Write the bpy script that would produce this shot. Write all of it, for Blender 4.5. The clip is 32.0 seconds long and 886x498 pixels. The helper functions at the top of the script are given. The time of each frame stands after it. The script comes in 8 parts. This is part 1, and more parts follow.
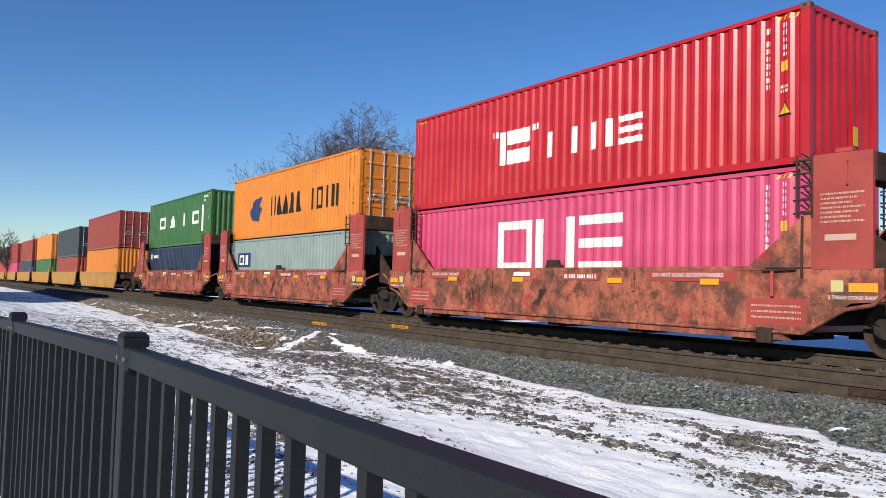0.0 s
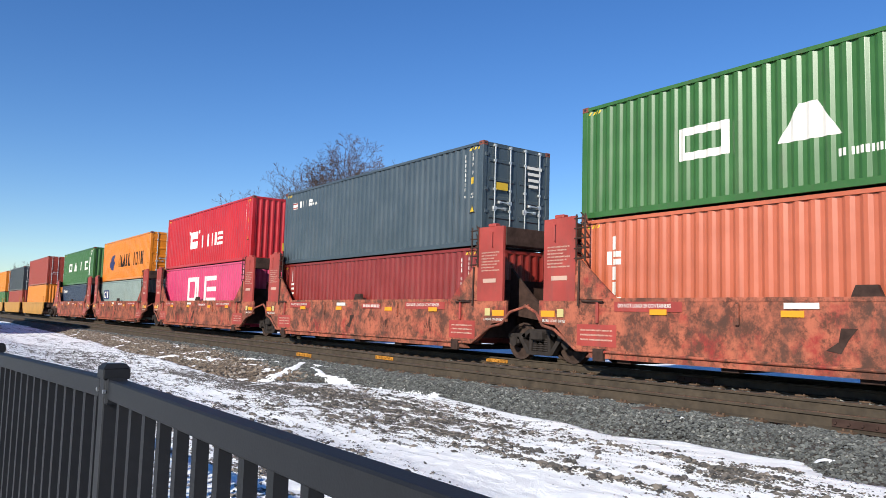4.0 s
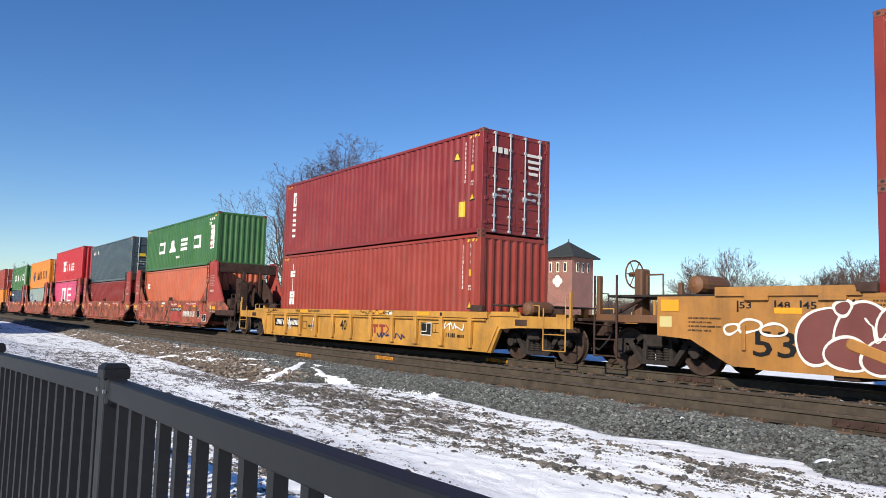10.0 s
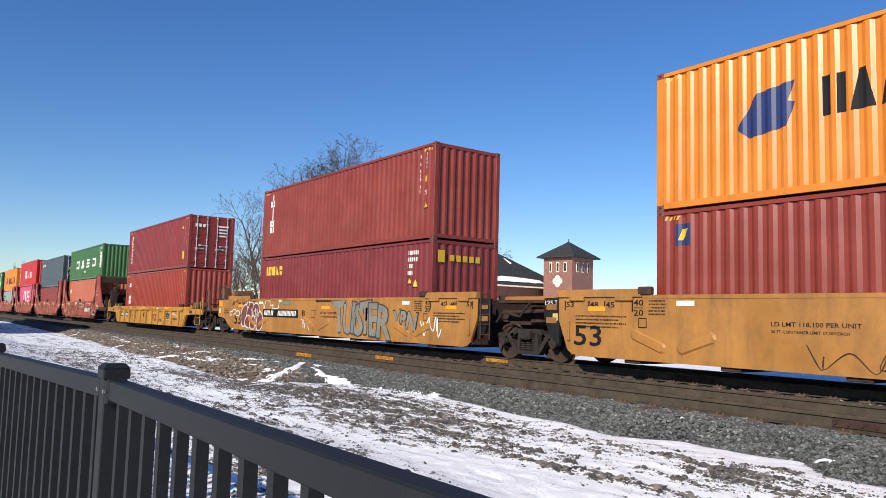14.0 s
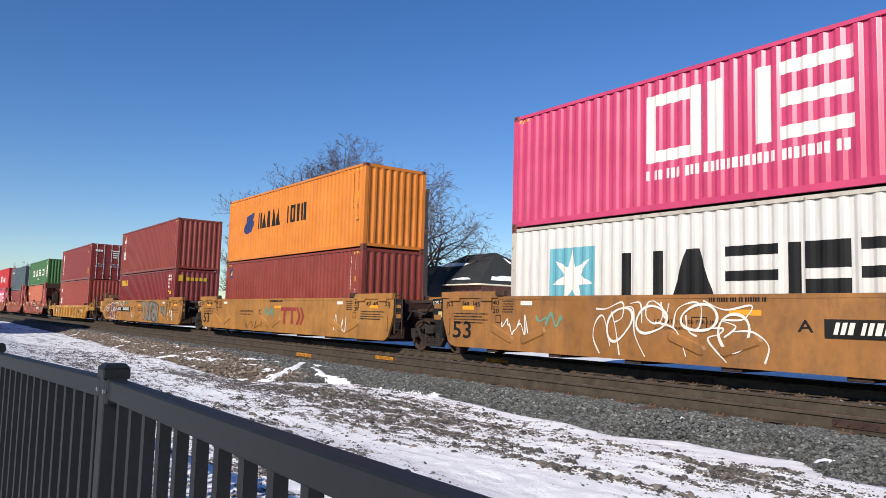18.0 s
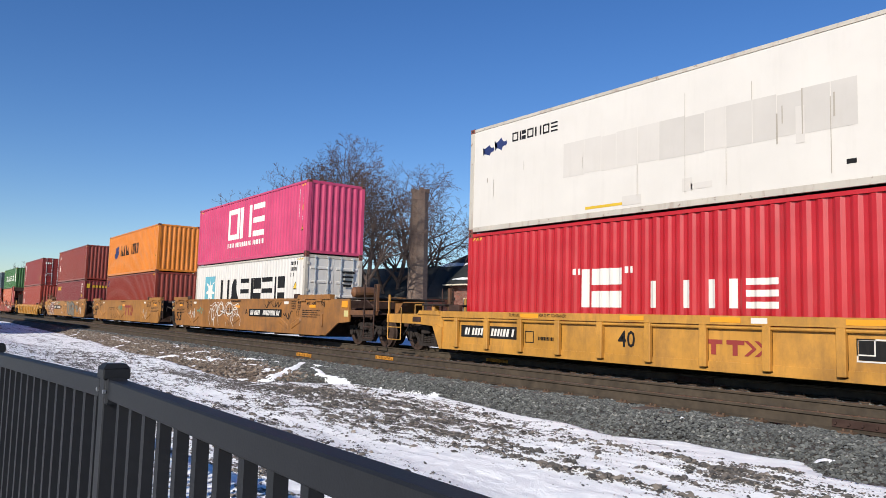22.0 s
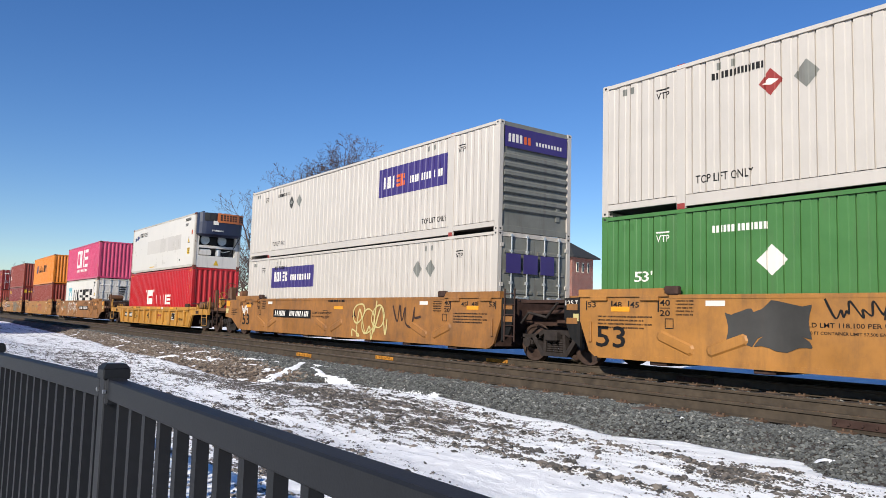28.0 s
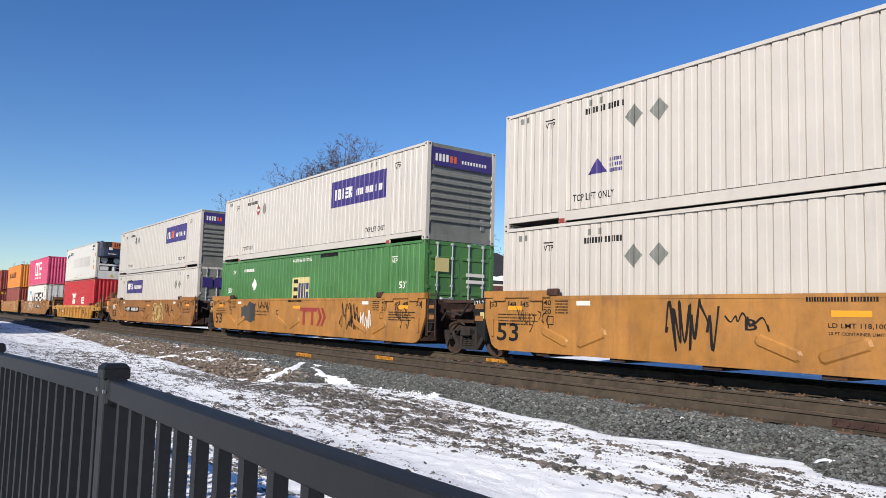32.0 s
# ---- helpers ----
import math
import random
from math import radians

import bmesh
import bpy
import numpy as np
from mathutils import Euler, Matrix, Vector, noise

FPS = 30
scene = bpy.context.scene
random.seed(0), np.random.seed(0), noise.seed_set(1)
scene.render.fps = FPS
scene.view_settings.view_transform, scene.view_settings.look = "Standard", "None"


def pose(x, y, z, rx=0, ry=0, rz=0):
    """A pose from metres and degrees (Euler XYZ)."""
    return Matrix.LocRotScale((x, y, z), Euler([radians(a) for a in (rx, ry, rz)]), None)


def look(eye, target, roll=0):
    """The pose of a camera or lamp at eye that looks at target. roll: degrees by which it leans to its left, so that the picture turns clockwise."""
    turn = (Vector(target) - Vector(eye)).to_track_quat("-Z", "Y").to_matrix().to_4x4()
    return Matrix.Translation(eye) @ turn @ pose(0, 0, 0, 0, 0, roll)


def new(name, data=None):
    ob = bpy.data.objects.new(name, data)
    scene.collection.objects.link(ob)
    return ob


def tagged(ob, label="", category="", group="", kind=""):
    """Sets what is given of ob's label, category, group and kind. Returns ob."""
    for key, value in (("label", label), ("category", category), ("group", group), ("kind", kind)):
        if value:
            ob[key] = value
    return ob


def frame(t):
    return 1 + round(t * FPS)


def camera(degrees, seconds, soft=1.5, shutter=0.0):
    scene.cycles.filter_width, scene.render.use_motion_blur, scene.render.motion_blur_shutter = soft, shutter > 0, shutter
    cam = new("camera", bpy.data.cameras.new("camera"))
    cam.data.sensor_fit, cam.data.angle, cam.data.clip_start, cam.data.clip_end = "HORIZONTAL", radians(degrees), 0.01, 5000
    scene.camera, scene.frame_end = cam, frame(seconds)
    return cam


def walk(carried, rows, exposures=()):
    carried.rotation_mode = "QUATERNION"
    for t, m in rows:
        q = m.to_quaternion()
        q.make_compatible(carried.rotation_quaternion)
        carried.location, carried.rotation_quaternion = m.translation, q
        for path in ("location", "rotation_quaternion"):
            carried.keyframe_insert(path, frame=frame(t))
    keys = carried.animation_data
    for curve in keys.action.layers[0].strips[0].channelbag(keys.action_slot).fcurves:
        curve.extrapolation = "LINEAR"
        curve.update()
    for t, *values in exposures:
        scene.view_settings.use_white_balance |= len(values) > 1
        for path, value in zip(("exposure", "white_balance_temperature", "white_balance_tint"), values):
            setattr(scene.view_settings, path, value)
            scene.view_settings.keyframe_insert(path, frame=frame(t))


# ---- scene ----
# Double-stack container train passing a fenced trackside in winter.
# x runs along the track (the train travels towards -x), y away from the camera, z = 0 at the rail heads.
CAM_Z = 0.97
TRAIN_Y = 13.52      # centre line of the far track, on which the train runs
NEAR_Y = 9.55        # centre line of the near track
GROUND_Z = -0.40


def aim(yaw, pitch, roll):
    a, b = radians(yaw), radians(pitch)
    eye = Vector((0, 0, CAM_Z))
    way = Vector((math.sin(a) * math.cos(b), math.cos(a) * math.cos(b), math.sin(b)))
    return look(eye, eye + way, roll)


# ---- camera ----
cam = camera(61.22, 32.0, soft=0.7)
walk(cam, [(0.0, aim(-54.923, 2.871, 1.568)), (0.5, aim(-54.221, 4.125, 1.576)), (1.0, aim(-54.0, 4.919, 1.611)),
           (1.5, aim(-53.88, 5.22, 1.614)), (2.0, aim(-53.862, 5.251, 1.614)), (32.0, aim(-53.862, 5.251, 1.614))],
     exposures=[(0.0, 0.18, 5700, 10), (1.0, 0.26, 5700, 10), (3.0, 0.40, 5700, 10), (6.0, 0.34, 5700, 10), (10.0, 0.33, 5750, 10), (14.0, 0.27, 5750, 11), (18.0, 0.16, 5750, 12), (25.0, 0.19, 5750, 12), (30.0, 0.26, 5750, 12), (32.0, 0.24, 5750, 12)])

# ---- world, sun, exposure ----
SUN_FROM = Vector((0.375, -0.810, 0.452)).normalized()      # direction towards the sun
world = bpy.data.worlds.new("sky")
scene.world = world
world.use_nodes = True
wn = world.node_tree
sky = wn.nodes.new("ShaderNodeTexSky")
sky.sky_type = "NISHITA"
sky.sun_disc = False
sky.sun_elevation = math.asin(SUN_FROM.z)
sky.sun_rotation = math.atan2(SUN_FROM.x, SUN_FROM.y)
sky.air_density, sky.dust_density, sky.ozone_density = 1.0, 0.0, 2.5
deep = wn.nodes.new("ShaderNodeHueSaturation")
deep.inputs["Saturation"].default_value = 1.24
deep.inputs["Hue"].default_value = 0.51
deep.inputs["Value"].default_value = 1.06
wn.links.new(sky.outputs[0], deep.inputs["Color"])
wn.links.new(deep.outputs[0], wn.nodes["Background"].inputs[0])
wn.nodes["Background"].inputs[1].default_value = 0.085
sun = new("sun", bpy.data.lights.new("sun", "SUN"))
sun.data.energy, sun.data.angle, sun.data.color = 5.0, radians(0.53), (1.0, 0.885, 0.68)
sun.matrix_world = look((0, 0, 60), Vector((0, 0, 60)) - SUN_FROM)


# ---- materials ----
def lin(r, g, b):
    return tuple((c / 255 / 12.92) if c / 255 <= 0.04045 else ((c / 255 + 0.055) / 1.055) ** 2.4 for c in (r, g, b))


class Mat:
    """A small builder for node materials."""

    def __init__(self, name):
        self.m = bpy.data.materials.new(name)
        self.m.use_nodes = True
        self.t = self.m.node_tree
        self.b = self.t.nodes["Principled BSDF"]

    def n(self, kind, **kw):
        node = self.t.nodes.new(kind)
        for k, v in kw.items():
            if k in node.inputs:
                node.inputs[k].default_value = v
        return node

    def link(self, a, b):
        self.t.links.new(a, b)

    def coords(self, scale=(1, 1, 1), kind="Object"):
        c = self.n("ShaderNodeTexCoord")
        mp = self.n("ShaderNodeMapping")
        mp.inputs["Scale"].default_value = scale
        self.link(c.outputs[kind], mp.inputs[0])
        return mp.outputs[0]

    def world_coords(self, scale=(1, 1, 1)):
        g = self.n("ShaderNodeNewGeometry")
        mp = self.n("ShaderNodeMapping")
        mp.inputs["Scale"].default_value = scale
        self.link(g.outputs["Position"], mp.inputs[0])
        return mp.outputs[0]

    def noise(self, vec, scale, detail=4.0, rough=0.55):
        t = self.n("ShaderNodeTexNoise", Scale=scale, Detail=detail, Roughness=rough)
        self.link(vec, t.inputs["Vector"])
        return t.outputs["Fac"]

    def ramp(self, fac, stops):
        r = self.n("ShaderNodeValToRGB")
        el = r.color_ramp.elements
        while len(el) < len(stops):
            el.new(0.5)
        for e, (p, c) in zip(el, stops):
            e.position = p
            e.color = (*c, 1) if not isinstance(c, (int, float)) else (c, c, c, 1)
        self.link(fac, r.inputs[0])
        return r.outputs[0]

    def mix(self, fac, a, b, mode="MIX"):
        x = self.n("ShaderNodeMix")
        x.data_type, x.blend_type = "RGBA", mode
        for sock, val in ((x.inputs[0], fac), (x.inputs[6], a), (x.inputs[7], b)):
            if isinstance(val, (int, float)):
                sock.default_value = val if sock is x.inputs[0] else (val, val, val, 1)
            elif isinstance(val, tuple):
                sock.default_value = (*val, 1) if len(val) == 3 else val
            else:
                self.link(val, sock)
        return x.outputs[2]

    def math(self, op, a, b=0.0):
        x = self.n("ShaderNodeMath")
        x.operation = op
        for s, v in ((x.inputs[0], a), (x.inputs[1], b)):
            if isinstance(v, (int, float)):
                s.default_value = v
            else:
                self.link(v, s)
        return x.outputs[0]

    def bump(self, height, strength=0.3, dist=0.01):
        b = self.n("ShaderNodeBump", Strength=strength, Distance=dist)
        self.link(height, b.inputs["Height"])
        self.link(b.outputs[0], self.b.inputs["Normal"])

    def done(self, color, rough=0.6, metal=0.0, spec=0.5):
        for key, v in (("Base Color", color), ("Roughness", rough), ("Metallic", metal), ("Specular IOR Level", spec)):
            s = self.b.inputs[key]
            if isinstance(v, tuple):
                s.default_value = (*v, 1)
            elif isinstance(v, (int, float)):
                s.default_value = v
            else:
                self.link(v, s)
        return self.m


def paint(name, color, rust=0.25, fade=0.12, rough=0.32, dirt=0.25, grime=(0.10, 0.075, 0.06), spec=0.50, soot=0.0, gain=1.0):
    """Weathered steel paint: faded patches, streaked grime, rust specks."""
    tint = (0.66, 0.63, 0.60) if min(color) > 0.5 else (0.62, 0.59, 0.52)
    color = tuple(c * k * gain for c, k in zip(color, tint))
    a = Mat(name)
    v = a.coords()
    vs = a.coords((1.0, 1.0, 0.12))
    big = a.noise(v, 0.9, 5, 0.6)
    streak = a.noise(vs, 5.0, 5, 0.65)
    fine = a.noise(v, 38.0, 3, 0.6)
    faded = tuple(min(1, c * (1 + fade) + 0.01) for c in color)
    worn = tuple(c * (1 - fade) for c in color)
    c = a.mix(a.ramp(big, [(0.3, 0.0), (0.7, 1.0)]), worn, faded)
    c = a.mix(a.math("MULTIPLY", a.ramp(streak, [(0.52, 0.0), (0.78, 1.0)]), dirt), c, grime)
    if soot:
        stain = a.noise(a.coords((0.6, 1.0, 0.35)), 2.6, 9, 0.78)
        c = a.mix(a.math("MULTIPLY", a.ramp(stain, [(0.44, 0.0), (0.68, 1.0)]), soot), c, (0.075, 0.045, 0.028))
    spot = a.noise(v, 6.5, 8, 0.72)
    rmask = a.ramp(spot, [(0.68 - 0.12 * rust, 0.0), (0.76 - 0.12 * rust, 1.0)])
    c = a.mix(a.math("MULTIPLY", rmask, min(1.0, rust * 2)), c, (0.13, 0.055, 0.03))
    a.bump(a.math("ADD", fine, a.math("MULTIPLY", spot, 0.6)), 0.12, 0.004)
    r = a.mix(a.ramp(big, [(0.3, 0.0), (0.7, 1.0)]), rough - 0.03, rough + 0.06)
    return a.done(c, r, 0.0, spec)


def plain(name, color, rough=0.6, metal=0.0, var=0.15, scale=9.0, bump=0.15, spec=0.4):
    a = Mat(name)
    v = a.coords()
    nz = a.noise(v, scale, 5, 0.6)
    c = a.mix(a.ramp(nz, [(0.3, 0.0), (0.7, 1.0)]), tuple(x * (1 - var) for x in color), tuple(min(1, x * (1 + var)) for x in color))
    if bump:
        a.bump(a.noise(v, scale * 6, 3), bump, 0.004)
    return a.done(c, rough, metal, spec)


def flaking(name, base, primer, bare, amount=0.5):
    """Sun-bleached, flaking freight-car paint over older coats."""
    a = Mat(name)
    v = a.coords()
    vs = a.coords((0.8, 1.0, 0.75))
    big = a.noise(vs, 1.3, 7, 0.7)
    mid = a.noise(vs, 4.5, 8, 0.75)
    streak = a.noise(a.coords((1, 1, 0.14)), 4.5, 5, 0.7)
    c = a.mix(a.ramp(big, [(0.5 - 0.2 * amount, 0.0), (0.62 - 0.2 * amount, 1.0)]), base, primer)
    c = a.mix(a.ramp(mid, [(0.50, 0.0), (0.60, 1.0)]), c, bare)
    soot = a.noise(vs, 2.1, 9, 0.8)
    c = a.mix(a.math("MULTIPLY", a.ramp(soot, [(0.45, 0.0), (0.60, 1.0)]), 0.9), c, lin(80, 56, 46))
    c = a.mix(a.math("MULTIPLY", a.ramp(streak, [(0.48, 0.0), (0.72, 1.0)]), 0.6), c, (0.075, 0.045, 0.035))
    a.bump(a.math("ADD", mid, big), 0.25, 0.004)
    return a.done(c, 0.72, 0.0, 0.25)


M = {
    "brightred": paint("red_container_paint", lin(206, 22, 34), 0.08),
    "magenta": paint("magenta_container_paint", lin(226, 76, 130), 0.06),
    "navygrey": paint("blue_grey_container_paint", lin(76, 90, 104), 0.12, rough=0.30, dirt=0.2),
    "maroon": paint("maroon_container_paint", lin(148, 42, 36), 0.18, dirt=0.4),
    "maroon2": paint("brown_red_container_paint", lin(168, 60, 40), 0.2, dirt=0.4),
    "maroon4": paint("dark_brown_container_paint", lin(150, 54, 34), 0.2),
    "maroon3": paint("dark_maroon_container_paint", lin(136, 38, 38), 0.12),
    "green": paint("green_container_paint", lin(66, 118, 54), 0.2, dirt=0.35),
    "salmon": paint("bleached_orange_container_paint", lin(214, 116, 84), 0.10),
    "orange": paint("orange_container_paint", lin(246, 146, 22), 0.22, dirt=0.32),
    "palegrey": paint("pale_grey_container_paint", lin(160, 178, 180), 0.10),
    "navy": paint("navy_container_paint", lin(44, 58, 90), 0.10),
    "darkgrey": paint("dark_grey_container_paint", lin(58, 64, 74), 0.10),
    "whiterust": paint("rust_streaked_white_paint", lin(214, 208, 196), 0.75, 0.1, dirt=0.6, grime=(0.2, 0.1, 0.05)),
    "white": paint("white_container_paint", lin(236, 234, 230), 0.10, 0.04, dirt=0.3, gain=1.06),
    "reefer": paint("cream_white_reefer_paint", lin(235, 232, 226), 0.0, 0.03, 0.4, dirt=0.15, grime=(0.4, 0.36, 0.3), gain=1.08),
    "reeferfaint": paint("faint_grey_touch_up_paint", lin(231, 227, 221), 0.0, 0.03, 0.5, dirt=0.2, grime=(0.4, 0.36, 0.3), gain=1.01),
    "reeferscuff": paint("grey_scuffed_paint", lin(176, 170, 164), 0.0, 0.06, 0.6, dirt=0.3, gain=1.25),
    "reeferpatch": paint("greyed_white_touch_up_paint", lin(226, 222, 216), 0.0, 0.04, 0.5, dirt=0.25, grime=(0.4, 0.36, 0.3), gain=0.96),
    "offwhite": paint("off_white_container_paint", lin(219, 214, 207), 0.02, 0.04, 0.4, dirt=0.22, grime=(0.25, 0.22, 0.2)),
    "leafgreen": paint("leaf_green_container_paint", lin(82, 138, 70), 0.06),
    "ochre": paint("ochre_freight_car_paint", lin(200, 140, 60), 0.3, 0.18, 0.55, 0.5, (0.10, 0.06, 0.03), soot=0.45),
    "ochredark": paint("grimy_ochre_freight_car_paint", lin(182, 124, 56), 0.35, 0.2, 0.6, 0.6, (0.10, 0.06, 0.03), soot=0.6),
    "ochrebrown": paint("oily_brown_ochre_paint", lin(128, 84, 46), 0.5, 0.25, 0.6, 0.8, (0.06, 0.04, 0.03), soot=0.8),
    "yellow": paint("yellow_freight_car_paint", lin(226, 166, 64), 0.3, 0.18, 0.5, 0.45, (0.12, 0.07, 0.03), soot=0.45),
    "redcar": flaking("flaking_red_freight_car_paint", lin(146, 54, 48), lin(172, 98, 74), lin(96, 58, 45), 0.7),
    "redplain": paint("red_freight_car_paint", lin(192, 74, 66), 0.3, 0.2, 0.6, 0.4, soot=0.3),
    "rustbrown": plain("rusty_brown_steel", lin(62, 46, 40), 0.85, 0.0, 0.4, 5, 0.2, 0.2),
    "truck": plain("grimy_truck_steel", lin(48, 42, 39), 0.85, 0.0, 0.35, 7, 0.2, 0.2),
    "wheel": plain("dark_wheel_steel", lin(66, 52, 45), 0.75, 0.1, 0.3, 6, 0.15, 0.2),
    "tread": plain("polished_tread_steel", lin(150, 146, 142), 0.3, 0.9, 0.1, 20, 0.05),
    "black": plain("black_rubber_and_grease", lin(34, 33, 34), 0.7, 0.0, 0.3, 8),
    "blackplate": paint("black_stencil_panel", lin(30, 30, 32), 0.1, 0.1, 0.75, 0.2, spec=0.15),
    "galv": plain("galvanised_steel", lin(196, 196, 194), 0.42, 0.7, 0.12, 14, 0.05),
    "castmaroon": plain("rusty_corner_casting", lin(110, 62, 50), 0.8, 0.0, 0.3, 12),
    "wmark": paint("white_marking_paint", lin(236, 234, 228), 0.0, 0.03, 0.5, 0.12, (0.4, 0.36, 0.33), gain=1.2),
    "ymark": paint("yellow_marking_paint", lin(246, 206, 40), 0.0, 0.05, 0.5, 0.12, (0.4, 0.3, 0.08)),
    "kmark": paint("black_marking_paint", lin(26, 26, 29), 0.0, 0.05, 0.7, 0.1, (0.03, 0.03, 0.03), spec=0.2),
    "purple": paint("purple_marking_paint", lin(66, 50, 138), 0.0, 0.08, 0.45, 0.1),
    "bluemark": paint("blue_marking_paint", lin(36, 52, 120), 0.0, 0.08, 0.5, 0.1),
    "orangemark": paint("orange_marking_paint", lin(242, 110, 40), 0.0, 0.05, 0.5, 0.1),
    "redmark": paint("dull_red_marking_paint", lin(168, 58, 52), 0.0, 0.1, 0.55, 0.2),
    "skymark": paint("sky_blue_marking_paint", lin(120, 196, 224), 0.0, 0.05, 0.5, 0.1),
    "cream": paint("cream_marking_paint", lin(236, 222, 156), 0.0, 0.05, 0.5, 0.1),
    "amber": plain("amber_reflector", lin(222, 148, 26), 0.4, 0.0, 0.05, 40, 0.0),
    "greymark": paint("grey_spray_paint", lin(146, 144, 138), 0.0, 0.3, 0.6, 0.2),
    "sootmark": paint("charcoal_spray_paint", lin(78, 78, 80), 0.0, 0.2, 0.7, 0.2, spec=0.2),
    "tarnishshade": paint("tarnished_metal_and_end_shade", lin(140, 143, 142), 0.1, 0.25, 0.5, 0.6),
    "fadedwhite": paint("faded_white_stencil_paint", lin(232, 196, 184), 0.0, 0.1, 0.6, 0.3),
    "plum": paint("plum_spray_paint", lin(128, 66, 62), 0.0, 0.2, 0.6, 0.2),
    "tealmark": paint("teal_spray_paint", lin(120, 168, 150), 0.0, 0.2, 0.6, 0.3),
    "fence": plain("dark_grey_powder_coat", lin(30, 31, 34), 0.55, 0.0, 0.10, 30, 0.08, 0.2),
    "screw": plain("zinc_screw", lin(170, 170, 170), 0.35, 0.9, 0.1, 40, 0.0),
    "rail": plain("rusty_rail_steel", lin(70, 60, 48), 0.8, 0.1, 0.4, 4),
    "railtop": plain("worn_rail_head", lin(96, 82, 68), 0.5, 0.4, 0.25, 4),
    "tie": plain("weathered_timber_tie", lin(86, 74, 66), 0.9, 0.0, 0.3, 6),
    "plate": plain("rusty_tie_plate", lin(92, 72, 56), 0.85, 0.0, 0.3, 14),
    "jointyellow": plain("yellow_painted_joint_bar", lin(164, 112, 40), 0.85, 0.0, 0.6, 12, 0.2, 0.2),
    "brick": None, "slate": plain("dark_slate_roof", lin(50, 51, 50), 0.85, 0.0, 0.2, 2.0, 0.3),
    "snow": plain("settled_snow", (0.95, 0.94, 0.925), 0.6, 0.0, 0.04, 3.0, 0.4),
    # dark grey holds the train's shade, not the snow's own colour
    "shadesnow": plain("train_shade_snow", (0.30, 0.29, 0.28), 0.7, 0.0, 0.45, 2.0, 0.4),
    "stone": plain("pale_limestone_trim", lin(226, 214, 190), 0.8, 0.0, 0.1, 5),
    "bark": plain("grey_brown_bark", lin(84, 70, 62), 0.9, 0.0, 0.2, 3, 0.2),
    "twig": plain("grey_brown_twigs", lin(82, 68, 62), 0.9, 0.0, 0.2, 2, 0.0),
    "glass": plain("dark_window_glass", (0.03, 0.035, 0.04), 0.08, 0.0, 0.1, 2, 0.0),
    "reefblue": paint("blue_reefer_unit_paint", lin(28, 40, 78), 0.05, 0.1, 0.45, 0.2),
    "reeforange": paint("orange_grille_paint", lin(226, 128, 62), 0.05, 0.1, 0.45, 0.2),
}


def brick_material(name="red_brown_brickwork", one=(142, 78, 62), two=(112, 64, 54), joint=(150, 132, 120)):
    a = Mat(name)
    v = a.coords((1, 1, 1))
    sep = a.n("ShaderNodeSeparateXYZ")
    a.link(v, sep.inputs[0])
    com = a.n("ShaderNodeCombineXYZ")
    a.link(a.math("ADD", sep.outputs[0], sep.outputs[1]), com.inputs[0])
    a.link(sep.outputs[2], com.inputs[1])
    b = a.n("ShaderNodeTexBrick", Scale=1.0)
    for key, val in (("Brick Width", 0.22), ("Row Height", 0.075), ("Mortar Size", 0.010), ("Mortar Smooth", 0.2), ("Bias", 0.0)):
        b.inputs[key].default_value = val
    b.inputs["Color1"].default_value = (*lin(*one), 1)
    b.inputs["Color2"].default_value = (*lin(*two), 1)
    b.inputs["Mortar"].default_value = (*lin(*joint), 1)
    a.link(com.outputs[0], b.inputs["Vector"])
    c = a.mix(a.math("MULTIPLY", a.ramp(a.noise(v, 0.6, 5), [(0.45, 0.0), (0.7, 1.0)]), 0.4), b.outputs["Color"], lin(88, 66, 60))
    a.bump(b.outputs["Fac"], -0.4, 0.01)
    return a.done(c, 0.85)


M["brick"] = brick_material()
M["sootbrick"] = brick_material("sooty_brown_brickwork", (104, 82, 68), (84, 68, 60), (112, 102, 92))


def ground_material():
    """Wind-blown snow over frozen soil and gravel; the mesh says how bare each place is."""
    a = Mat("snow_over_frozen_soil")
    cover = a.n("ShaderNodeAttribute")
    cover.attribute_name = "bare"
    mid = a.noise(a.world_coords((0.40, 1.0, 1.0)), 3.2, 5, 0.65)
    fine = a.noise(a.world_coords((0.42, 1.0, 1.0)), 17.0, 5, 0.72)
    grit = a.noise(a.world_coords((0.6, 1.0, 1.0)), 70.0, 3, 0.7)
    mask = a.math("ADD", cover.outputs["Fac"], a.math("ADD", a.math("MULTIPLY", a.math("SUBTRACT", mid, 0.5), 0.9), a.math("ADD", a.math("MULTIPLY", a.math("SUBTRACT", fine, 0.5), 2.3), a.math("MULTIPLY", a.math("SUBTRACT", grit, 0.5), 0.7))))
    mask2 = a.ramp(mask, [(0.02, 0.0), (0.12, 1.0)])
    soil = a.mix(a.ramp(mid, [(0.35, 0.0), (0.65, 1.0)]), lin(118, 108, 102), lin(144, 136, 130))
    soil = a.mix(a.ramp(grit, [(0.42, 0.0), (0.60, 1.0)]), soil, lin(66, 60, 57))
    soil = a.mix(a.ramp(fine, [(0.55, 0.0), (0.75, 1.0)]), soil, lin(160, 152, 146))
    snow = a.mix(a.ramp(mid, [(0.3, 0.0), (0.7, 1.0)]), (0.93, 0.915, 0.90), (0.98, 0.965, 0.95))
    c = a.mix(mask2, snow, soil)
    a.bump(a.math("ADD", a.math("MULTIPLY", fine, 1.6), a.math("MULTIPLY", grit, 0.5)), 0.5, 0.02)
    return a.done(c, 0.75, 0.0, 0.25)


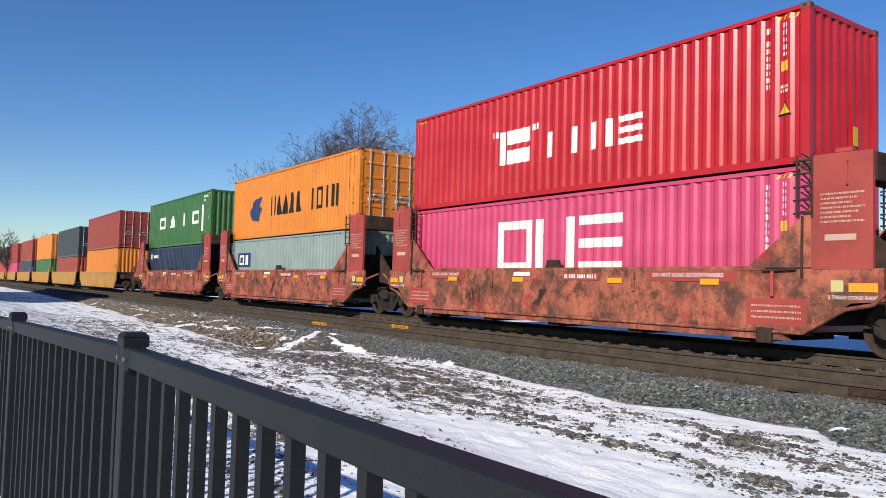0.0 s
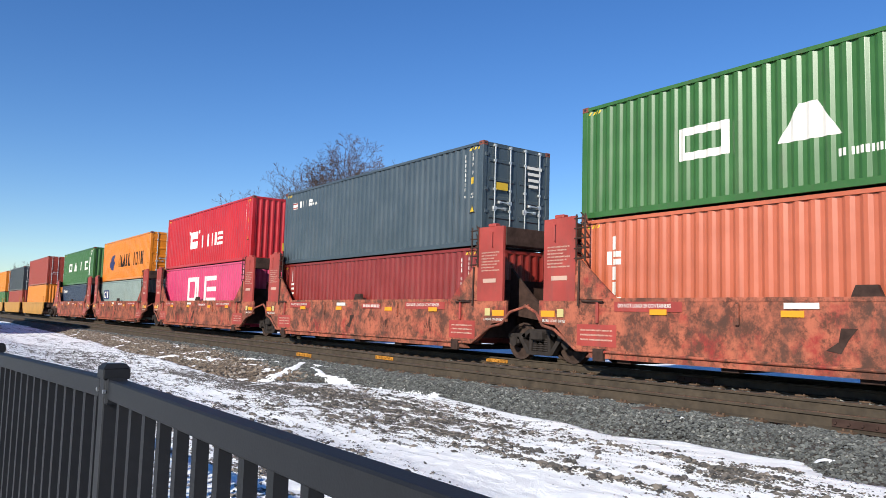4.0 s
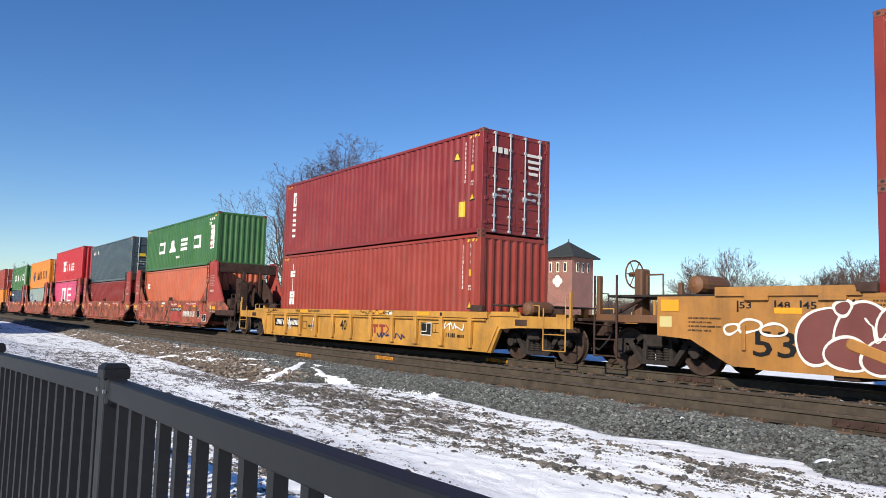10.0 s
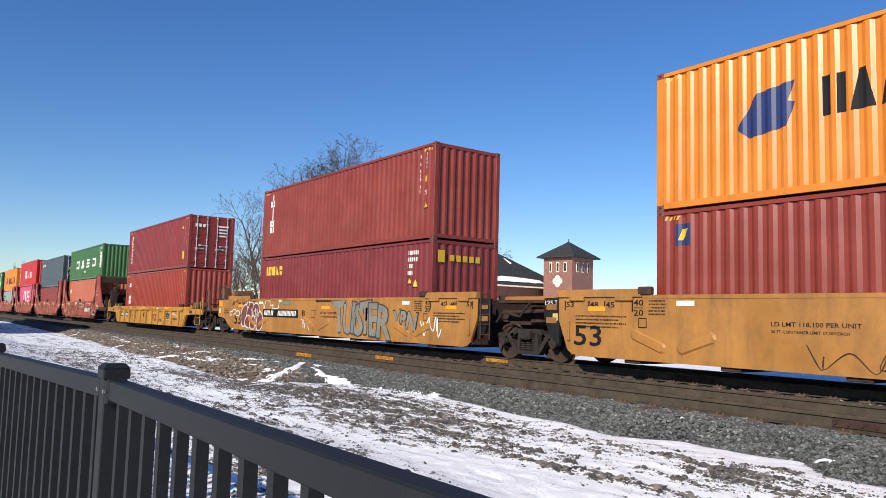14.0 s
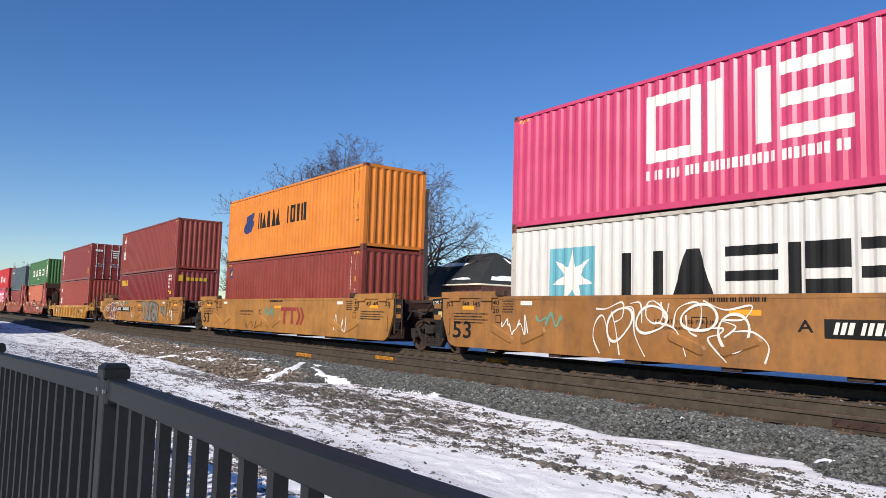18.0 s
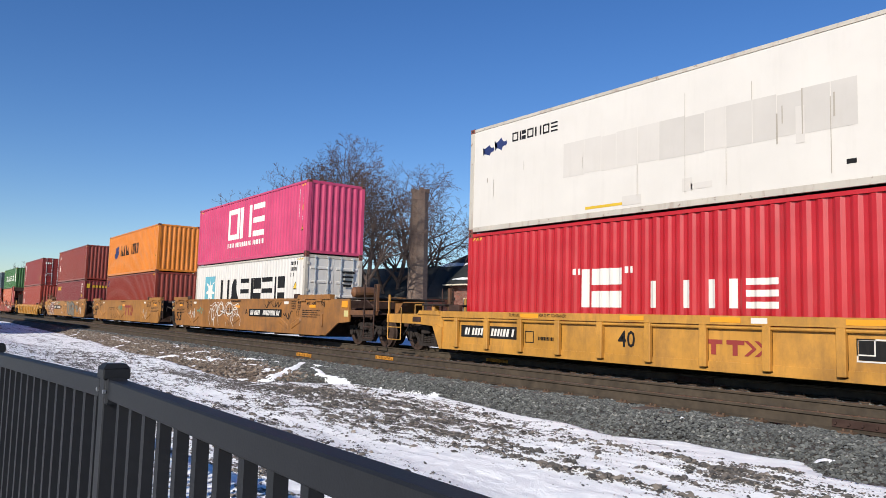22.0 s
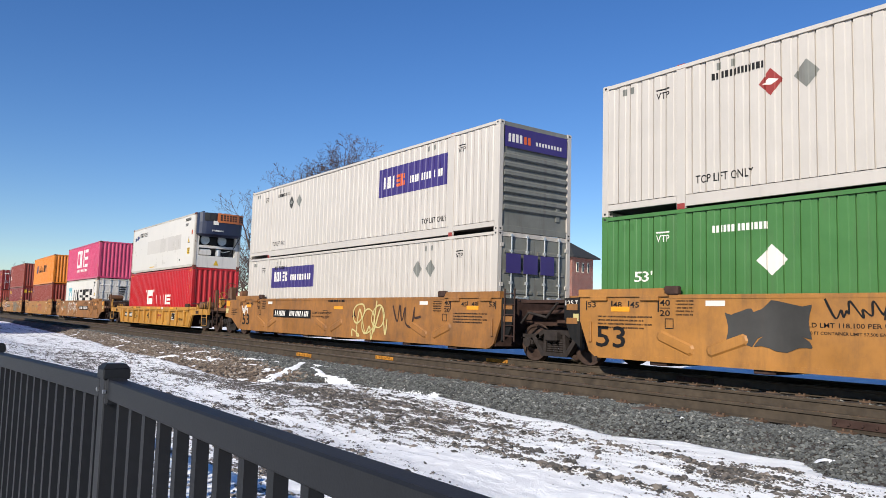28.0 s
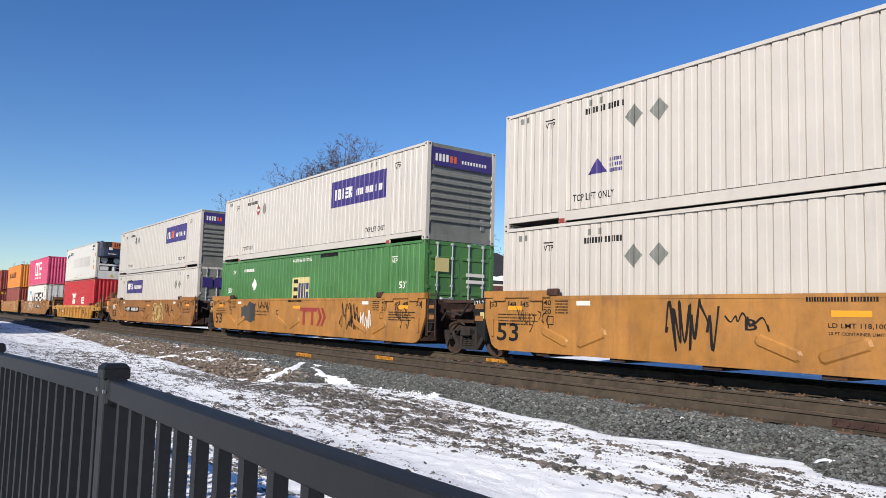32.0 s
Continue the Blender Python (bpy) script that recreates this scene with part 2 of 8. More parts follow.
def island_material(name, stops, rough=0.85):
    """Stones: each loose piece has its own tone."""
    a = Mat(name)
    g = a.n("ShaderNodeNewGeometry")
    c = a.ramp(g.outputs["Random Per Island"], stops)
    nz = a.noise(a.world_coords(), 45.0, 3)
    c = a.mix(a.math("MULTIPLY", nz, 0.35), c, (0.08, 0.08, 0.08))
    a.bump(nz, 0.3, 0.005)
    return a.done(c, rough, 0.0, 0.3)


def ballast_bed_material():
    a = Mat("crushed_stone_bed")
    w = a.world_coords()
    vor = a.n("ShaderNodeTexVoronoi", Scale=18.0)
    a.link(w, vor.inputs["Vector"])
    # shade in the gaps between stones is drawn into the colour
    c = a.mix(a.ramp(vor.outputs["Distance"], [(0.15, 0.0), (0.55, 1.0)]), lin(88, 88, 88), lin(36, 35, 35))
    c = a.mix(a.ramp(a.noise(w, 0.7, 4), [(0.4, 0.0), (0.65, 1.0)]), c, lin(82, 72, 66))
    a.bump(vor.outputs["Distance"], -0.8, 0.04)
    return a.done(c, 0.9, 0.0, 0.2)


M["ground"] = ground_material()
M["bed"] = ballast_bed_material()
M["grey_stones"] = island_material("grey_crushed_granite", [(0.0, lin(58, 58, 56)), (0.5, lin(90, 91, 88)), (0.92, lin(116, 117, 112)), (1.0, lin(156, 154, 148))])
M["tan_stones"] = island_material("tan_and_grey_gravel", [(0.0, lin(76, 66, 58)), (0.4, lin(112, 96, 80)), (0.8, lin(140, 122, 104)), (1.0, lin(178, 170, 160))])
M["dark_stones"] = island_material("loose_dark_rocks", [(0.0, lin(56, 54, 52)), (0.5, lin(92, 87, 82)), (0.9, lin(124, 114, 104)), (1.0, lin(158, 146, 132))])


# ---- mesh helpers ----
def part(name, bm, material, parent, label=""):
    """One mesh object under a thing or under a part; bm may be a bmesh or a ready mesh."""
    if isinstance(bm, bmesh.types.BMesh):
        me = bpy.data.meshes.new(name)
        bm.to_mesh(me)
        bm.free()
        me.materials.append(M[material] if isinstance(material, str) else material)
    else:
        me = bm
    ob = new(name, me)
    ob.parent = parent
    if label:
        tagged(ob, label)
    return ob


def thing(name, label, category, m=None, group="", kind=""):
    ob = new(name)
    if m is not None:
        ob.matrix_basis = m
    return tagged(ob, label, category, group, kind)


def box(bm, x0, x1, y0, y1, z0, z1, bev=0.0):
    vs = [bm.verts.new(p) for p in ((x0, y0, z0), (x1, y0, z0), (x1, y1, z0), (x0, y1, z0), (x0, y0, z1), (x1, y0, z1), (x1, y1, z1), (x0, y1, z1))]
    fs = [bm.faces.new([vs[i] for i in f]) for f in ((3, 2, 1, 0), (4, 5, 6, 7), (0, 1, 5, 4), (1, 2, 6, 5), (2, 3, 7, 6), (3, 0, 4, 7))]
    if bev:
        es = list({e for f in fs for e in f.edges})
        bmesh.ops.bevel(bm, geom=es, offset=bev, segments=1, affect="EDGES", profile=0.5)
    return bm


def prism(bm, outline, y0, y1):
    """Extrude an outline in x, z along y."""
    a = [bm.verts.new((x, y0, z)) for x, z in outline]
    b = [bm.verts.new((x, y1, z)) for x, z in outline]
    n = len(outline)
    fs = [bm.faces.new(a), bm.faces.new(list(reversed(b)))]
    for i in range(n):
        fs.append(bm.faces.new((a[(i + 1) % n], a[i], b[i], b[(i + 1) % n])))
    bmesh.ops.recalc_face_normals(bm, faces=fs)
    return bm


def tube(bm, p0, p1, r0, r1=None, seg=8, caps=True):
    p0, p1 = Vector(p0), Vector(p1)
    r1 = r0 if r1 is None else r1
    d = (p1 - p0).normalized()
    u = d.orthogonal().normalized()
    v = d.cross(u)
    rings = []
    for p, r in ((p0, r0), (p1, r1)):
        rings.append([bm.verts.new(p + (u * math.cos(k * math.tau / seg) + v * math.sin(k * math.tau / seg)) * r) for k in range(seg)])
    for k in range(seg):
        bm.faces.new((rings[0][k], rings[0][(k + 1) % seg], rings[1][(k + 1) % seg], rings[1][k]))
    if caps:
        bm.faces.new(list(reversed(rings[0])))
        bm.faces.new(rings[1])
    return bm


def pipe(bm, pts, r, seg=6):
    for a, b in zip(pts, pts[1:]):
        tube(bm, a, b, r, seg=seg)
    return bm


def lathe(bm, profile, axis_y=True, seg=20):
    """Turn (radius, y) pairs round the y axis."""
    rings = []
    for r, y in profile:
        rings.append([bm.verts.new((r * math.cos(k * math.tau / seg), y, r * math.sin(k * math.tau / seg))) for k in range(seg)])
    for a, b in zip(rings, rings[1:]):
        for k in range(seg):
            bm.faces.new((a[k], a[(k + 1) % seg], b[(k + 1) % seg], b[k]))
    bm.faces.new(rings[0])
    bm.faces.new(list(reversed(rings[-1])))
    bmesh.ops.recalc_face_normals(bm, faces=bm.faces[:])
    return bm


def B():
    return bmesh.new()


# ---- train timing ----
SPEED = [(0, 6.144), (4, 5.935), (8, 5.99), (12, 6.11), (16, 6.02), (20, 5.99), (24, 5.89), (28, 5.80), (32, 5.74)]


def travelled(t):
    """Metres that the train has gone since the clip's start."""
    s = 0.0
    for (ta, va), (tb, vb) in zip(SPEED, SPEED[1:]):
        if t <= ta:
            break
        e = min(t, tb)
        ve = va + (vb - va) * (e - ta) / (tb - ta)
        s += (va + ve) / 2 * (e - ta)
    return s


ROLLING = []      # (thing, x at the start, height): all that the train carries
WHEELS = []       # (wheelset, x, y, z, radius) in the space of their trucks

# ---- ground ----
TOE_X = [-70, -48, -37, -27, -22, -17.7, -16, -14.9, -14.4, -13.8, -13.2, -11.8, -10.7, -9.2, -7.2, -6.2, -5.6, -5.1, -4.1, -3.6, 2]
TOE_Y = [7.9, 7.2, 6.7, 6.2, 6.1, 5.77, 5.68, 5.8, 6.2, 7.3, 7.6, 7.6, 7.6, 7.55, 7.3, 7.1, 7.6, 7.4, 7.5, 7.0, 6.9]


def toe(x):
    """Where the ballast shoulder meets the ground, on the camera's side."""
    return float(np.interp(x, TOE_X, TOE_Y)) + 0.10 * noise.noise((x * 1.3, 3.1, 0))


# stretches where the snow has blown thin (+) or lies deep (-): (x, y, half length, half width, amount)
THIN = [(-11.5, 6.1, 3.2, 0.7, 0.30), (-9.2, 5.3, 1.3, 0.4, 0.20), (-15.0, 5.6, 4.0, 0.7, 0.12), (-24.0, 4.6, 9.0, 1.0, 0.12), (-7.6, 6.2, 1.2, 0.9, 0.12), (-7.5, 5.2, 1.0, 0.6, 0.10),
        (-5.0, 5.8, 2.0, 1.2, -0.12), (-5.2, 7.5, 2.6, 0.42, -0.50), (-4.6, 4.35, 1.9, 0.36, -0.36), (-17.2, 6.1, 2.0, 0.30, -0.5), (-8.0, 7.4, 1.0, 0.35, -0.2), (-3.0, 3.6, 2.0, 0.8, -0.4)]
# rows of turned-up rocks on the deeper snow, along the track
ROWS = [(-5.3, 5.15, 1.5, 0.20, 0.50), (-4.6, 5.75, 1.4, 0.12, 0.36), (-4.9, 6.45, 1.5, 0.17, 0.46), (-3.7, 6.1, 0.9, 0.12, 0.40), (-4.3, 6.9, 0.9, 0.08, 0.34), (-3.6, 5.3, 0.8, 0.14, 0.3), (-6.4, 5.55, 1.1, 0.16, 0.4), (-4.4, 4.75, 1.2, 0.08, 0.30), (-6.6, 4.9, 0.9, 0.10, 0.3)]


def rocky(x, y):
    """How thickly rocks lie."""
    k = bare(x, y)
    for cx, cy, hx, hy, amount in ROWS:
        u = ((x - cx) / hx) ** 2 + ((y - cy) / hy) ** 2
        if u < 6:
            k += amount * math.exp(-u)
    return k


def bare(x, y):
    """How far the soil shows through the snow: above 0 it lies open."""
    k = -0.13 + 0.20 * noise.noise((x * 0.28, y * 1.0, 9)) + 0.26 * noise.noise((x * 1.1, y * 3.2, 4)) + 0.34 * noise.noise((x * 3.0, y * 8.0, 13)) + 0.26 * noise.noise((x * 6.5, y * 15.0, 31))
    for cx, cy, hx, hy, amount in THIN:
        u = ((x - cx) / hx) ** 2 + ((y - cy) / hy) ** 2
        if u < 6:
            k += amount * math.exp(-u)
    if y > 13:
        k -= 0.4
    return k


def ground_height(x, y):
    h = GROUND_Z + 0.05 * noise.noise((x * 0.3, y * 0.5, 0)) + 0.025 * noise.noise((x * 1.1, y * 1.6, 5))
    t = toe(x)
    k = max(0.0, min(1.0, (4.3 - y) / 2.3))      # the bank on which the fence stands
    if y > -40:
        h += 0.30 * k * k * (3 - 2 * k)
    if -30 < x < 2 and 1 < y < t:
        h += 0.018 * noise.noise((x * 3.0, y * 8.0, 13)) + 0.014 * noise.noise((x * 6.5, y * 15.0, 31))
    if t + 0.12 < y < 17:
        h = min(h, GROUND_Z - 0.08)
    if y > 17:
        h += 0.04
    return h


def grid_lines(lo, hi, dense_lo, dense_hi, step, grow=1.35):
    mid = list(np.arange(dense_lo, dense_hi + step / 2, step))
    out, s = [], step
    x = dense_lo
    while x > lo:
        s *= grow
        x -= s
        out.append(max(x, lo))
    out.reverse()
    out += mid
    s, x = step, mid[-1]
    while x < hi:
        s *= grow
        x += s
        out.append(min(x, hi))
    return out


def sheet(name, xs, ys, height, material):
    verts = [(x, y, height(x, y)) for y in ys for x in xs]
    nx = len(xs)
    faces = [(j * nx + i, j * nx + i + 1, (j + 1) * nx + i + 1, (j + 1) * nx + i) for j in range(len(ys) - 1) for i in range(nx - 1)]
    me = bpy.data.meshes.new(name)
    me.from_pydata(verts, [], faces)
    for p in me.polygons:
        p.use_smooth = True
    me.materials.append(M[material])
    return new(name, me)


GX, GY = grid_lines(-3000, 3000, -24, -1.5, 0.075, 1.06), grid_lines(-3000, 3000, 1.4, 8.2, 0.06, 1.2)
ground = sheet("ground", GX, GY, ground_height, "ground")
cover = ground.data.attributes.new("bare", "FLOAT", "POINT")
cover.data.foreach_set("value", [bare(x, y) for y in GY for x in GX])
tagged(ground, "thin patchy snow over frozen brown soil", "ground", kind="structure")


def bed_height(x, y):
    t = toe(x)
    top = -0.20
    if y < 8.05:
        k = max(0.0, min(1.0, (y - t) / (8.0 - t)))
        h = GROUND_Z - 0.07 + (top - GROUND_Z + 0.07) * (k ** 0.7)
    elif y > 15.3:
        h = top - (y - 15.3) * 0.28
    else:
        h = top
    return h + 0.025 * noise.noise((x * 2.3, y * 2.3, 1)) + 0.02 * noise.noise((x * 5, y * 5, 7))


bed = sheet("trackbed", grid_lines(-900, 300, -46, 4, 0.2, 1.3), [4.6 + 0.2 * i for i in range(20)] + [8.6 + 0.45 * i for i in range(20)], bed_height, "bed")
tagged(bed, "crushed grey stone ballast bed under two tracks", "ballast", kind="structure")


# ---- snow lying on the bank ----
# (x0, y0, x1, y1, half width)
DRIFTS = [(-14.3, 6.0, -15.6, 7.35, 0.17), (-15.6, 7.35, -16.7, 8.1, 0.11), (-14.2, 7.35, -13.4, 7.5, 0.15), (-15.4, 7.7, -14.2, 7.35, 0.08), (-12.2, 7.5, -10.7, 7.6, 0.17), (-19.0, 7.5, -18.2, 7.6, 0.12),
          (-20.5, 6.6, -19.3, 6.8, 0.08), (-3.9, 7.55, -3.75, 7.5, 0.05), (-4.6, 8.1, -4.45, 8.05, 0.04), (-5.1, 8.3, -4.95, 8.25, 0.04), (-6.0, 8.1, -5.85, 8.05, 0.05), (-3.1, 7.9, -2.95, 7.9, 0.05)]


def drift(x, y):
    """How deep inside a patch of lying snow a place is: above 0 within."""
    best = -1.0
    for x0, y0, x1, y1, w in DRIFTS:
        dx, dy = x1 - x0, y1 - y0
        k = max(0.0, min(1.0, ((x - x0) * dx + (y - y0) * dy) / (dx * dx + dy * dy)))
        best = max(best, 1.0 - math.hypot(x - x0 - k * dx, y - y0 - k * dy) / w)
    if x < -15 and y < 8.2:
        best = max(best, 1.7 * noise.noise((x * 1.1, y * 3.2, 11)) + 0.6 * noise.noise((x * 0.25, y * 0.5, 14)) - 0.52)
    return best + (0.6 * noise.noise((x * 2.6, y * 3.4, 21)) + 0.7 * noise.noise((x * 7.5, y * 9.0, 23))) * (best > -0.8) - 0.15


def drift_sheet():
    """The lying snow as one thin uneven sheet of many patches."""
    V, F, seen = [], [], {}
    step = 0.07

    def vert(i, j):
        if (i, j) not in seen:
            x, y = i * step, j * step
            seen[(i, j)] = len(V)
            V.append((x, y, bed_height(x, y) + 0.006 + 0.035 * max(-0.5, min(0.7, drift(x, y)))))
        return seen[(i, j)]
    for i in range(int(-44 / step), int(-2.5 / step)):
        for j in range(int(5.6 / step), int(8.4 / step)):
            if drift((i + 0.5) * step, (j + 0.5) * step) > -0.15 and (j + 0.5) * step > toe((i + 0.5) * step) - 0.2:
                F.append((vert(i, j), vert(i + 1, j), vert(i + 1, j + 1), vert(i, j + 1)))
    me = bpy.data.meshes.new("snow_patches")
    me.from_pydata(V, [], F)
    for p in me.polygons:
        p.use_smooth = True
    me.materials.append(M["snow"])
    tagged(new("snow_patches", me), "white snow patches left lying on the ballast bank", "snow", kind="stuff")


drift_sheet()


# ---- stones ----
def stone_field(name, n, region, size, material, label, seat, flat=0.7, seed=3):
    """Many loose broken stones as one mesh."""
    rng = np.random.default_rng(seed)
    base = np.array([(1, 0, 0), (-1, 0, 0), (0, 1, 0), (0, -1, 0), (0, 0, 1), (0, 0, -1), (.6, .6, .55), (-.6, -.6, .5)], float)
    tri = [(0, 6, 4), (0, 2, 6), (2, 4, 6), (2, 1, 4), (1, 7, 4), (1, 3, 7), (3, 4, 7), (3, 0, 4), (2, 0, 5), (1, 2, 5), (3, 1, 5), (0, 3, 5)]
    V, F = [], []
    for x, y in region(rng, n):
        s = size[0] + (size[1] - size[0]) * rng.random() ** 2.2
        a = rng.random() * math.tau
        jit = base * (0.7 + 0.6 * rng.random((8, 1))) * np.array([s, s * (0.6 + 0.4 * rng.random()), s * flat * (0.6 + 0.5 * rng.random())])
        tilt = (rng.random() - 0.5) * 1.2
        jit = np.stack([jit[:, 0], jit[:, 1] * math.cos(tilt) - jit[:, 2] * math.sin(tilt), jit[:, 1] * math.sin(tilt) + jit[:, 2] * math.cos(tilt)], 1)
        px = jit[:, 0] * math.cos(a) - jit[:, 1] * math.sin(a) + x
        py = jit[:, 0] * math.sin(a) + jit[:, 1] * math.cos(a) + y
        pz = jit[:, 2] + seat(x, y) + s * 0.15
        k = len(V)
        V += list(zip(px, py, pz))
        F += [(p + k, q + k, r + k) for p, q, r in tri]
    me = bpy.data.meshes.new(name)
    me.from_pydata(V, [], F)
    me.materials.append(M[material])
    return tagged(new(name, me), label, "stones", kind="stuff")


def shoulder(x0, x1, y1, top_of=lambda x: 99.0):
    def pick(rng, n):
        out = []
        while len(out) < n:
            x = x0 + (x1 - x0) * rng.random()
            t = toe(x) - 0.15
            y = t + (y1 - t) * rng.random()
            if drift(x, y) > 0.02 + 0.6 * rng.random() ** 2 or y > top_of(x):
                continue
            out.append((x, y))
        return out
    return pick


def field(x0, x1, y0, y1, bias, loose=0.45):
    """Stones where the ground lies bare, with a few strays on the snow."""
    def pick(rng, n):
        out = []
        while len(out) < n:
            x, y = x1 - (x1 - x0) * rng.random() ** 1.25, y0 + (y1 - y0) * rng.random()
            if y < toe(x) + 0.1 and rocky(x, y) > bias + loose * rng.random() - (0.35 if rng.random() < 0.04 else 0.0):
                out.append((x, y))
        return out
    return pick


def tan_edge(x):
    """Where the tan gravel of the bank gives way to grey ballast."""
    return 7.25 + min(0.75, max(0.0, (-16.5 - x) * 0.14)) + 0.25 * noise.noise((x, 0, 3))


stone_field("ballast_stones", 46000, shoulder(-14.6, -1.5, 8.75), (0.013, 0.036), "grey_stones", "loose grey crushed granite ballast", bed_height, 0.75, 3)
stone_field("bank_ballast", 15000, lambda rng, n: [p for p in ((-14.4 - 32 * rng.random() ** 1.3, 6.9 + 1.8 * rng.random()) for _ in range(n * 2)) if drift(*p) < 0.1 and p[1] > tan_edge(p[0]) - 0.12][:n],
            (0.018, 0.048), "grey_stones", "grey ballast along the top of the bank", bed_height, 0.75, 4)
stone_field("bank_gravel", 22000, shoulder(-48, -14.2, 8.2, lambda x: tan_edge(x)), (0.02, 0.058), "tan_stones", "tan and grey gravel on the snowy bank", bed_height, 0.75, 5)
stone_field("four_foot_stones", 12000, lambda rng, n: [(-2 - 34 * rng.random() ** 1.2, 8.95 + 3.7 * rng.random()) for _ in range(n)], (0.02, 0.045), "grey_stones",
            "grey ballast stones between the rails", lambda x, y: -0.21, 0.7, 6)
stone_field("scattered_gravel", 44000, field(-26, -2.4, 1.4, 7.9, -0.10, 0.6), (0.005, 0.018), "dark_stones", "grey gravel showing through the thin snow", ground_height, 0.55, 8)
stone_field("scattered_rocks", 4200, field(-13, -2.4, 3.6, 7.9, 0.12, 0.4), (0.012, 0.046), "dark_stones", "dark broken rocks in rows on the snow", ground_height, 0.6, 9)


# snow lying beyond the far track; the train's shade is put into its grey
far_snow = sheet("far_snow", [-70 + 0.5 * i for i in range(148)], [14.85 + 0.3 * i for i in range(12)], lambda x, y: bed_height(x, min(y, 17.1)) + 0.03 + 0.05 * noise.noise((x * 0.6, y, 4)) - (0.10 if y < 15 else 0.0), "shadesnow")
tagged(far_snow, "snow along the far side of the track, shade in its colour", "snow", kind="structure")


# ---- tracks ----
def rail_mesh(x0, x1):
    prof = [(-0.07, -0.178), (0.07, -0.178), (0.07, -0.165), (0.012, -0.145), (0.010, -0.045), (0.036, -0.032), (0.036, -0.006), (0.028, 0.0), (-0.028, 0.0), (-0.036, -0.006), (-0.036, -0.032), (-0.010, -0.045), (-0.012, -0.145), (-0.07, -0.165)]
    bm = B()
    a = [bm.verts.new((x0, y, z)) for y, z in prof]
    b = [bm.verts.new((x1, y, z)) for y, z in prof]
    n = len(prof)
    for i in range(n):
        f = bm.faces.new((a[i], a[(i + 1) % n], b[(i + 1) % n], b[i]))
        if prof[i][1] > -0.03 and prof[(i + 1) % n][1] > -0.03:
            f.material_index = 1
    bm.faces.new(list(reversed(a)))
    bm.faces.new(b)
    bmesh.ops.recalc_face_normals(bm, faces=bm.faces[:])
    return bm


def railway_track(yc, name, label, seed, joints):
    rng = random.Random(seed)
    tr = thing(name, label, "track", pose(0, yc, 0), kind="structure")
    for y in (-0.7535, 0.7535):
        r = part("rail", rail_mesh(-900, 300), "rail", tr)
        r.data.materials.append(M["railtop"])
        r.location.y = y
    tie = box(B(), -0.115, 0.115, -1.3, 1.3, -0.36, -0.185, 0.012)
    me = bpy.data.meshes.new("tie")
    tie.to_mesh(me)
    me.materials.append(M["tie"])
    plate = B()
    for y in (-0.7535, 0.7535):
        box(plate, -0.09, 0.09, y - 0.17, y + 0.17, -0.187, -0.165)
        for dx, dy in ((-0.05, -0.09), (0.05, 0.09), (-0.05, 0.12), (0.05, -0.12)):
            box(plate, dx - 0.012, dx + 0.012, y + dy - 0.016, y + dy + 0.016, -0.17, -0.14)
    pm = bpy.data.meshes.new("tie_plate")
    plate.to_mesh(pm)
    pm.materials.append(M["plate"])
    x = -72.0
    while x < 4:
        o = part("tie", me, None, tr)
        o.location = (x + rng.uniform(-0.03, 0.03), rng.uniform(-0.06, 0.06), rng.uniform(-0.012, 0.008))
        o.rotation_euler.z = rng.uniform(-0.02, 0.02)
        p = part("tie_plate", pm, None, tr)
        p.location = (x, 0, 0)
        x += 0.53
    # bolted joint bars
    for xj, y, coat in joints:
        bm = B()
        for s in (-1, 1):
            box(bm, xj - 0.42, xj + 0.42, y + s * 0.022 - 0.012, y + s * 0.022 + 0.012, -0.14, -0.05, 0.004)
            for k in range(6):
                tube(bm, (xj - 0.375 + 0.15 * k, y + s * 0.03, -0.095), (xj - 0.375 + 0.15 * k, y + s * 0.055, -0.095), 0.018, seg=6)
        part("joint_bar", bm, coat, tr)
    return tr


railway_track(NEAR_Y, "near_track", "rusty steel rails on timber ties in grey ballast", 1, ((-18.05, -0.7535, "jointyellow"), (-16.5, 0.7535, "jointyellow"), (-3.95, -0.7535, "rustbrown")))
railway_track(TRAIN_Y, "far_track", "steel rails carrying the container train", 2, ((-14.95, -0.7535, "jointyellow"), (-9.0, -0.7535, "rustbrown"), (-26.0, -0.7535, "rustbrown")))


# ---- containers ----
HIGH, LOW, TOP = 2.91, 2.56, 2.83      # heights of tall and of standard containers, and of those on top


def corrugation(length, period=0.278, depth=0.036):
    """(x, inset) along a wall of that length: outer flat, slope, inner flat, slope, each bend eased."""
    n = max(1, int(length / period))
    p = length / n
    e = 0.035
    bends = ((0.26, 0.0, 0), (0.50, 1.0, 1), (0.76, 1.0, 1), (1.0, 0.0, 0))
    pts = [(0.0, 0.0)]
    for i in range(n):
        for u, d, inner in bends:
            x = (i + u) * p
            if i == n - 1 and u == 1.0:
                pts.append((length, 0.0))
                continue
            flat_first = u in (0.26, 0.76)
            lean = e / 0.24 * depth
            before = (x - e * p, d * depth if flat_first else d * depth + (lean if not inner else -lean))
            after = (x + e * p, d * depth if not flat_first else d * depth + (lean if not inner else -lean))
            pts += [before, (x, d * depth + (0.16 if not inner else -0.16) * lean), after]
    return pts


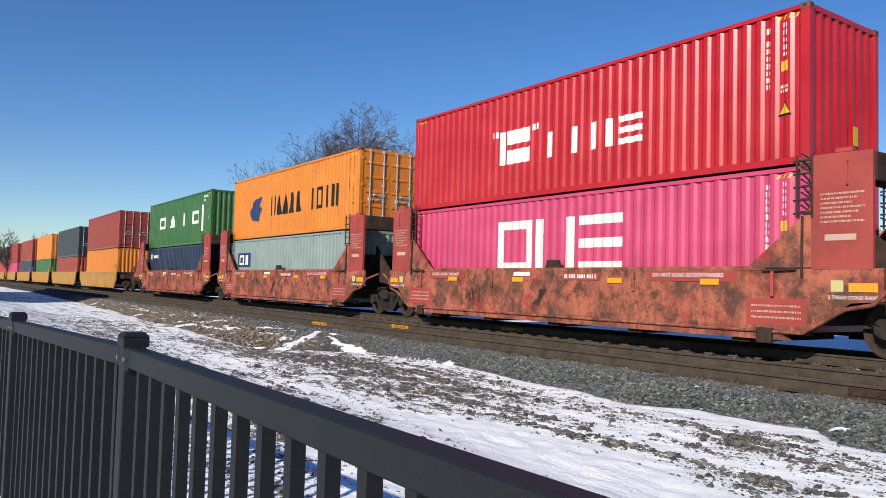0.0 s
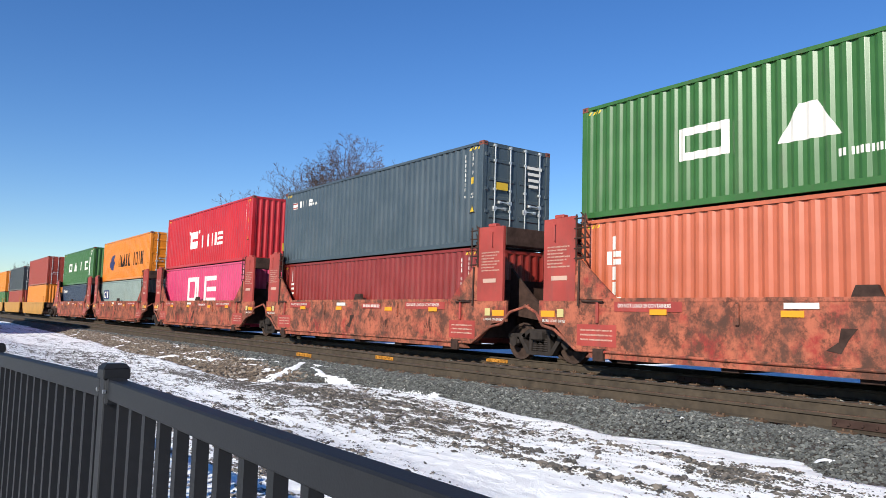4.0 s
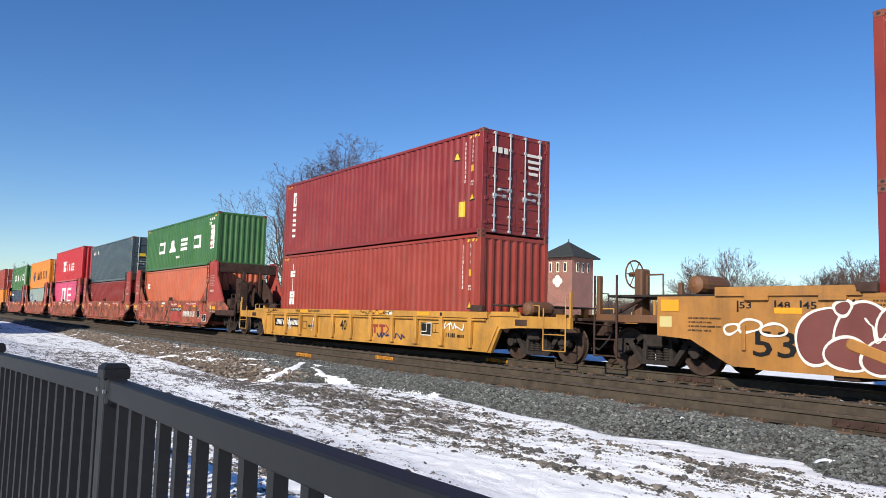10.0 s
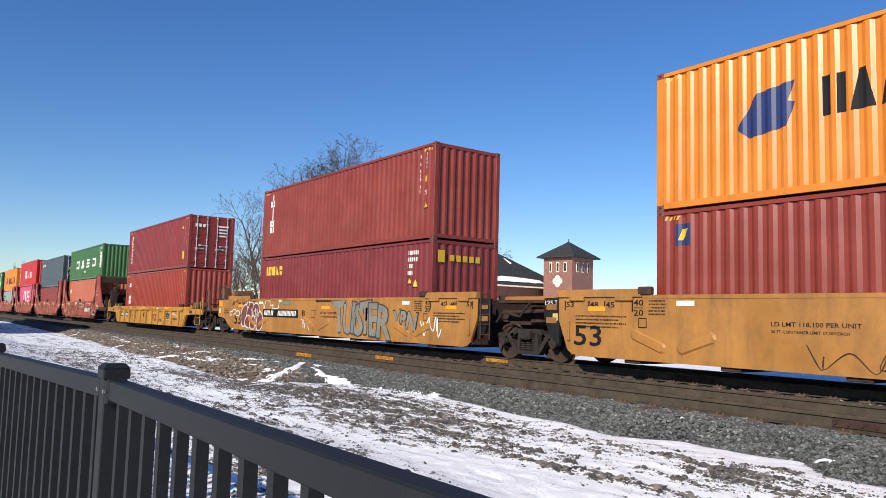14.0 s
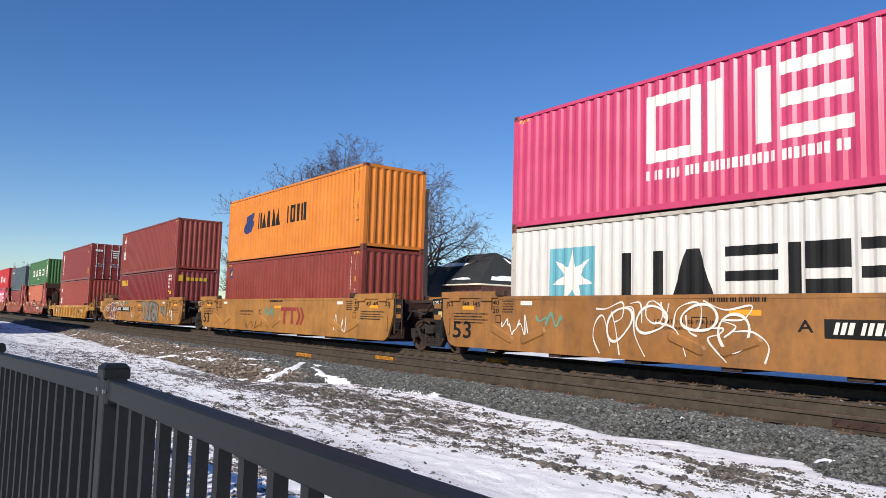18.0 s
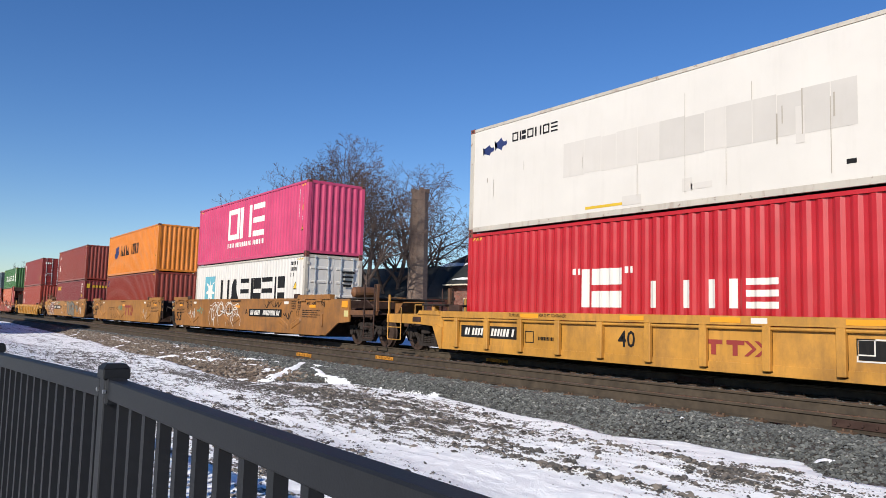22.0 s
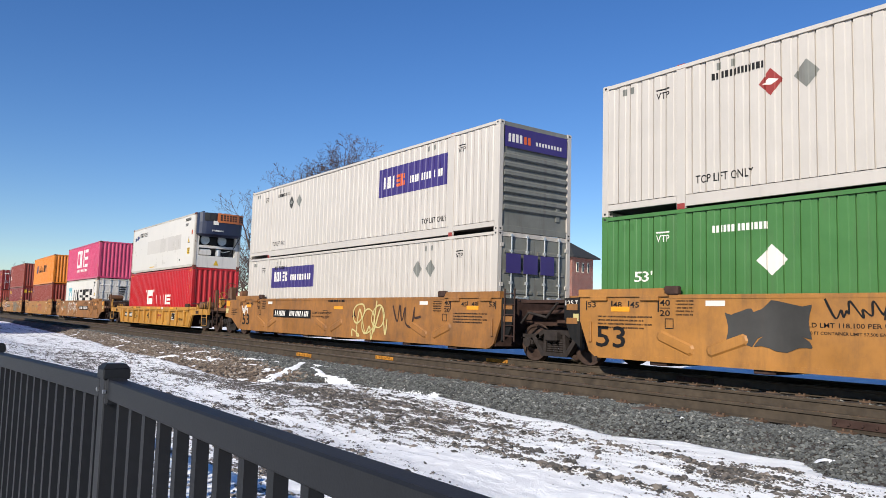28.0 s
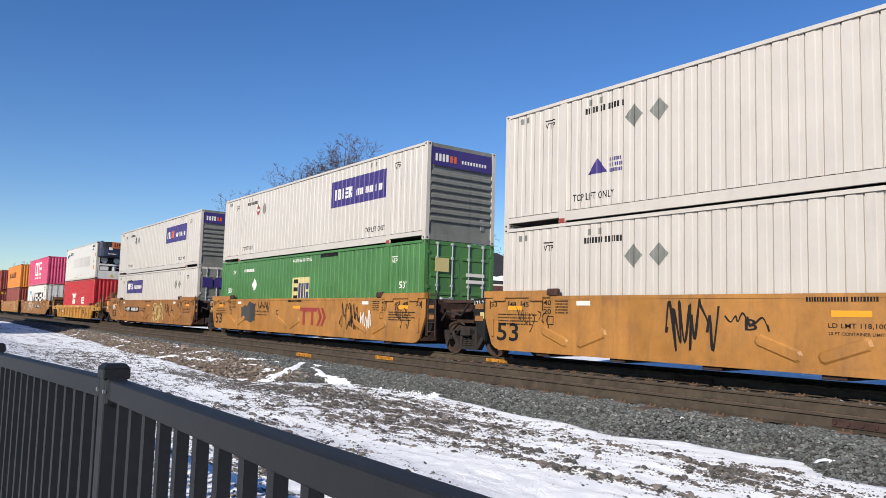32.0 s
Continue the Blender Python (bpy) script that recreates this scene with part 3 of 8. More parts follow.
def wall_profile(style, inner):
    if style == "dry":
        return corrugation(inner)
    if style == "reefer":
        return [(0.0, 0.0), (inner, 0.0)]
    # broad flats with narrow grooves between them
    n = int(inner / 0.30)
    p = inner / n
    pts = []
    for i in range(n):
        x = i * p
        pts += [(x, 0.0), (x + 0.50 * p, 0.0), (x + 0.56 * p, 0.016), (x + 0.88 * p, 0.016), (x + 0.885 * p, 0.05), (x + 0.975 * p, 0.05)]
    return pts + [(inner, 0.0)]


SIDE = {}


def wall_mesh(pts, z0, z1, thick=0.0):
    bm = B()
    lo = [bm.verts.new((x, d, z0)) for x, d in pts]
    hi = [bm.verts.new((x, d, z1)) for x, d in pts]
    for i in range(len(pts) - 1):
        bm.faces.new((lo[i], lo[i + 1], hi[i + 1], hi[i]))
    return bm


MESHES = {}


def shared(key, build, material):
    k = (key, material)
    if k not in MESHES:
        bm = build()
        me = bpy.data.meshes.new(str(key[0]))
        bm.to_mesh(me)
        bm.free()
        me.materials.append(M[material])
        if key[0] == "corner_casting":      # its lashing holes
            me.materials.append(M["black"])
        MESHES[k] = me
    return MESHES[k]


def seat_part(name, key, build, material, parent, loc=(0, 0, 0), rz=0.0, label=""):
    o = part(name, shared((name, *key), build, material), None, parent, label)
    o.location = loc
    o.rotation_euler.z = radians(rz)
    return o


def rounded_casting():
    bm = box(B(), -0.089, 0.089, -0.081, 0.081, 0, 0.118, 0.008)
    for ax in (0, 1):
        for s in (-1, 1):
            vs = []
            for k in range(8):
                u, v = 0.036 * math.cos(k * math.tau / 8), 0.059 + 0.026 * math.sin(k * math.tau / 8)
                vs.append(bm.verts.new((s * 0.0905, u, v) if ax else (u, s * 0.0825, v)))
            bm.faces.new(vs).material_index = 1
    return bm


def container(color, x, z, L=12.36, W=2.45, H=HIGH, ends="corr", label="", style="dry", frame_color=None, casting="castmaroon"):
    """A shipping container, its floor at height z and its middle at x when the clip starts. Its near side is at -y, its rear at +x."""
    c = thing("shipping_container", label, "container", pose(x, TRAIN_Y, z), "containers on the train")
    fc = frame_color or color
    hl, hw = L / 2, W / 2
    dim = (L, W, H)
    inner = L - 0.30
    SIDE[c.name] = (L, W, H, style)
    low = 0.27 if style == "domestic" else 0.15
    side = lambda: wall_mesh(wall_profile(style, inner), low, H - 0.10)
    inset = 0.018
    seat_part("side_wall", dim + (style,), side, color, c, (-inner / 2, -hw + inset, 0))
    seat_part("side_wall", dim + (style,), side, color, c, (inner / 2, hw - inset, 0), 180)
    # frame
    for sx in (-1, 1):
        for sy in (-1, 1):
            seat_part("corner_post", (H,), lambda: box(B(), -0.078, 0.078, -0.07, 0.07, 0.11, H - 0.11, 0.006), fc, c, (sx * (hl - 0.08), sy * (hw - 0.072), 0))
            for zz in (0, H - 0.118):
                seat_part("corner_casting", (), rounded_casting, casting, c, (sx * (hl - 0.088), sy * (hw - 0.08), zz))
    for sy in (-1, 1):
        if style == "domestic":
            for x0, x1, z0 in ((-hl + 0.17, -6.285, 0.12), (-6.075, 6.075, 0.035), (6.285, hl - 0.17, 0.12)):
                seat_part("bottom_rail", dim + (x0,), lambda: box(B(), x0, x1, -0.03, 0.03, z0, low - 0.018, 0.004), fc, c, (0, sy * (hw - 0.03), 0))
        else:
            seat_part("bottom_rail", dim, lambda: box(B(), -hl + 0.17, hl - 0.17, -0.03, 0.03, 0.035, low + 0.01, 0.004), fc, c, (0, sy * (hw - 0.034), 0))
        seat_part("top_rail", dim, lambda: box(B(), -hl + 0.17, hl - 0.17, -0.03, 0.03, H - 0.095, H - 0.018, 0.004), fc, c, (0, sy * (hw - (0.018 if style == "domestic" else 0.034)), 0))
    seat_part("roof", dim, lambda: box(B(), -hl + 0.06, hl - 0.06, -hw + 0.06, hw - 0.06, H - 0.07, H - 0.035), color, c)
    seat_part("floor", dim, lambda: floor_mesh(hl, hw), "black", c)
    if style == "domestic":
        for sx in (-1, 1):
            for sy in (-1, 1):
                seat_part("lift_post", dim, lambda: box(B(), -0.10, 0.10, -0.03, 0.03, 0.0, H - 0.01, 0.004), fc, c, (sx * 6.18, sy * (hw - 0.028), 0))
                for zz in (0.0, H - 0.10):
                    seat_part("lift_casting", (), lambda: box(B(), -0.09, 0.09, -0.04, 0.04, 0.0, 0.10, 0.006), "redmark", c, (sx * 6.18, sy * (hw - 0.034), zz), 0, "red-painted lifting block")
    # ends
    for sx, kind in ((1, ends), (-1, "corr")):
        rz = 90 if sx > 0 else -90
        base = (sx * (hl - 0.02), 0, 0)
        wi = W - 0.26
        if kind == "corr":
            seat_part("end_wall", dim, lambda: wall_mesh(corrugation(wi, 0.25, 0.045), 0.15, H - 0.10), color, c, (sx * (hl - 0.02), -sx * wi / 2, 0), rz)
            for zz in ((0.05, 0.16), (H - 0.12, H - 0.018)):
                seat_part("end_rail", (W, zz), lambda: box(B(), -wi / 2, wi / 2, -0.0, 0.06, zz[0], zz[1], 0.004), fc, c, base, rz)
        elif kind == "doors":
            # off-white boxes get grey doors: dirt plus the rear end's shade as colour
            doors(c, dim, base, rz, "tarnishshade" if color == "offwhite" else color, fc)
        elif kind == "slats":
            # this grey, too, carries dirt and the shade of the rear face
            slatted_end(c, dim, base, rz, "tarnishshade")
        elif kind == "reefer":
            reefer_end(c, dim, base, rz)
    ROLLING.append((c, x, z))
    return c


def floor_mesh(hl, hw):
    bm = box(B(), -hl + 0.06, hl - 0.06, -hw + 0.06, hw - 0.06, 0.12, 0.16)
    return bm


def doors(c, dim, base, rz, color, fc):
    L, W, H = dim
    wi = W - 0.28
    seat_part("door_header", dim, lambda: box(B(), -wi / 2, wi / 2, 0.0, 0.06, H - 0.13, H - 0.012, 0.004), fc, c, base, rz)
    seat_part("door_sill", dim, lambda: box(B(), -wi / 2, wi / 2, 0.0, 0.06, 0.04, 0.15, 0.004), fc, c, base, rz)
    def leaf():
        bm = box(B(), -wi / 4 + 0.006, wi / 4 - 0.006, 0.005, 0.045, 0.16, H - 0.14)
        return bm

    def rib():
        bm = B()
        prism_x(bm, -wi / 4 + 0.10, wi / 4 - 0.10, 0.0, 0.13, 0.022)
        return bm
    turn = Matrix.Rotation(radians(rz), 4, "Z")
    for s in (-1, 1):
        d = seat_part("door", dim, leaf, color, c, (Vector(base) + turn @ Vector((s * wi / 4, 0, 0))), rz)
        for k in range(5):     # pressed ribs across the leaf
            seat_part("door_rib", (W,), rib, color, d, (0, 0, 0.32 + k * (H - 0.62) / 4.4))
        for k in (-0.27, 0.27):
            bar = seat_part("locking_bar", dim, lambda: lock_bar(H), "galv", d, (k, 0, 0))
        seat_part("door_handle", dim, lambda: door_handles(), "galv", d, (0, 0, 0))
        for zz in (0.3, 0.95, 1.55, H - 0.35):
            seat_part("hinge", (), lambda: box(B(), -0.06, 0.06, -0.03, 0.01, -0.05, 0.05, 0.008), fc, d, (s * wi / 4, 0, zz))


def prism_x(bm, x0, x1, z, h, d):
    """A pressed rib, trapezoid in section, proud of y = 0 towards -y."""
    a = [bm.verts.new((x0, y, zz)) for y, zz in ((0.006, z - h / 2), (-d, z - h / 4), (-d, z + h / 4), (0.006, z + h / 2))]
    b = [bm.verts.new((x1, y, zz)) for y, zz in ((0.006, z - h / 2), (-d, z - h / 4), (-d, z + h / 4), (0.006, z + h / 2))]
    fs = [bm.faces.new((a[i], b[i], b[i + 1], a[i + 1])) for i in range(3)] + [bm.faces.new(a), bm.faces.new(list(reversed(b)))]
    bmesh.ops.recalc_face_normals(bm, faces=fs)


def lock_bar(H):
    bm = tube(B(), (0, -0.045, 0.06), (0, -0.045, H - 0.05), 0.02, seg=8)
    for zz in (0.10, 0.5, 1.0, H * 0.55, H - 0.5, H - 0.09):
        box(bm, -0.045, 0.045, -0.06, 0.0, zz - 0.035, zz + 0.035, 0.005)
    return bm


def door_handles():
    bm = B()
    for k, zz in ((-0.27, 1.05), (0.27, 1.22)):
        box(bm, k, k - math.copysign(0.38, k), -0.075, -0.055, zz - 0.018, zz + 0.018, 0.004)
        box(bm, k - 0.06, k + 0.06, -0.07, 0.0, zz - 0.05, zz + 0.05, 0.006)
        box(bm, k - math.copysign(0.36, k) - 0.05, k - math.copysign(0.36, k) + 0.05, -0.06, 0.0, zz - 0.04, zz + 0.04, 0.006)
    return bm


def slatted_end(c, dim, base, rz, color):
    L, W, H = dim
    wi = W - 0.24
    def panel():
        bm = box(B(), -wi / 2, wi / 2, 0.03, 0.06, 0.0, H - 0.02)
        box(bm, -wi / 2, wi / 2, -0.01, 0.04, 0.0, 0.16, 0.005)
        box(bm, -wi / 2, wi / 2, -0.01, 0.04, H - 0.14, H - 0.02, 0.005)
        box(bm, wi / 2 - 0.42, wi / 2 - 0.28, 0.0, 0.04, 0.40, 0.78, 0.01)
        return bm
    wall = seat_part("end_wall", dim + ("slat",), panel, color, c, base, rz, "ribbed end wall")

    def slat():
        bm = B()
        prism_x(bm, -wi / 2 + 0.06, wi / 2 - 0.05, 0.0, 0.16, 0.035)
        return bm
    for k in range(7):
        seat_part("slat", (W,), slat, color, wall, (0, 0, 0.62 + k * 0.225))


def reefer_end(c, dim, base, rz):
    L, W, H = dim
    wi = W - 0.24
    seat_part("end_frame", dim, lambda: reefer_frame(wi, H), "white", c, base, rz)
    u = seat_part("genset", dim, lambda: genset_body(wi, H), "reefblue", c, base, rz, "clip-on blue generator set")
    seat_part("grille_panel", dim, lambda: genset_grille(wi, H), "reeforange", u, label="orange perforated grille")
    seat_part("vent_slots", dim, lambda: genset_slots(wi, H), "black", u)
    seat_part("white_plate", dim, lambda: box(B(), -0.50, -0.24, -0.690, -0.665, H - 0.64, H - 0.44, 0.003), "wmark", u)
    seat_part("number_stencil", dim, lambda: bar_tiles(-0.55, 0.05, -0.690, H - 0.98, 0.075), "wmark", u)
    seat_part("warning_triangle", dim, lambda: prism(B(), [(-0.18, 0.14), (0.10, 0.14), (-0.04, 0.42)], -0.008, -0.002), "ymark", c, base, rz, "yellow warning triangle")
    seat_part("compressor", dim, lambda: machinery(wi, H), "galv", c, base, rz)
    seat_part("cooling_recess", dim, lambda: box(B(), -wi / 2 + 0.1, wi / 2 - 0.1, 0.30, 0.34, 0.55, 1.75), "black", c, base, rz)
    seat_part("power_cable", dim, lambda: pipe(B(), [(wi / 2 - 0.05, -0.45, 2.2), (wi / 2 - 0.02, -0.2, 1.6), (wi / 2 - 0.3, -0.05, 1.0), (wi / 2 - 0.5, -0.03, 0.62)], 0.018), "black", c, base, rz)


def bar_tiles(x0, x1, y, z, h):
    bm = B()
    n = int((x1 - x0) / (h * 0.8))
    for k in range(n):
        x = x0 + k * h * 0.8
        box(bm, x, x + h * 0.45, y - 0.004, y, z, z + h)
    return bm


def reefer_frame(wi, H):
    bm = box(B(), -wi / 2, wi / 2, 0.0, 0.3, 0.0, 0.62, 0.01)
    box(bm, -wi / 2, -wi / 2 + 0.14, 0.0, 0.3, 0.62, H - 0.02, 0.01)
    box(bm, wi / 2 - 0.14, wi / 2, 0.0, 0.3, 0.62, H - 0.02, 0.01)
    box(bm, -wi / 2 + 0.14, wi / 2 - 0.14, 0.0, 0.12, 1.02, 1.16, 0.01)
    box(bm, -wi / 2 + 0.14, wi / 2 - 0.14, 0.0, 0.3, 1.72, H - 0.02, 0.01)
    box(bm, -wi / 2 + 0.18, -wi / 2 + 0.8, 0.02, 0.3, 0.66, 0.92, 0.01)
    return bm


def genset_body(wi, H):
    """Bowed housing: a deep lower pan that tapers in below, and a set-back upper half."""
    def bow(k):
        a = math.pi * k / 12
        return -math.cos(a) * (wi / 2 + 0.06), -0.16 - 0.52 * math.sin(a) ** 0.7
    bm = B()
    rows = []
    for z, grow in ((H - 1.22, 0.80), (H - 1.12, 0.96), (H - 0.52, 1.0), (H - 0.50, 0.97), (H - 0.02, 0.94)):
        rows.append([bm.verts.new((x * min(1.0, grow + 0.05), y * grow, z)) for x, y in (bow(k) for k in range(13))])
        rows[-1] = [bm.verts.new((rows[-1][0].co.x, 0.02, z))] + rows[-1] + [bm.verts.new((rows[-1][-1].co.x, 0.02, z))]
    for p, q in zip(rows, rows[1:]):
        for i in range(14):
            bm.faces.new((p[i], p[i + 1], q[i + 1], q[i]))
    bm.faces.new(rows[0])
    bm.faces.new(list(reversed(rows[-1])))
    bmesh.ops.recalc_face_normals(bm, faces=bm.faces[:])
    for x in (-wi / 2 + 0.2, wi / 2 - 0.2):
        box(bm, x - 0.05, x + 0.05, -0.3, 0.05, H - 0.02, H + 0.06, 0.01)
    return bm


def genset_grille(wi, H):
    """Bowed orange cover on the far two thirds of the upper half."""
    bm = B()
    rows = []
    for z in (H - 0.50, H - 0.02):
        for out in (0.0, 0.035):
            row = []
            for k in range(5, 13):
                a = math.pi * k / 12
                row.append(bm.verts.new((-math.cos(a) * (wi / 2 + 0.07 + out), (-0.16 - 0.52 * math.sin(a) ** 0.7) * 0.98 - out, z)))
            rows.append(row)
    for p, q in ((rows[0], rows[1]), (rows[1], rows[3]), (rows[3], rows[2])):
        for i in range(7):
            bm.faces.new((p[i], p[i + 1], q[i + 1], q[i]))
    bmesh.ops.recalc_face_normals(bm, faces=bm.faces[:])
    return bm


def genset_slots(wi, H):
    """The rows of holes in the cover and the open bay beside it."""
    bm = B()
    def tile(k0, k1, z0, z1, out):
        vs = []
        for k, z in ((k0, z0), (k1, z0), (k1, z1), (k0, z1)):
            a = math.pi * k / 12
            vs.append(bm.verts.new((-math.cos(a) * (wi / 2 + 0.07 + out), (-0.16 - 0.52 * math.sin(a) ** 0.7) * 0.98 - out, z)))
        bm.faces.new(vs)
    for r in range(3):
        for k in range(12):
            if k != 6:
                tile(5.5 + 0.52 * k, 5.85 + 0.52 * k, H - 0.40 + 0.11 * r, H - 0.32 + 0.11 * r, 0.039)
    tile(2.6, 3.6, H - 0.44, H - 0.06, 0.02)
    tile(3.7, 4.8, H - 0.44, H - 0.06, 0.02)
    return bm


def machinery(wi, H):
    bm = box(B(), -wi / 2 + 0.2, -wi / 2 + 0.75, 0.05, 0.28, 0.64, 0.98, 0.03)
    tube(bm, (0.1, 0.18, 0.64), (0.1, 0.18, 0.98), 0.14, seg=10)
    pipe(bm, [(0.1, 0.1, 0.9), (0.4, 0.05, 0.85), (0.7, 0.1, 0.95)], 0.025)
    tube(bm, (-0.6, 0.28, 1.45), (-0.6, 0.2, 1.45), 0.24, seg=12)
    tube(bm, (0.3, 0.28, 1.45), (0.3, 0.2, 1.45), 0.24, seg=12)
    return bm


# ---- trucks ----
WHEEL_R = 0.44


def wheelset_mesh():
    bm = lathe(B(), [(0.07, -1.02), (0.11, -1.0), (0.11, -0.9), (0.085, -0.86), (0.085, -0.80)], seg=12)
    lathe(bm, [(0.085, -0.86), (0.085, 0.86)], seg=12)
    lathe(bm, [(0.085, 0.80), (0.085, 0.86), (0.11, 0.9), (0.11, 1.0), (0.07, 1.02)], seg=12)
    for s in (-1, 1):
        lathe(bm, [(0.13, s * 0.70), (0.15, s * 0.80), (0.17, s * 0.82), (0.36, s * 0.78), (0.385, s * 0.82), (WHEEL_R, s * 0.825), (WHEEL_R + 0.004, s * 0.73), (WHEEL_R + 0.028, s * 0.71), (WHEEL_R + 0.026, s * 0.69), (0.385, s * 0.69), (0.36, s * 0.73), (0.15, s * 0.72)], seg=28)
        for k in range(3):   # bolts of the bearing cap
            a = k * math.tau / 3
            box(bm, 0.05 * math.cos(a) - 0.014, 0.05 * math.cos(a) + 0.014, s * 1.02 - 0.012, s * 1.02 + 0.012, 0.05 * math.sin(a) - 0.014, 0.05 * math.sin(a) + 0.014)
    return bm


def side_frame_mesh():
    """A cast truck side frame: top chord, sloping arms, spring pan and pedestals."""
    bm = B()
    h = 0.07
    prism(bm, [(-0.62, 0.60), (-0.40, 0.76), (0.40, 0.76), (0.62, 0.60), (0.55, 0.54), (0.36, 0.66), (-0.36, 0.66), (-0.55, 0.54)], -h, h)
    for s in (-1, 1):
        prism(bm, [(s * 0.52, 0.66), (s * 1.10, 0.64), (s * 1.12, 0.54), (s * 0.86, 0.53), (s * 0.70, 0.50), (s * 0.48, 0.56)], -h, h)
        prism(bm, [(s * 0.74, 0.56), (s * 0.62, 0.58), (s * 0.34, 0.24), (s * 0.42, 0.15)], -h * 1.05, h * 1.05)
        prism(bm, [(s * 0.34, 0.70), (s * 0.26, 0.70), (s * 0.28, 0.24), (s * 0.38, 0.24)], -h * 0.9, h * 0.9)
        prism(bm, [(s * 1.08, 0.56), (s * 1.04, 0.38), (s * 0.99, 0.38), (s * 1.00, 0.56)], -h, h)
        prism(bm, [(s * 0.80, 0.56), (s * 0.78, 0.40), (s * 0.73, 0.40), (s * 0.71, 0.56)], -h, h)
        tube(bm, (s * 0.89, -0.10, 0.44), (s * 0.89, 0.08, 0.44), 0.115, seg=12)
    prism(bm, [(-0.45, 0.24), (0.45, 0.24), (0.42, 0.15), (-0.42, 0.15)], -h * 1.2, h * 1.2)
    return bm


def spring_mesh():
    bm = B()
    rings = []
    for k in range(13):       # coils of one spring as a wavy sleeve
        r = 0.088 if k % 2 else 0.064
        rings.append([bm.verts.new((r * math.cos(i * math.tau / 9), r * math.sin(i * math.tau / 9), 0.24 + 0.026 * k)) for i in range(9)])
    for p, q in zip(rings, rings[1:]):
        for i in range(9):
            bm.faces.new((p[i], p[(i + 1) % 9], q[(i + 1) % 9], q[i]))
    return bm


def truck(car, x, dark="truck"):
    bm = box(B(), -0.20, 0.20, -1.18, 1.18, 0.50, 0.72, 0.03)
    tube(bm, (0, 0, 0.70), (0, 0, 0.82), 0.2, seg=12)
    t = seat_part("truck", (), lambda: bm, "truck", car, (x, 0, 0))
    for s in (-1, 1):
        seat_part("side_frame", (), side_frame_mesh, "truck", t, (0, s * 0.98, 0))
        for k in (-0.19, 0.0, 0.19):
            seat_part("coil_spring", (), spring_mesh, "truck", t, (k, s * 0.98, 0))
        seat_part("brake_shoe", (s,), lambda: brake_mesh(s), "rustbrown", t)
    for k in (-0.89, 0.89):
        w = seat_part("wheelset", (), wheelset_mesh, "wheel", t, (k, 0, WHEEL_R))
        WHEELS.append((w, k))
    return t


def brake_mesh(s):
    bm = B()
    for k in (-1, 1):
        prism(bm, [(k * 0.42, 0.30), (k * 0.47, 0.30), (k * 0.45, 0.58), (k * 0.40, 0.58)], s * 0.70, s * 0.82)
        tube(bm, (k * 0.40, -0.75, 0.38), (k * 0.40, 0.75, 0.38), 0.03, seg=6)
    return bm


# ---- well cars ----
HW = 1.50       # half width of a well car


def ladder(bm, x, y, z0, z1, w=0.42, n=5, r=0.014, axis="x"):
    for s in (-0.5, 0.5):
        p = (x + s * w, y) if axis == "x" else (x, y + s * w)
        tube(bm, (*p, z0), (*p, z1), r * 1.5, seg=6)
    for k in range(n):
        z = z0 + (k + 0.5) * (z1 - z0) / n
        if axis == "x":
            tube(bm, (x - w / 2, y, z), (x + w / 2, y, z), r, seg=6)
        else:
            tube(bm, (x, y - w / 2, z), (x, y + w / 2, z), r, seg=6)
    return bm


def plate_sides(car, name, outline, material, y=HW, t=0.05, label=""):
    """The same steel plate on both sides of a car."""
    for s in (-1, 1):
        part(name, prism(B(), outline, s * y, s * (y - t)), material, car, label)


def coupler(car, x, s):
    bm = box(B(), x - 0.1 * s if s > 0 else x - 1.0, x + 1.0 if s > 0 else x + 0.1, -0.13, 0.13, 0.72, 0.96, 0.02)
    xe = x + s * 1.0
    prism(bm, [(xe - 0.12, 0.66), (xe + 0.12, 0.66), (xe + 0.12, 1.02), (xe - 0.12, 1.02)], -0.2, 0.2)
    part("coupler", bm, "rustbrown", car)
    hose = pipe(B(), [(x + s * 0.5, -0.35, 0.8), (x + s * 0.75, -0.38, 0.5), (x + s * 0.98, -0.33, 0.34), (x + s * 1.2, -0.3, 0.40)], 0.025)
    part("brake_hose", hose, "black", car)


def hand_wheel(car, x, y, z, material):
    bm = B()
    rim = [Vector((0.29 * math.cos(k * math.tau / 18), 0, 0.29 * math.sin(k * math.tau / 18))) for k in range(19)]
    pipe(bm, rim, 0.018, 6)
    for k in range(6):
        a = k * math.tau / 6
        tube(bm, (0, 0, 0), (0.29 * math.cos(a), 0, 0.29 * math.sin(a)), 0.012, seg=5)
    tube(bm, (0, -0.03, 0), (0, 0.12, 0), 0.05, seg=8)
    o = part("hand_brake_wheel", bm, material, car)
    o.location = (x, y, z)
    o.rotation_euler.z = radians(90)
    return o


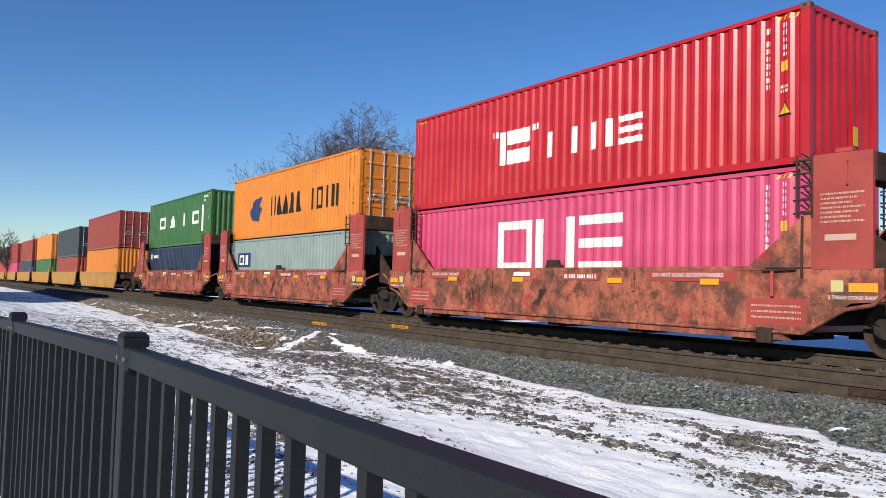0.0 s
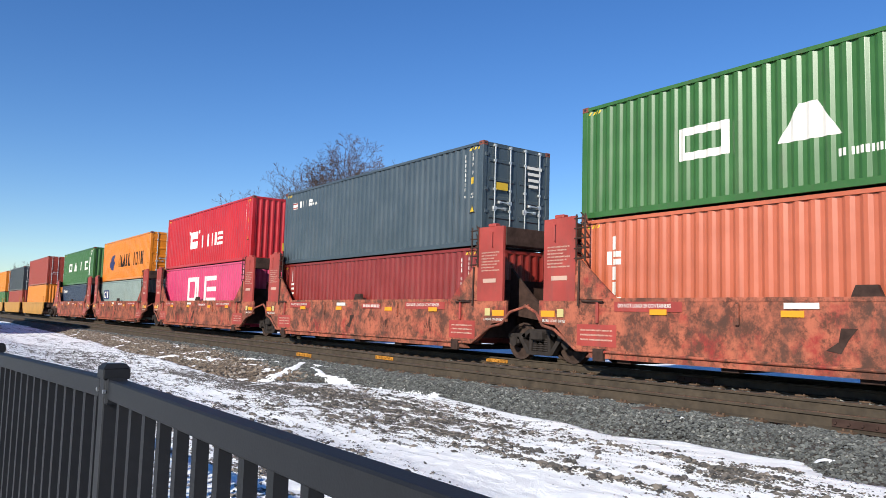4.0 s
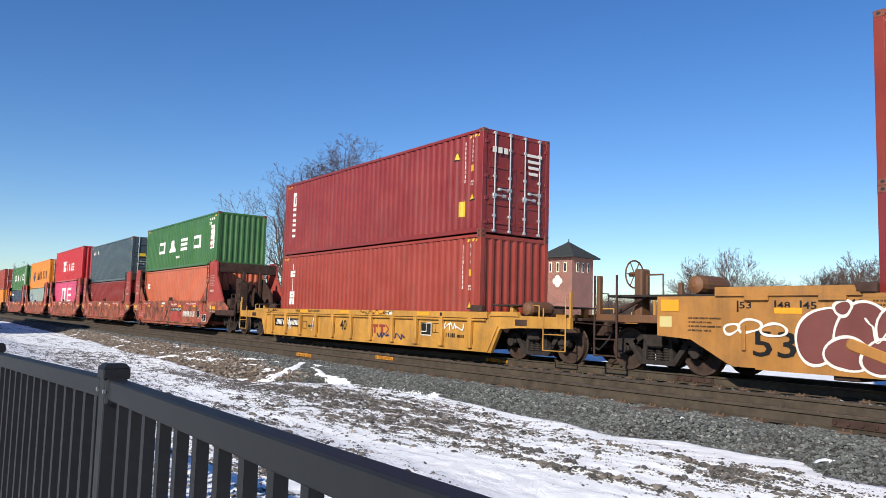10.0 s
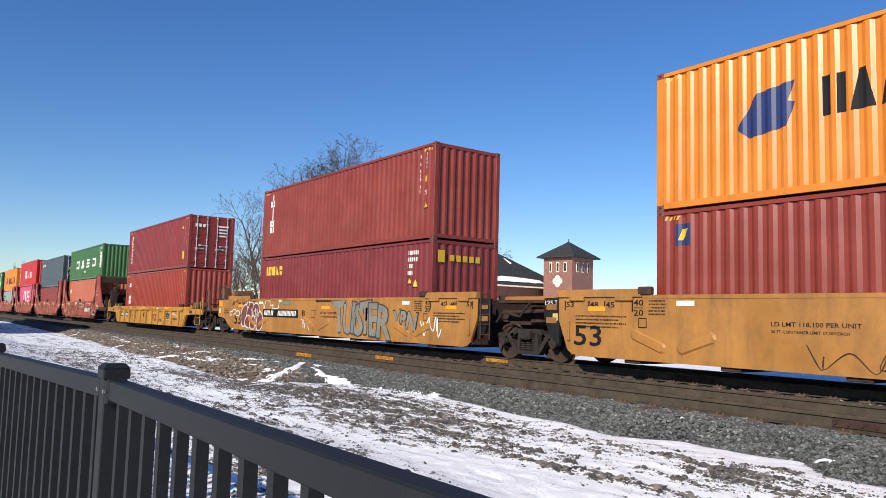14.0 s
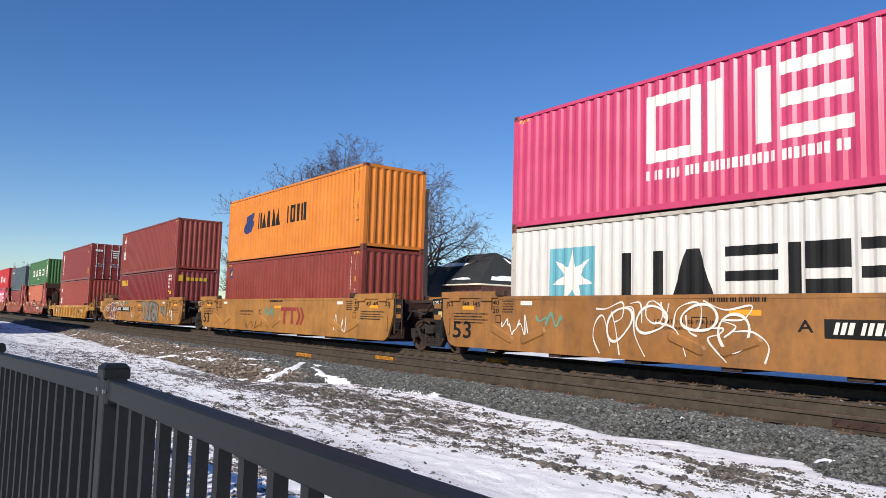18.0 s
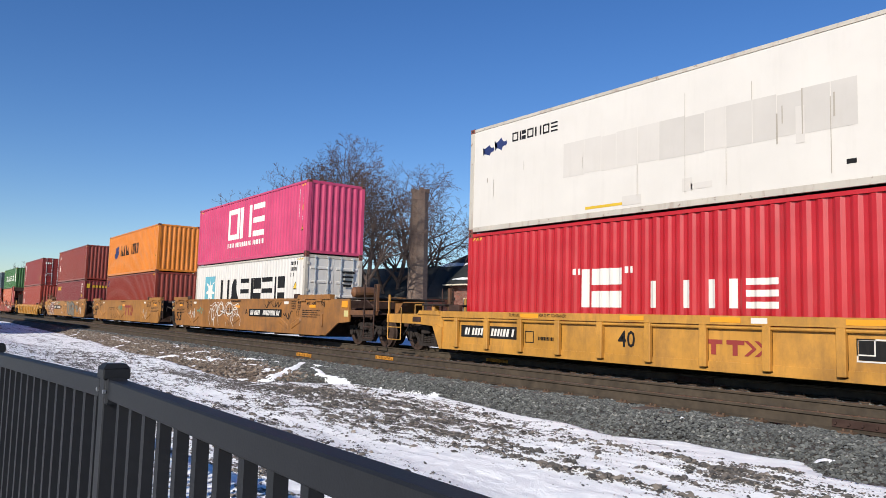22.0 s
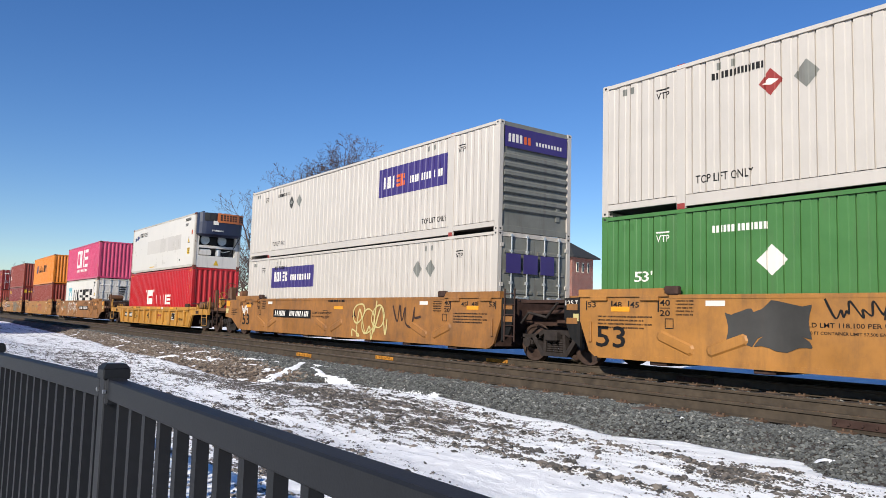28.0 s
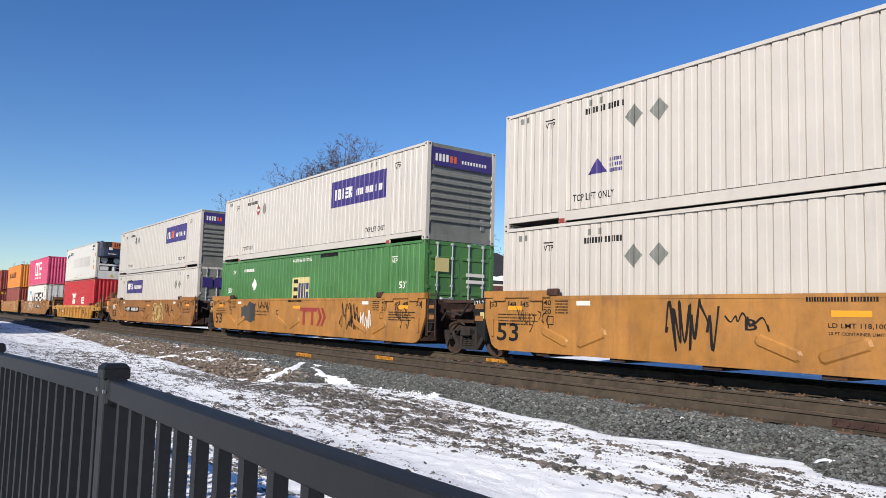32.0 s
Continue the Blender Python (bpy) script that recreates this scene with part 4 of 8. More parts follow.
def red_unit(x, left_end=False, right_end=False, label=""):
    """One 40-foot well of an articulated red car with end towers; 15.8 m between truck centres."""
    car = thing("well_car", label or "faded red well car with flaking salmon paint", "rail car", pose(x, TRAIN_Y, 0), "well cars of the train")
    bot = [(-7.25, 1.43), (-7.25, 0.92), (-6.75, 0.88), (-6.15, 0.40), (-5.6, 0.30), (5.6, 0.30), (6.15, 0.40), (6.75, 0.88), (7.25, 0.92), (7.25, 1.43)]
    plate_sides(car, "side_plate", bot, "redcar", HW, 0.06)
    plate_sides(car, "side_sill", [(-5.75, 0.22), (-5.6, 0.36), (5.6, 0.36), (5.75, 0.22)], "redcar", HW + 0.05, 0.14)
    plate_sides(car, "top_chord", [(-5.3, 1.40), (-5.3, 1.475), (5.3, 1.475), (5.3, 1.40)], "redcar", HW + 0.015, 0.12)
    # towers and gussets
    for e in (-1, 1):
        end = (e < 0 and left_end) or (e > 0 and right_end)
        xo = 7.1
        if end:
            out = [(e * 6.12, 1.42), (e * 6.12, 3.3), (e * 7.15, 3.28), (e * 7.15, 2.62), (e * 8.15, 1.46)]
        else:
            out = [(e * 6.12, 1.42), (e * 6.12, 3.3), (e * xo, 3.28), (e * xo, 1.42)]
        plate_sides(car, "tower_plate", out, "redplain", HW + 0.01, 0.07, "red tower plate with white stencilling")
        plate_sides(car, "gusset", [(e * 4.95, 1.45), (e * 6.13, 2.45), (e * 6.13, 1.45)], "redcar", HW - 0.005, 0.05)
        bm = box(B(), min(e * 6.75, e * 7.12), max(e * 6.75, e * 7.12), -HW + 0.07, HW - 0.07, 2.80, 3.26, 0.015)
        part("cross_beam", bm, "rustbrown", car)
        bm = box(B(), min(e * 6.20, e * 6.30), max(e * 6.20, e * 6.30), -HW + 0.07, HW - 0.07, 0.5, 2.0, 0.01)
        part("bulkhead", bm, "rustbrown", car)
        bm = box(B(), min(e * 6.3, e * 7.9), max(e * 6.3, e * 7.9), -0.35, 0.35, 0.86, 1.25, 0.02)
        part("draft_sill", bm, "rustbrown", car)
        for s in (-1, 1):
            bm = prism(B(), [(e * 6.4, 1.1), (e * 7.7, 0.95), (e * 7.7, 1.15), (e * 6.4, 2.3)], s * 0.55, s * 0.62)
            part("end_web", bm, "rustbrown", car)
            bm = box(B(), min(e * 6.5, e * 6.78), max(e * 6.5, e * 6.78), s * (HW - 0.08) - 0.09, s * (HW - 0.08) + 0.09, 3.28, 3.37, 0.02)
            part("lift_lug", bm, "redplain", car)
            # slotted ladder and latch rods beside the tower
            bm = B()
            xl = e * 5.98
            tube(bm, (xl - 0.10, s * (HW + 0.02), 2.28), (xl - 0.10, s * (HW + 0.02), 3.32), 0.02, seg=6)
            tube(bm, (xl + 0.16, s * (HW + 0.02), 2.28), (xl + 0.16, s * (HW + 0.02), 3.32), 0.02, seg=6)
            pipe(bm, [(xl, s * (HW + 0.03), 2.3), (xl, s * (HW + 0.05), 1.30)], 0.022)
            pipe(bm, [(xl - e * 0.1, s * (HW + 0.05), 1.42), (xl - e * 0.7, s * (HW + 0.05), 1.40)], 0.022)
            lad = part("tower_ladder", bm, "rustbrown", car)
            for k in range(5):
                seat_part("rung", (s,), lambda: pipe(B(), [(-0.16, s * (HW + 0.02), 0), (0.16, s * (HW + 0.02), 0), (-0.10, s * (HW - 0.12), 0.15)], 0.017, 6), "rustbrown", lad, (xl, 0, 2.35 + 0.22 * k))
            part("grab_iron", pipe(B(), [(e * 6.72, s * (HW + 0.02), 2.75), (e * 6.72, s * (HW + 0.06), 2.78), (e * 6.72, s * (HW + 0.06), 3.12), (e * 6.72, s * (HW + 0.02), 3.15)], 0.012), "redplain", car)
            part("amber_reflector", box(B(), e * 6.95 - 0.22, e * 6.95 + 0.22, s * (HW + 0.012) - 0.004, s * (HW + 0.012) + 0.004, 1.06, 1.20), "amber", car)
            part("jacking_pad", box(B(), e * 5.35 - 0.14, e * 5.35 + 0.14, s * (HW + 0.08) - 0.05, s * (HW + 0.08) + 0.05, 0.16, 0.42, 0.01), "rustbrown", car)
            part("push_pole_bar", box(B(), e * 5.45 - 0.03, e * 5.45 + 0.03, s * (HW + 0.03) - 0.03, s * (HW + 0.03) + 0.03, 0.95, 1.42, 0.01), "redplain", car)
        if end:
            part("end_platform", box(B(), min(e * 7.1, e * 9.55), max(e * 7.1, e * 9.55), -1.35, 1.35, 0.92, 1.02, 0.01), "rustbrown", car)
            for s in (-1, 1):
                bm = prism(B(), [(e * 7.2, 2.55), (e * 7.75, 2.50), (e * 8.75, 1.85), (e * 8.95, 1.0), (e * 7.2, 1.0)], s * 0.52, s * 0.58)
                part("end_bulkhead_plate", bm, "rustbrown", car)
                bm = box(B(), min(e * 7.6, e * 7.75), max(e * 7.6, e * 7.75), s * 0.4 - 0.06, s * 0.4 + 0.06, 1.0, 2.85, 0.01)
                part("end_post", bm, "rustbrown", car)
                bm = ladder(B(), e * 9.2, s * 1.42, 0.32, 1.75, 0.5, 4)
                part("side_ladder", bm, "rustbrown", car)
            for s in (-1, 1):
                part("end_sill", box(B(), min(e * 7.2, e * 9.5), max(e * 7.2, e * 9.5), s * (HW - 0.05) - 0.05, s * (HW - 0.05) + 0.05, 0.80, 1.05, 0.01), "rustbrown", car)
                part("end_side_plate", prism(B(), [(e * 7.2, 1.46), (e * 8.05, 1.46), (e * 8.75, 1.16), (e * 8.75, 0.88), (e * 7.2, 0.90)], s * (HW - 0.002), s * (HW - 0.04)), "redcar", car)
                part("end_valve", box(B(), min(e * 8.2, e * 8.55), max(e * 8.2, e * 8.55), s * 1.2 - 0.15, s * 1.2 + 0.15, 1.05, 1.55, 0.03), "rustbrown", car)
                part("grab_rail", pipe(B(), [(e * 8.9, s * 1.4, 1.05), (e * 8.9, s * 1.4, 1.75), (e * 9.35, s * 1.4, 1.75), (e * 9.35, s * 1.4, 1.05)], 0.018), "rustbrown", car)
            hand_wheel(car, e * 9.0, -0.9, 2.05, "rustbrown")
            part("brake_housing", box(B(), e * 8.9 - 0.12, e * 8.9 + 0.12, -1.1, -0.7, 1.0, 2.3, 0.03), "rustbrown", car)
            coupler(car, e * 9.4, e)
        else:
            bm = pipe(B(), [(e * 6.0, -HW - 0.07, 0.36), (e * 6.7, -HW - 0.05, 0.78), (e * 7.1, -HW - 0.03, 0.86), (e * 7.35, -HW + 0.02, 1.15), (e * 7.9, -HW + 0.15, 1.32)], 0.035, 8)
            part("brake_pipe", bm, "redcar", car)
    part("side_pipe", pipe(B(), [(-6.0, -HW - 0.07, 0.36), (6.0, -HW - 0.07, 0.36)], 0.03, 8), "redcar", car)
    for s in (-1, 1):
        for k in (-3.9, -1.2, 1.9, 4.2):
            part("amber_reflector", box(B(), k - 0.20, k + 0.20, s * (HW + 0.018) - 0.004, s * (HW + 0.018) + 0.004, 1.14, 1.25), "amber", car)
        for k in (-2.2, 2.4):
            part("stake_pocket", box(B(), k - 0.035, k + 0.035, s * (HW + 0.02) - 0.03, s * (HW + 0.02) + 0.03, 0.98, 1.36, 0.008), "redcar", car)
        part("container_guide", prism(B(), [(-0.28, 1.46), (-0.2, 1.66), (0.12, 1.66), (0.2, 1.46)], s * (HW - 0.02), s * (HW - 0.12)), "rustbrown", car)
    for k in range(5):
        xx = -4.8 + 2.4 * k
        part("floor_crossmember", box(B(), xx - 0.18, xx + 0.18, -HW + 0.05, HW - 0.05, 0.14, 0.27, 0.01), "rustbrown", car)
    if left_end:
        truck(car, -8.2)
    truck(car, 8.2 if right_end else 7.95)
    ROLLING.append((car, x, 0.0))
    return car


def yellow_single(x, label, wheel=False):
    """A stand-alone 40-foot well car with ribbed sides and open end platforms."""
    car = thing("well_car", label, "rail car", pose(x, TRAIN_Y, 0), "well cars of the train")
    plate_sides(car, "side_plate", [(-6.85, 0.98), (-6.85, 0.17), (6.85, 0.17), (6.85, 0.98)], "yellow", HW - 0.02, 0.05)
    plate_sides(car, "top_chord", [(-6.9, 0.99), (-6.9, 1.15), (6.9, 1.15), (6.9, 0.99)], "yellow", HW + 0.05, 0.17)
    plate_sides(car, "bottom_chord", [(-6.85, 0.145), (-6.85, 0.33), (6.85, 0.33), (6.85, 0.145)], "yellow", HW, 0.03)
    for s in (-1, 1):
        part("chord_pipe", tube(B(), (-6.8, s * (HW + 0.03), 0.94), (6.8, s * (HW + 0.03), 0.94), 0.03, seg=8), "yellow", car)
        for k in range(11):
            xx = -6.2 + 1.24 * k
            w = 0.075
            bm = prism(B(), [(xx - w, 0.99), (xx + w, 0.99), (xx + w, 0.20), (xx - w, 0.20)], s * HW, s * (HW - 0.03))
            box(bm, xx - w, xx + w, s * (HW + 0.03) - 0.055, s * (HW + 0.03) + 0.055, 0.22, 0.985, 0.012)
            part("side_rib", bm, "yellow", car)
        for k in (-3.4, -0.4, 1.7, 4.1):
            part("amber_reflector", box(B(), k - 0.3, k + 0.3, s * (HW + 0.053) - 0.004, s * (HW + 0.053) + 0.004, 1.03, 1.12), "amber", car)
    for e in (-1, 1):
        for s in (-1, 1):
            y0, y1 = sorted((s * HW, s * (HW - 0.09)))
            out = [(e * 6.85, 1.08), (e * 6.85, 0.14), (e * 7.0, 0.14), (e * 7.34, 0.74), (e * 8.0, 0.78), (e * 9.70, 0.80), (e * 9.70, 1.05)]
            part("end_sill", prism(B(), out, y0, y1), "yellow", car)
            part("brace_plate", prism(B(), [(e * 6.86, 0.72), (e * 6.9, 0.72), (e * 7.28, 0.80), (e * 6.9, 0.16), (e * 6.86, 0.16)], s * (HW + 0.03), s * (HW - 0.06)), "yellow", car)
            # corner steps and posts
            bm = B()
            for xx in (8.88, 9.58):
                tube(bm, (e * xx, s * (HW + 0.03), 0.30), (e * xx, s * (HW + 0.03), 1.45 if xx > 9.2 else 1.25), 0.016, seg=6)
            for z in (0.30, 0.66):
                tube(bm, (e * 8.88, s * (HW + 0.03), z), (e * 9.58, s * (HW + 0.03), z), 0.013, seg=6)
            part("corner_step", bm, "yellow", car)
            part("corner_post", box(B(), e * 9.66 - 0.03, e * 9.66 + 0.03, s * (HW - 0.05) - 0.03, s * (HW - 0.05) + 0.03, 1.04, 1.62, 0.006), "yellow", car)
            bm = pipe(B(), [(e * 8.1, s * 1.3, 1.06), (e * 8.1, s * 1.3, 1.32), (e * 8.5, s * 1.3, 1.32), (e * 8.5, s * 1.3, 1.06)], 0.016)
            part("hand_rail", bm, "yellow", car)
            part("end_bracket", box(B(), min(e * 7.5, e * 7.62), max(e * 7.5, e * 7.62), s * 1.25 - 0.1, s * 1.25 + 0.1, 1.06, 1.34, 0.02), "yellow", car)
        for s in (-1, 1):
            part("side_plate", box(B(), min(e * 7.9, e * 8.3), max(e * 7.9, e * 8.3), s * (HW + 0.012) - 0.004, s * (HW + 0.012) + 0.004, 0.84, 0.98), "rustbrown", car)
            part("chord_cap", prism(B(), [(e * 6.95, 1.05), (e * 7.05, 1.16), (e * 7.95, 1.16), (e * 8.05, 1.05)], s * (HW + 0.04), s * (HW - 0.08)), "yellow", car)
        part("end_platform", box(B(), min(e * 6.95, e * 9.65), max(e * 6.95, e * 9.65), -1.1, 1.1, 0.98, 1.05, 0.01), "rustbrown", car)
        part("walkway", box(B(), min(e * 6.9, e * 8.0), max(e * 6.9, e * 8.0), -1.42, 1.42, 1.30, 1.34, 0.008), "truck", car)
        part("draft_sill", box(B(), min(e * 6.4, e * 9.7), max(e * 6.4, e * 9.7), -0.32, 0.32, 0.66, 1.0, 0.02), "rustbrown", car)
        part("bulkhead", box(B(), min(e * 6.25, e * 6.35), max(e * 6.25, e * 6.35), -HW + 0.07, HW - 0.07, 0.25, 1.15, 0.01), "rustbrown", car)
        part("guide_casting", box(B(), min(e * 6.15, e * 6.6), max(e * 6.15, e * 6.6), -HW - 0.02, -HW + 0.14, 1.14, 1.32, 0.03), "rustbrown", car)
        part("guide_casting", box(B(), min(e * 6.15, e * 6.6), max(e * 6.15, e * 6.6), HW - 0.14, HW + 0.02, 1.14, 1.32, 0.03), "rustbrown", car)
        part("uncoupling_lever", pipe(B(), [(e * 9.76, -1.4, 0.95), (e * 9.84, -0.5, 0.9), (e * 9.96, -0.1, 0.85)], 0.016), "rustbrown", car)
        coupler(car, e * 9.6, e)
        truck(car, e * 8.15)
    part("air_tank", lathe(B(), [(0.05, -0.42), (0.15, -0.38), (0.18, -0.3), (0.18, 0.3), (0.15, 0.38), (0.05, 0.42)], seg=14), "ochrebrown", car).location = (8.15, -1.0, 1.24)
    if wheel:
        part("brake_stand", box(B(), 9.38, 9.56, -0.92, -0.68, 1.02, 1.62, 0.03), "yellow", car)
        hand_wheel(car, 9.66, -0.8, 1.58, "yellow")
    for k in range(6):
        xx = -5.5 + 2.2 * k
        part("floor_crossmember", box(B(), xx - 0.2, xx + 0.2, -HW + 0.05, HW - 0.05, 0.16, 0.26, 0.01), "rustbrown", car)
    ROLLING.append((car, x, 0.0))
    return car


def ochre_unit(x, left_end=False, right_end=False, label="", coat="ochre"):
    """One 53-foot well of an articulated ochre car; 20 m between truck centres."""
    car = thing("well_car", label, "rail car", pose(x, TRAIN_Y, 0), "well cars of the train")
    lo, hi = (-10.15 if left_end else -8.62), (10.15 if right_end else 8.62)
    out = [(lo, 1.50), (lo, 0.75 if left_end else 1.0)]
    out += [(-9.4, 0.70), (-8.75, 0.36), (-8.55, 0.26)] if left_end else [(-8.35, 0.36), (-8.2, 0.26)]
    out += [(8.55, 0.26), (8.75, 0.36), (9.4, 0.70)] if right_end else [(8.2, 0.26), (8.35, 0.36)]
    out += [(hi, 0.75 if right_end else 1.0), (hi, 1.50)]
    plate_sides(car, "side_plate", out, coat, HW, 0.06)
    plate_sides(car, "bottom_sill", [(-8.1, 0.235), (-8.1, 0.33), (8.1, 0.33), (8.1, 0.235)], coat, HW + 0.008, 0.16)
    plate_sides(car, "top_chord", [(-6.3, 1.46), (-6.3, 1.535), (6.3, 1.535), (6.3, 1.46)], coat, HW + 0.012, 0.12)
    for e in (-1, 1):
        end = (e < 0 and left_end) or (e > 0 and right_end)
        top = 8.85 if end else 8.62
        for s in (-1, 1):
            bm = prism(B(), [(e * 6.3, 1.50), (e * 6.42, 1.66), (e * top, 1.66), (e * top, 1.50)], s * (HW + 0.05), s * (HW - 0.14))
            part("raised_chord", bm, coat, car)
            for k in (6.75, 8.05):
                part("chord_bracket", box(B(), e * k - 0.22, e * k + 0.22, s * (HW + 0.03) - 0.035, s * (HW + 0.03) + 0.035, 1.42, 1.51, 0.008), coat, car)
            part("guide_casting", box(B(), e * 6.2 - 0.2, e * 6.2 + 0.12, s * (HW - 0.02) - 0.07, s * (HW - 0.02) + 0.07, 1.53, 1.70, 0.025), "rustbrown", car)
            part("tie_down_bar", box(B(), e * 8.3 - 0.035, e * 8.3 + 0.035, s * (HW + 0.02) - 0.025, s * (HW + 0.02) + 0.025, 0.55, 0.98, 0.01), coat, car)
            part("amber_reflector", box(B(), e * 7.5 - 0.24, e * 7.5 + 0.24, s * (HW + 0.006) - 0.004, s * (HW + 0.006) + 0.004, 1.20, 1.30), "amber", car)
            part("hat_stiffener", stiffener(e * 5.62 - 0.55, s), coat, car)
            part("hat_stiffener", stiffener(e * 5.62 + 0.55, s, -1), coat, car)
            part("hat_stiffener", stiffener(-0.35 + e * 0.55, s, -e), coat, car)
            if not end:
                bm = prism(B(), [(e * 8.62, 1.50), (e * 8.62, 0.42), (e * 8.9, 0.62), (e * 9.1, 1.05), (e * 9.1, 1.48)], s * (HW - 0.01), s * (HW - 0.08))
                plate = part("end_plate", bm, "blackplate", car, "black end plate")
                for z in (0.92, 1.22):
                    part("reflector", box(B(), e * 8.86 - 0.16, e * 8.86 + 0.16, s * (HW - 0.006) - 0.004, s * (HW - 0.006) + 0.004, z, z + 0.13), "ochredark", plate)
        part("bulkhead", box(B(), min(e * 8.25, e * 8.35), max(e * 8.25, e * 8.35), -HW + 0.07, HW - 0.07, 0.3, 1.5, 0.01), "rustbrown", car)
        part("draft_sill", box(B(), min(e * 8.3, e * 9.9), max(e * 8.3, e * 9.9), -0.4, 0.4, 0.82, 1.22, 0.02), "rustbrown", car)
        if end:
            for s in (-1, 1):
                part("end_sill", box(B(), min(e * 10.1, e * 11.75), max(e * 10.1, e * 11.75), s * (HW - 0.08) - 0.06, s * (HW - 0.08) + 0.06, 0.98, 1.14, 0.01), "ochrebrown", car)
                bm = B()
                for xx in (11.15, 11.75):
                    tube(bm, (e * xx, s * (HW + 0.02), 0.25), (e * xx, s * (HW + 0.02), 1.95), 0.024, seg=6)
                for z in (0.28, 0.62, 1.0):
                    tube(bm, (e * 11.15, s * (HW + 0.02), z), (e * 11.75, s * (HW + 0.02), z), 0.018, seg=6)
                part("corner_ladder", bm, "rustbrown", car)
                part("corner_post", box(B(), e * 11.72 - 0.05, e * 11.72 + 0.05, s * (HW - 0.1) - 0.05, s * (HW - 0.1) + 0.05, 1.1, 1.95, 0.01), "ochrebrown", car)
                part("amber_panel", box(B(), e * 9.85 - 0.2, e * 9.85 + 0.2, s * (HW + 0.008) - 0.005, s * (HW + 0.008) + 0.005, 1.22, 1.44), "amber", car)
            part("walkway", box(B(), min(e * 8.9, e * 11.6), max(e * 8.9, e * 11.6), -1.3, 1.3, 1.50, 1.55, 0.008), "truck", car)
            part("end_platform", box(B(), min(e * 9.9, e * 11.7), max(e * 9.9, e * 11.7), -1.35, 1.35, 1.0, 1.07, 0.01), "rustbrown", car)
            part("end_brace", pipe(B(), [(e * 10.6, -1.2, 1.55), (e * 11.6, -1.2, 1.08)], 0.04, 8), "rustbrown", car)
            part("brake_cylinder", lathe(B(), [(0.05, -0.5), (0.17, -0.45), (0.19, -0.3), (0.19, 0.3), (0.17, 0.45), (0.05, 0.5)], seg=14), "ochrebrown", car).location = (e * 9.6, -0.6, 1.75)
            if e < 0:
                hand_wheel(car, e * 11.2, -0.9, 2.0, "ochrebrown")
                part("brake_stand", box(B(), e * 11.0 - 0.1, e * 11.0 + 0.1, -1.05, -0.75, 1.05, 2.1, 0.03), "ochrebrown", car)
                part("hand_rail", pipe(B(), [(e * 10.6, -1.25, 1.55), (e * 10.6, -1.25, 1.95), (e * 10.2, -1.25, 1.95), (e * 10.2, -1.25, 1.55)], 0.018), "ochrebrown", car)
            coupler(car, e * 11.7, e)
            truck(car, e * 10.5)
        elif e > 0:
            part("joint_deck", box(B(), 8.9, 11.1, -1.2, 1.2, 1.38, 1.46, 0.01), "rustbrown", car)
            part("joint_casting", box(B(), 9.5, 10.5, -0.5, 0.5, 0.85, 1.3, 0.04), "rustbrown", car)
            bm = ladder(B(), 8.95, -HW - 0.02, 0.45, 1.72, 0.36, 5)
            part("side_ladder", bm, "rustbrown", car)
            bm = pipe(B(), [(9.2, -1.35, 0.9), (9.5, -1.4, 1.15), (10.0, -1.3, 1.05), (10.4, -1.35, 1.38)], 0.03, 8)
            part("brake_pipe", bm, "truck", car)
            part("slack_adjuster", pipe(B(), [(9.3, -1.05, 1.15), (10.6, -1.05, 1.2)], 0.05, 8), "rustbrown", car)
            truck(car, 10.0)
    for k in range(7):
        xx = -6.6 + 2.2 * k
        part("floor_crossmember", box(B(), xx - 0.2, xx + 0.2, -HW + 0.05, HW - 0.05, 0.16, 0.26, 0.01), "rustbrown", car)
    ROLLING.append((car, x, 0.0))
    return car


def stiffener(x, s, flip=1):
    """A slanting pressed stiffener on the side plate."""
    bm = B()
    d, n = Vector((0.94, -0.34)), Vector((0.34, 0.94))
    rows = []
    for half, wide, proud in ((0.44, 0.11, 0.0), (0.39, 0.075, 0.03)):
        loop = [(-half, -wide * 0.5), (-half, wide * 0.5), (-half * 0.86, wide), (half * 0.86, wide), (half, wide * 0.5), (half, -wide * 0.5), (half * 0.86, -wide), (-half * 0.86, -wide)]
        rows.append([bm.verts.new((x + flip * (d.x * u + n.x * v), s * (HW + proud), 0.62 + d.y * u + n.y * v)) for u, v in loop])
    for k in range(8):
        bm.faces.new((rows[0][k], rows[0][(k + 1) % 8], rows[1][(k + 1) % 8], rows[1][k]))
    bm.faces.new(rows[1])
    bmesh.ops.recalc_face_normals(bm, faces=bm.faces[:])
    return bm


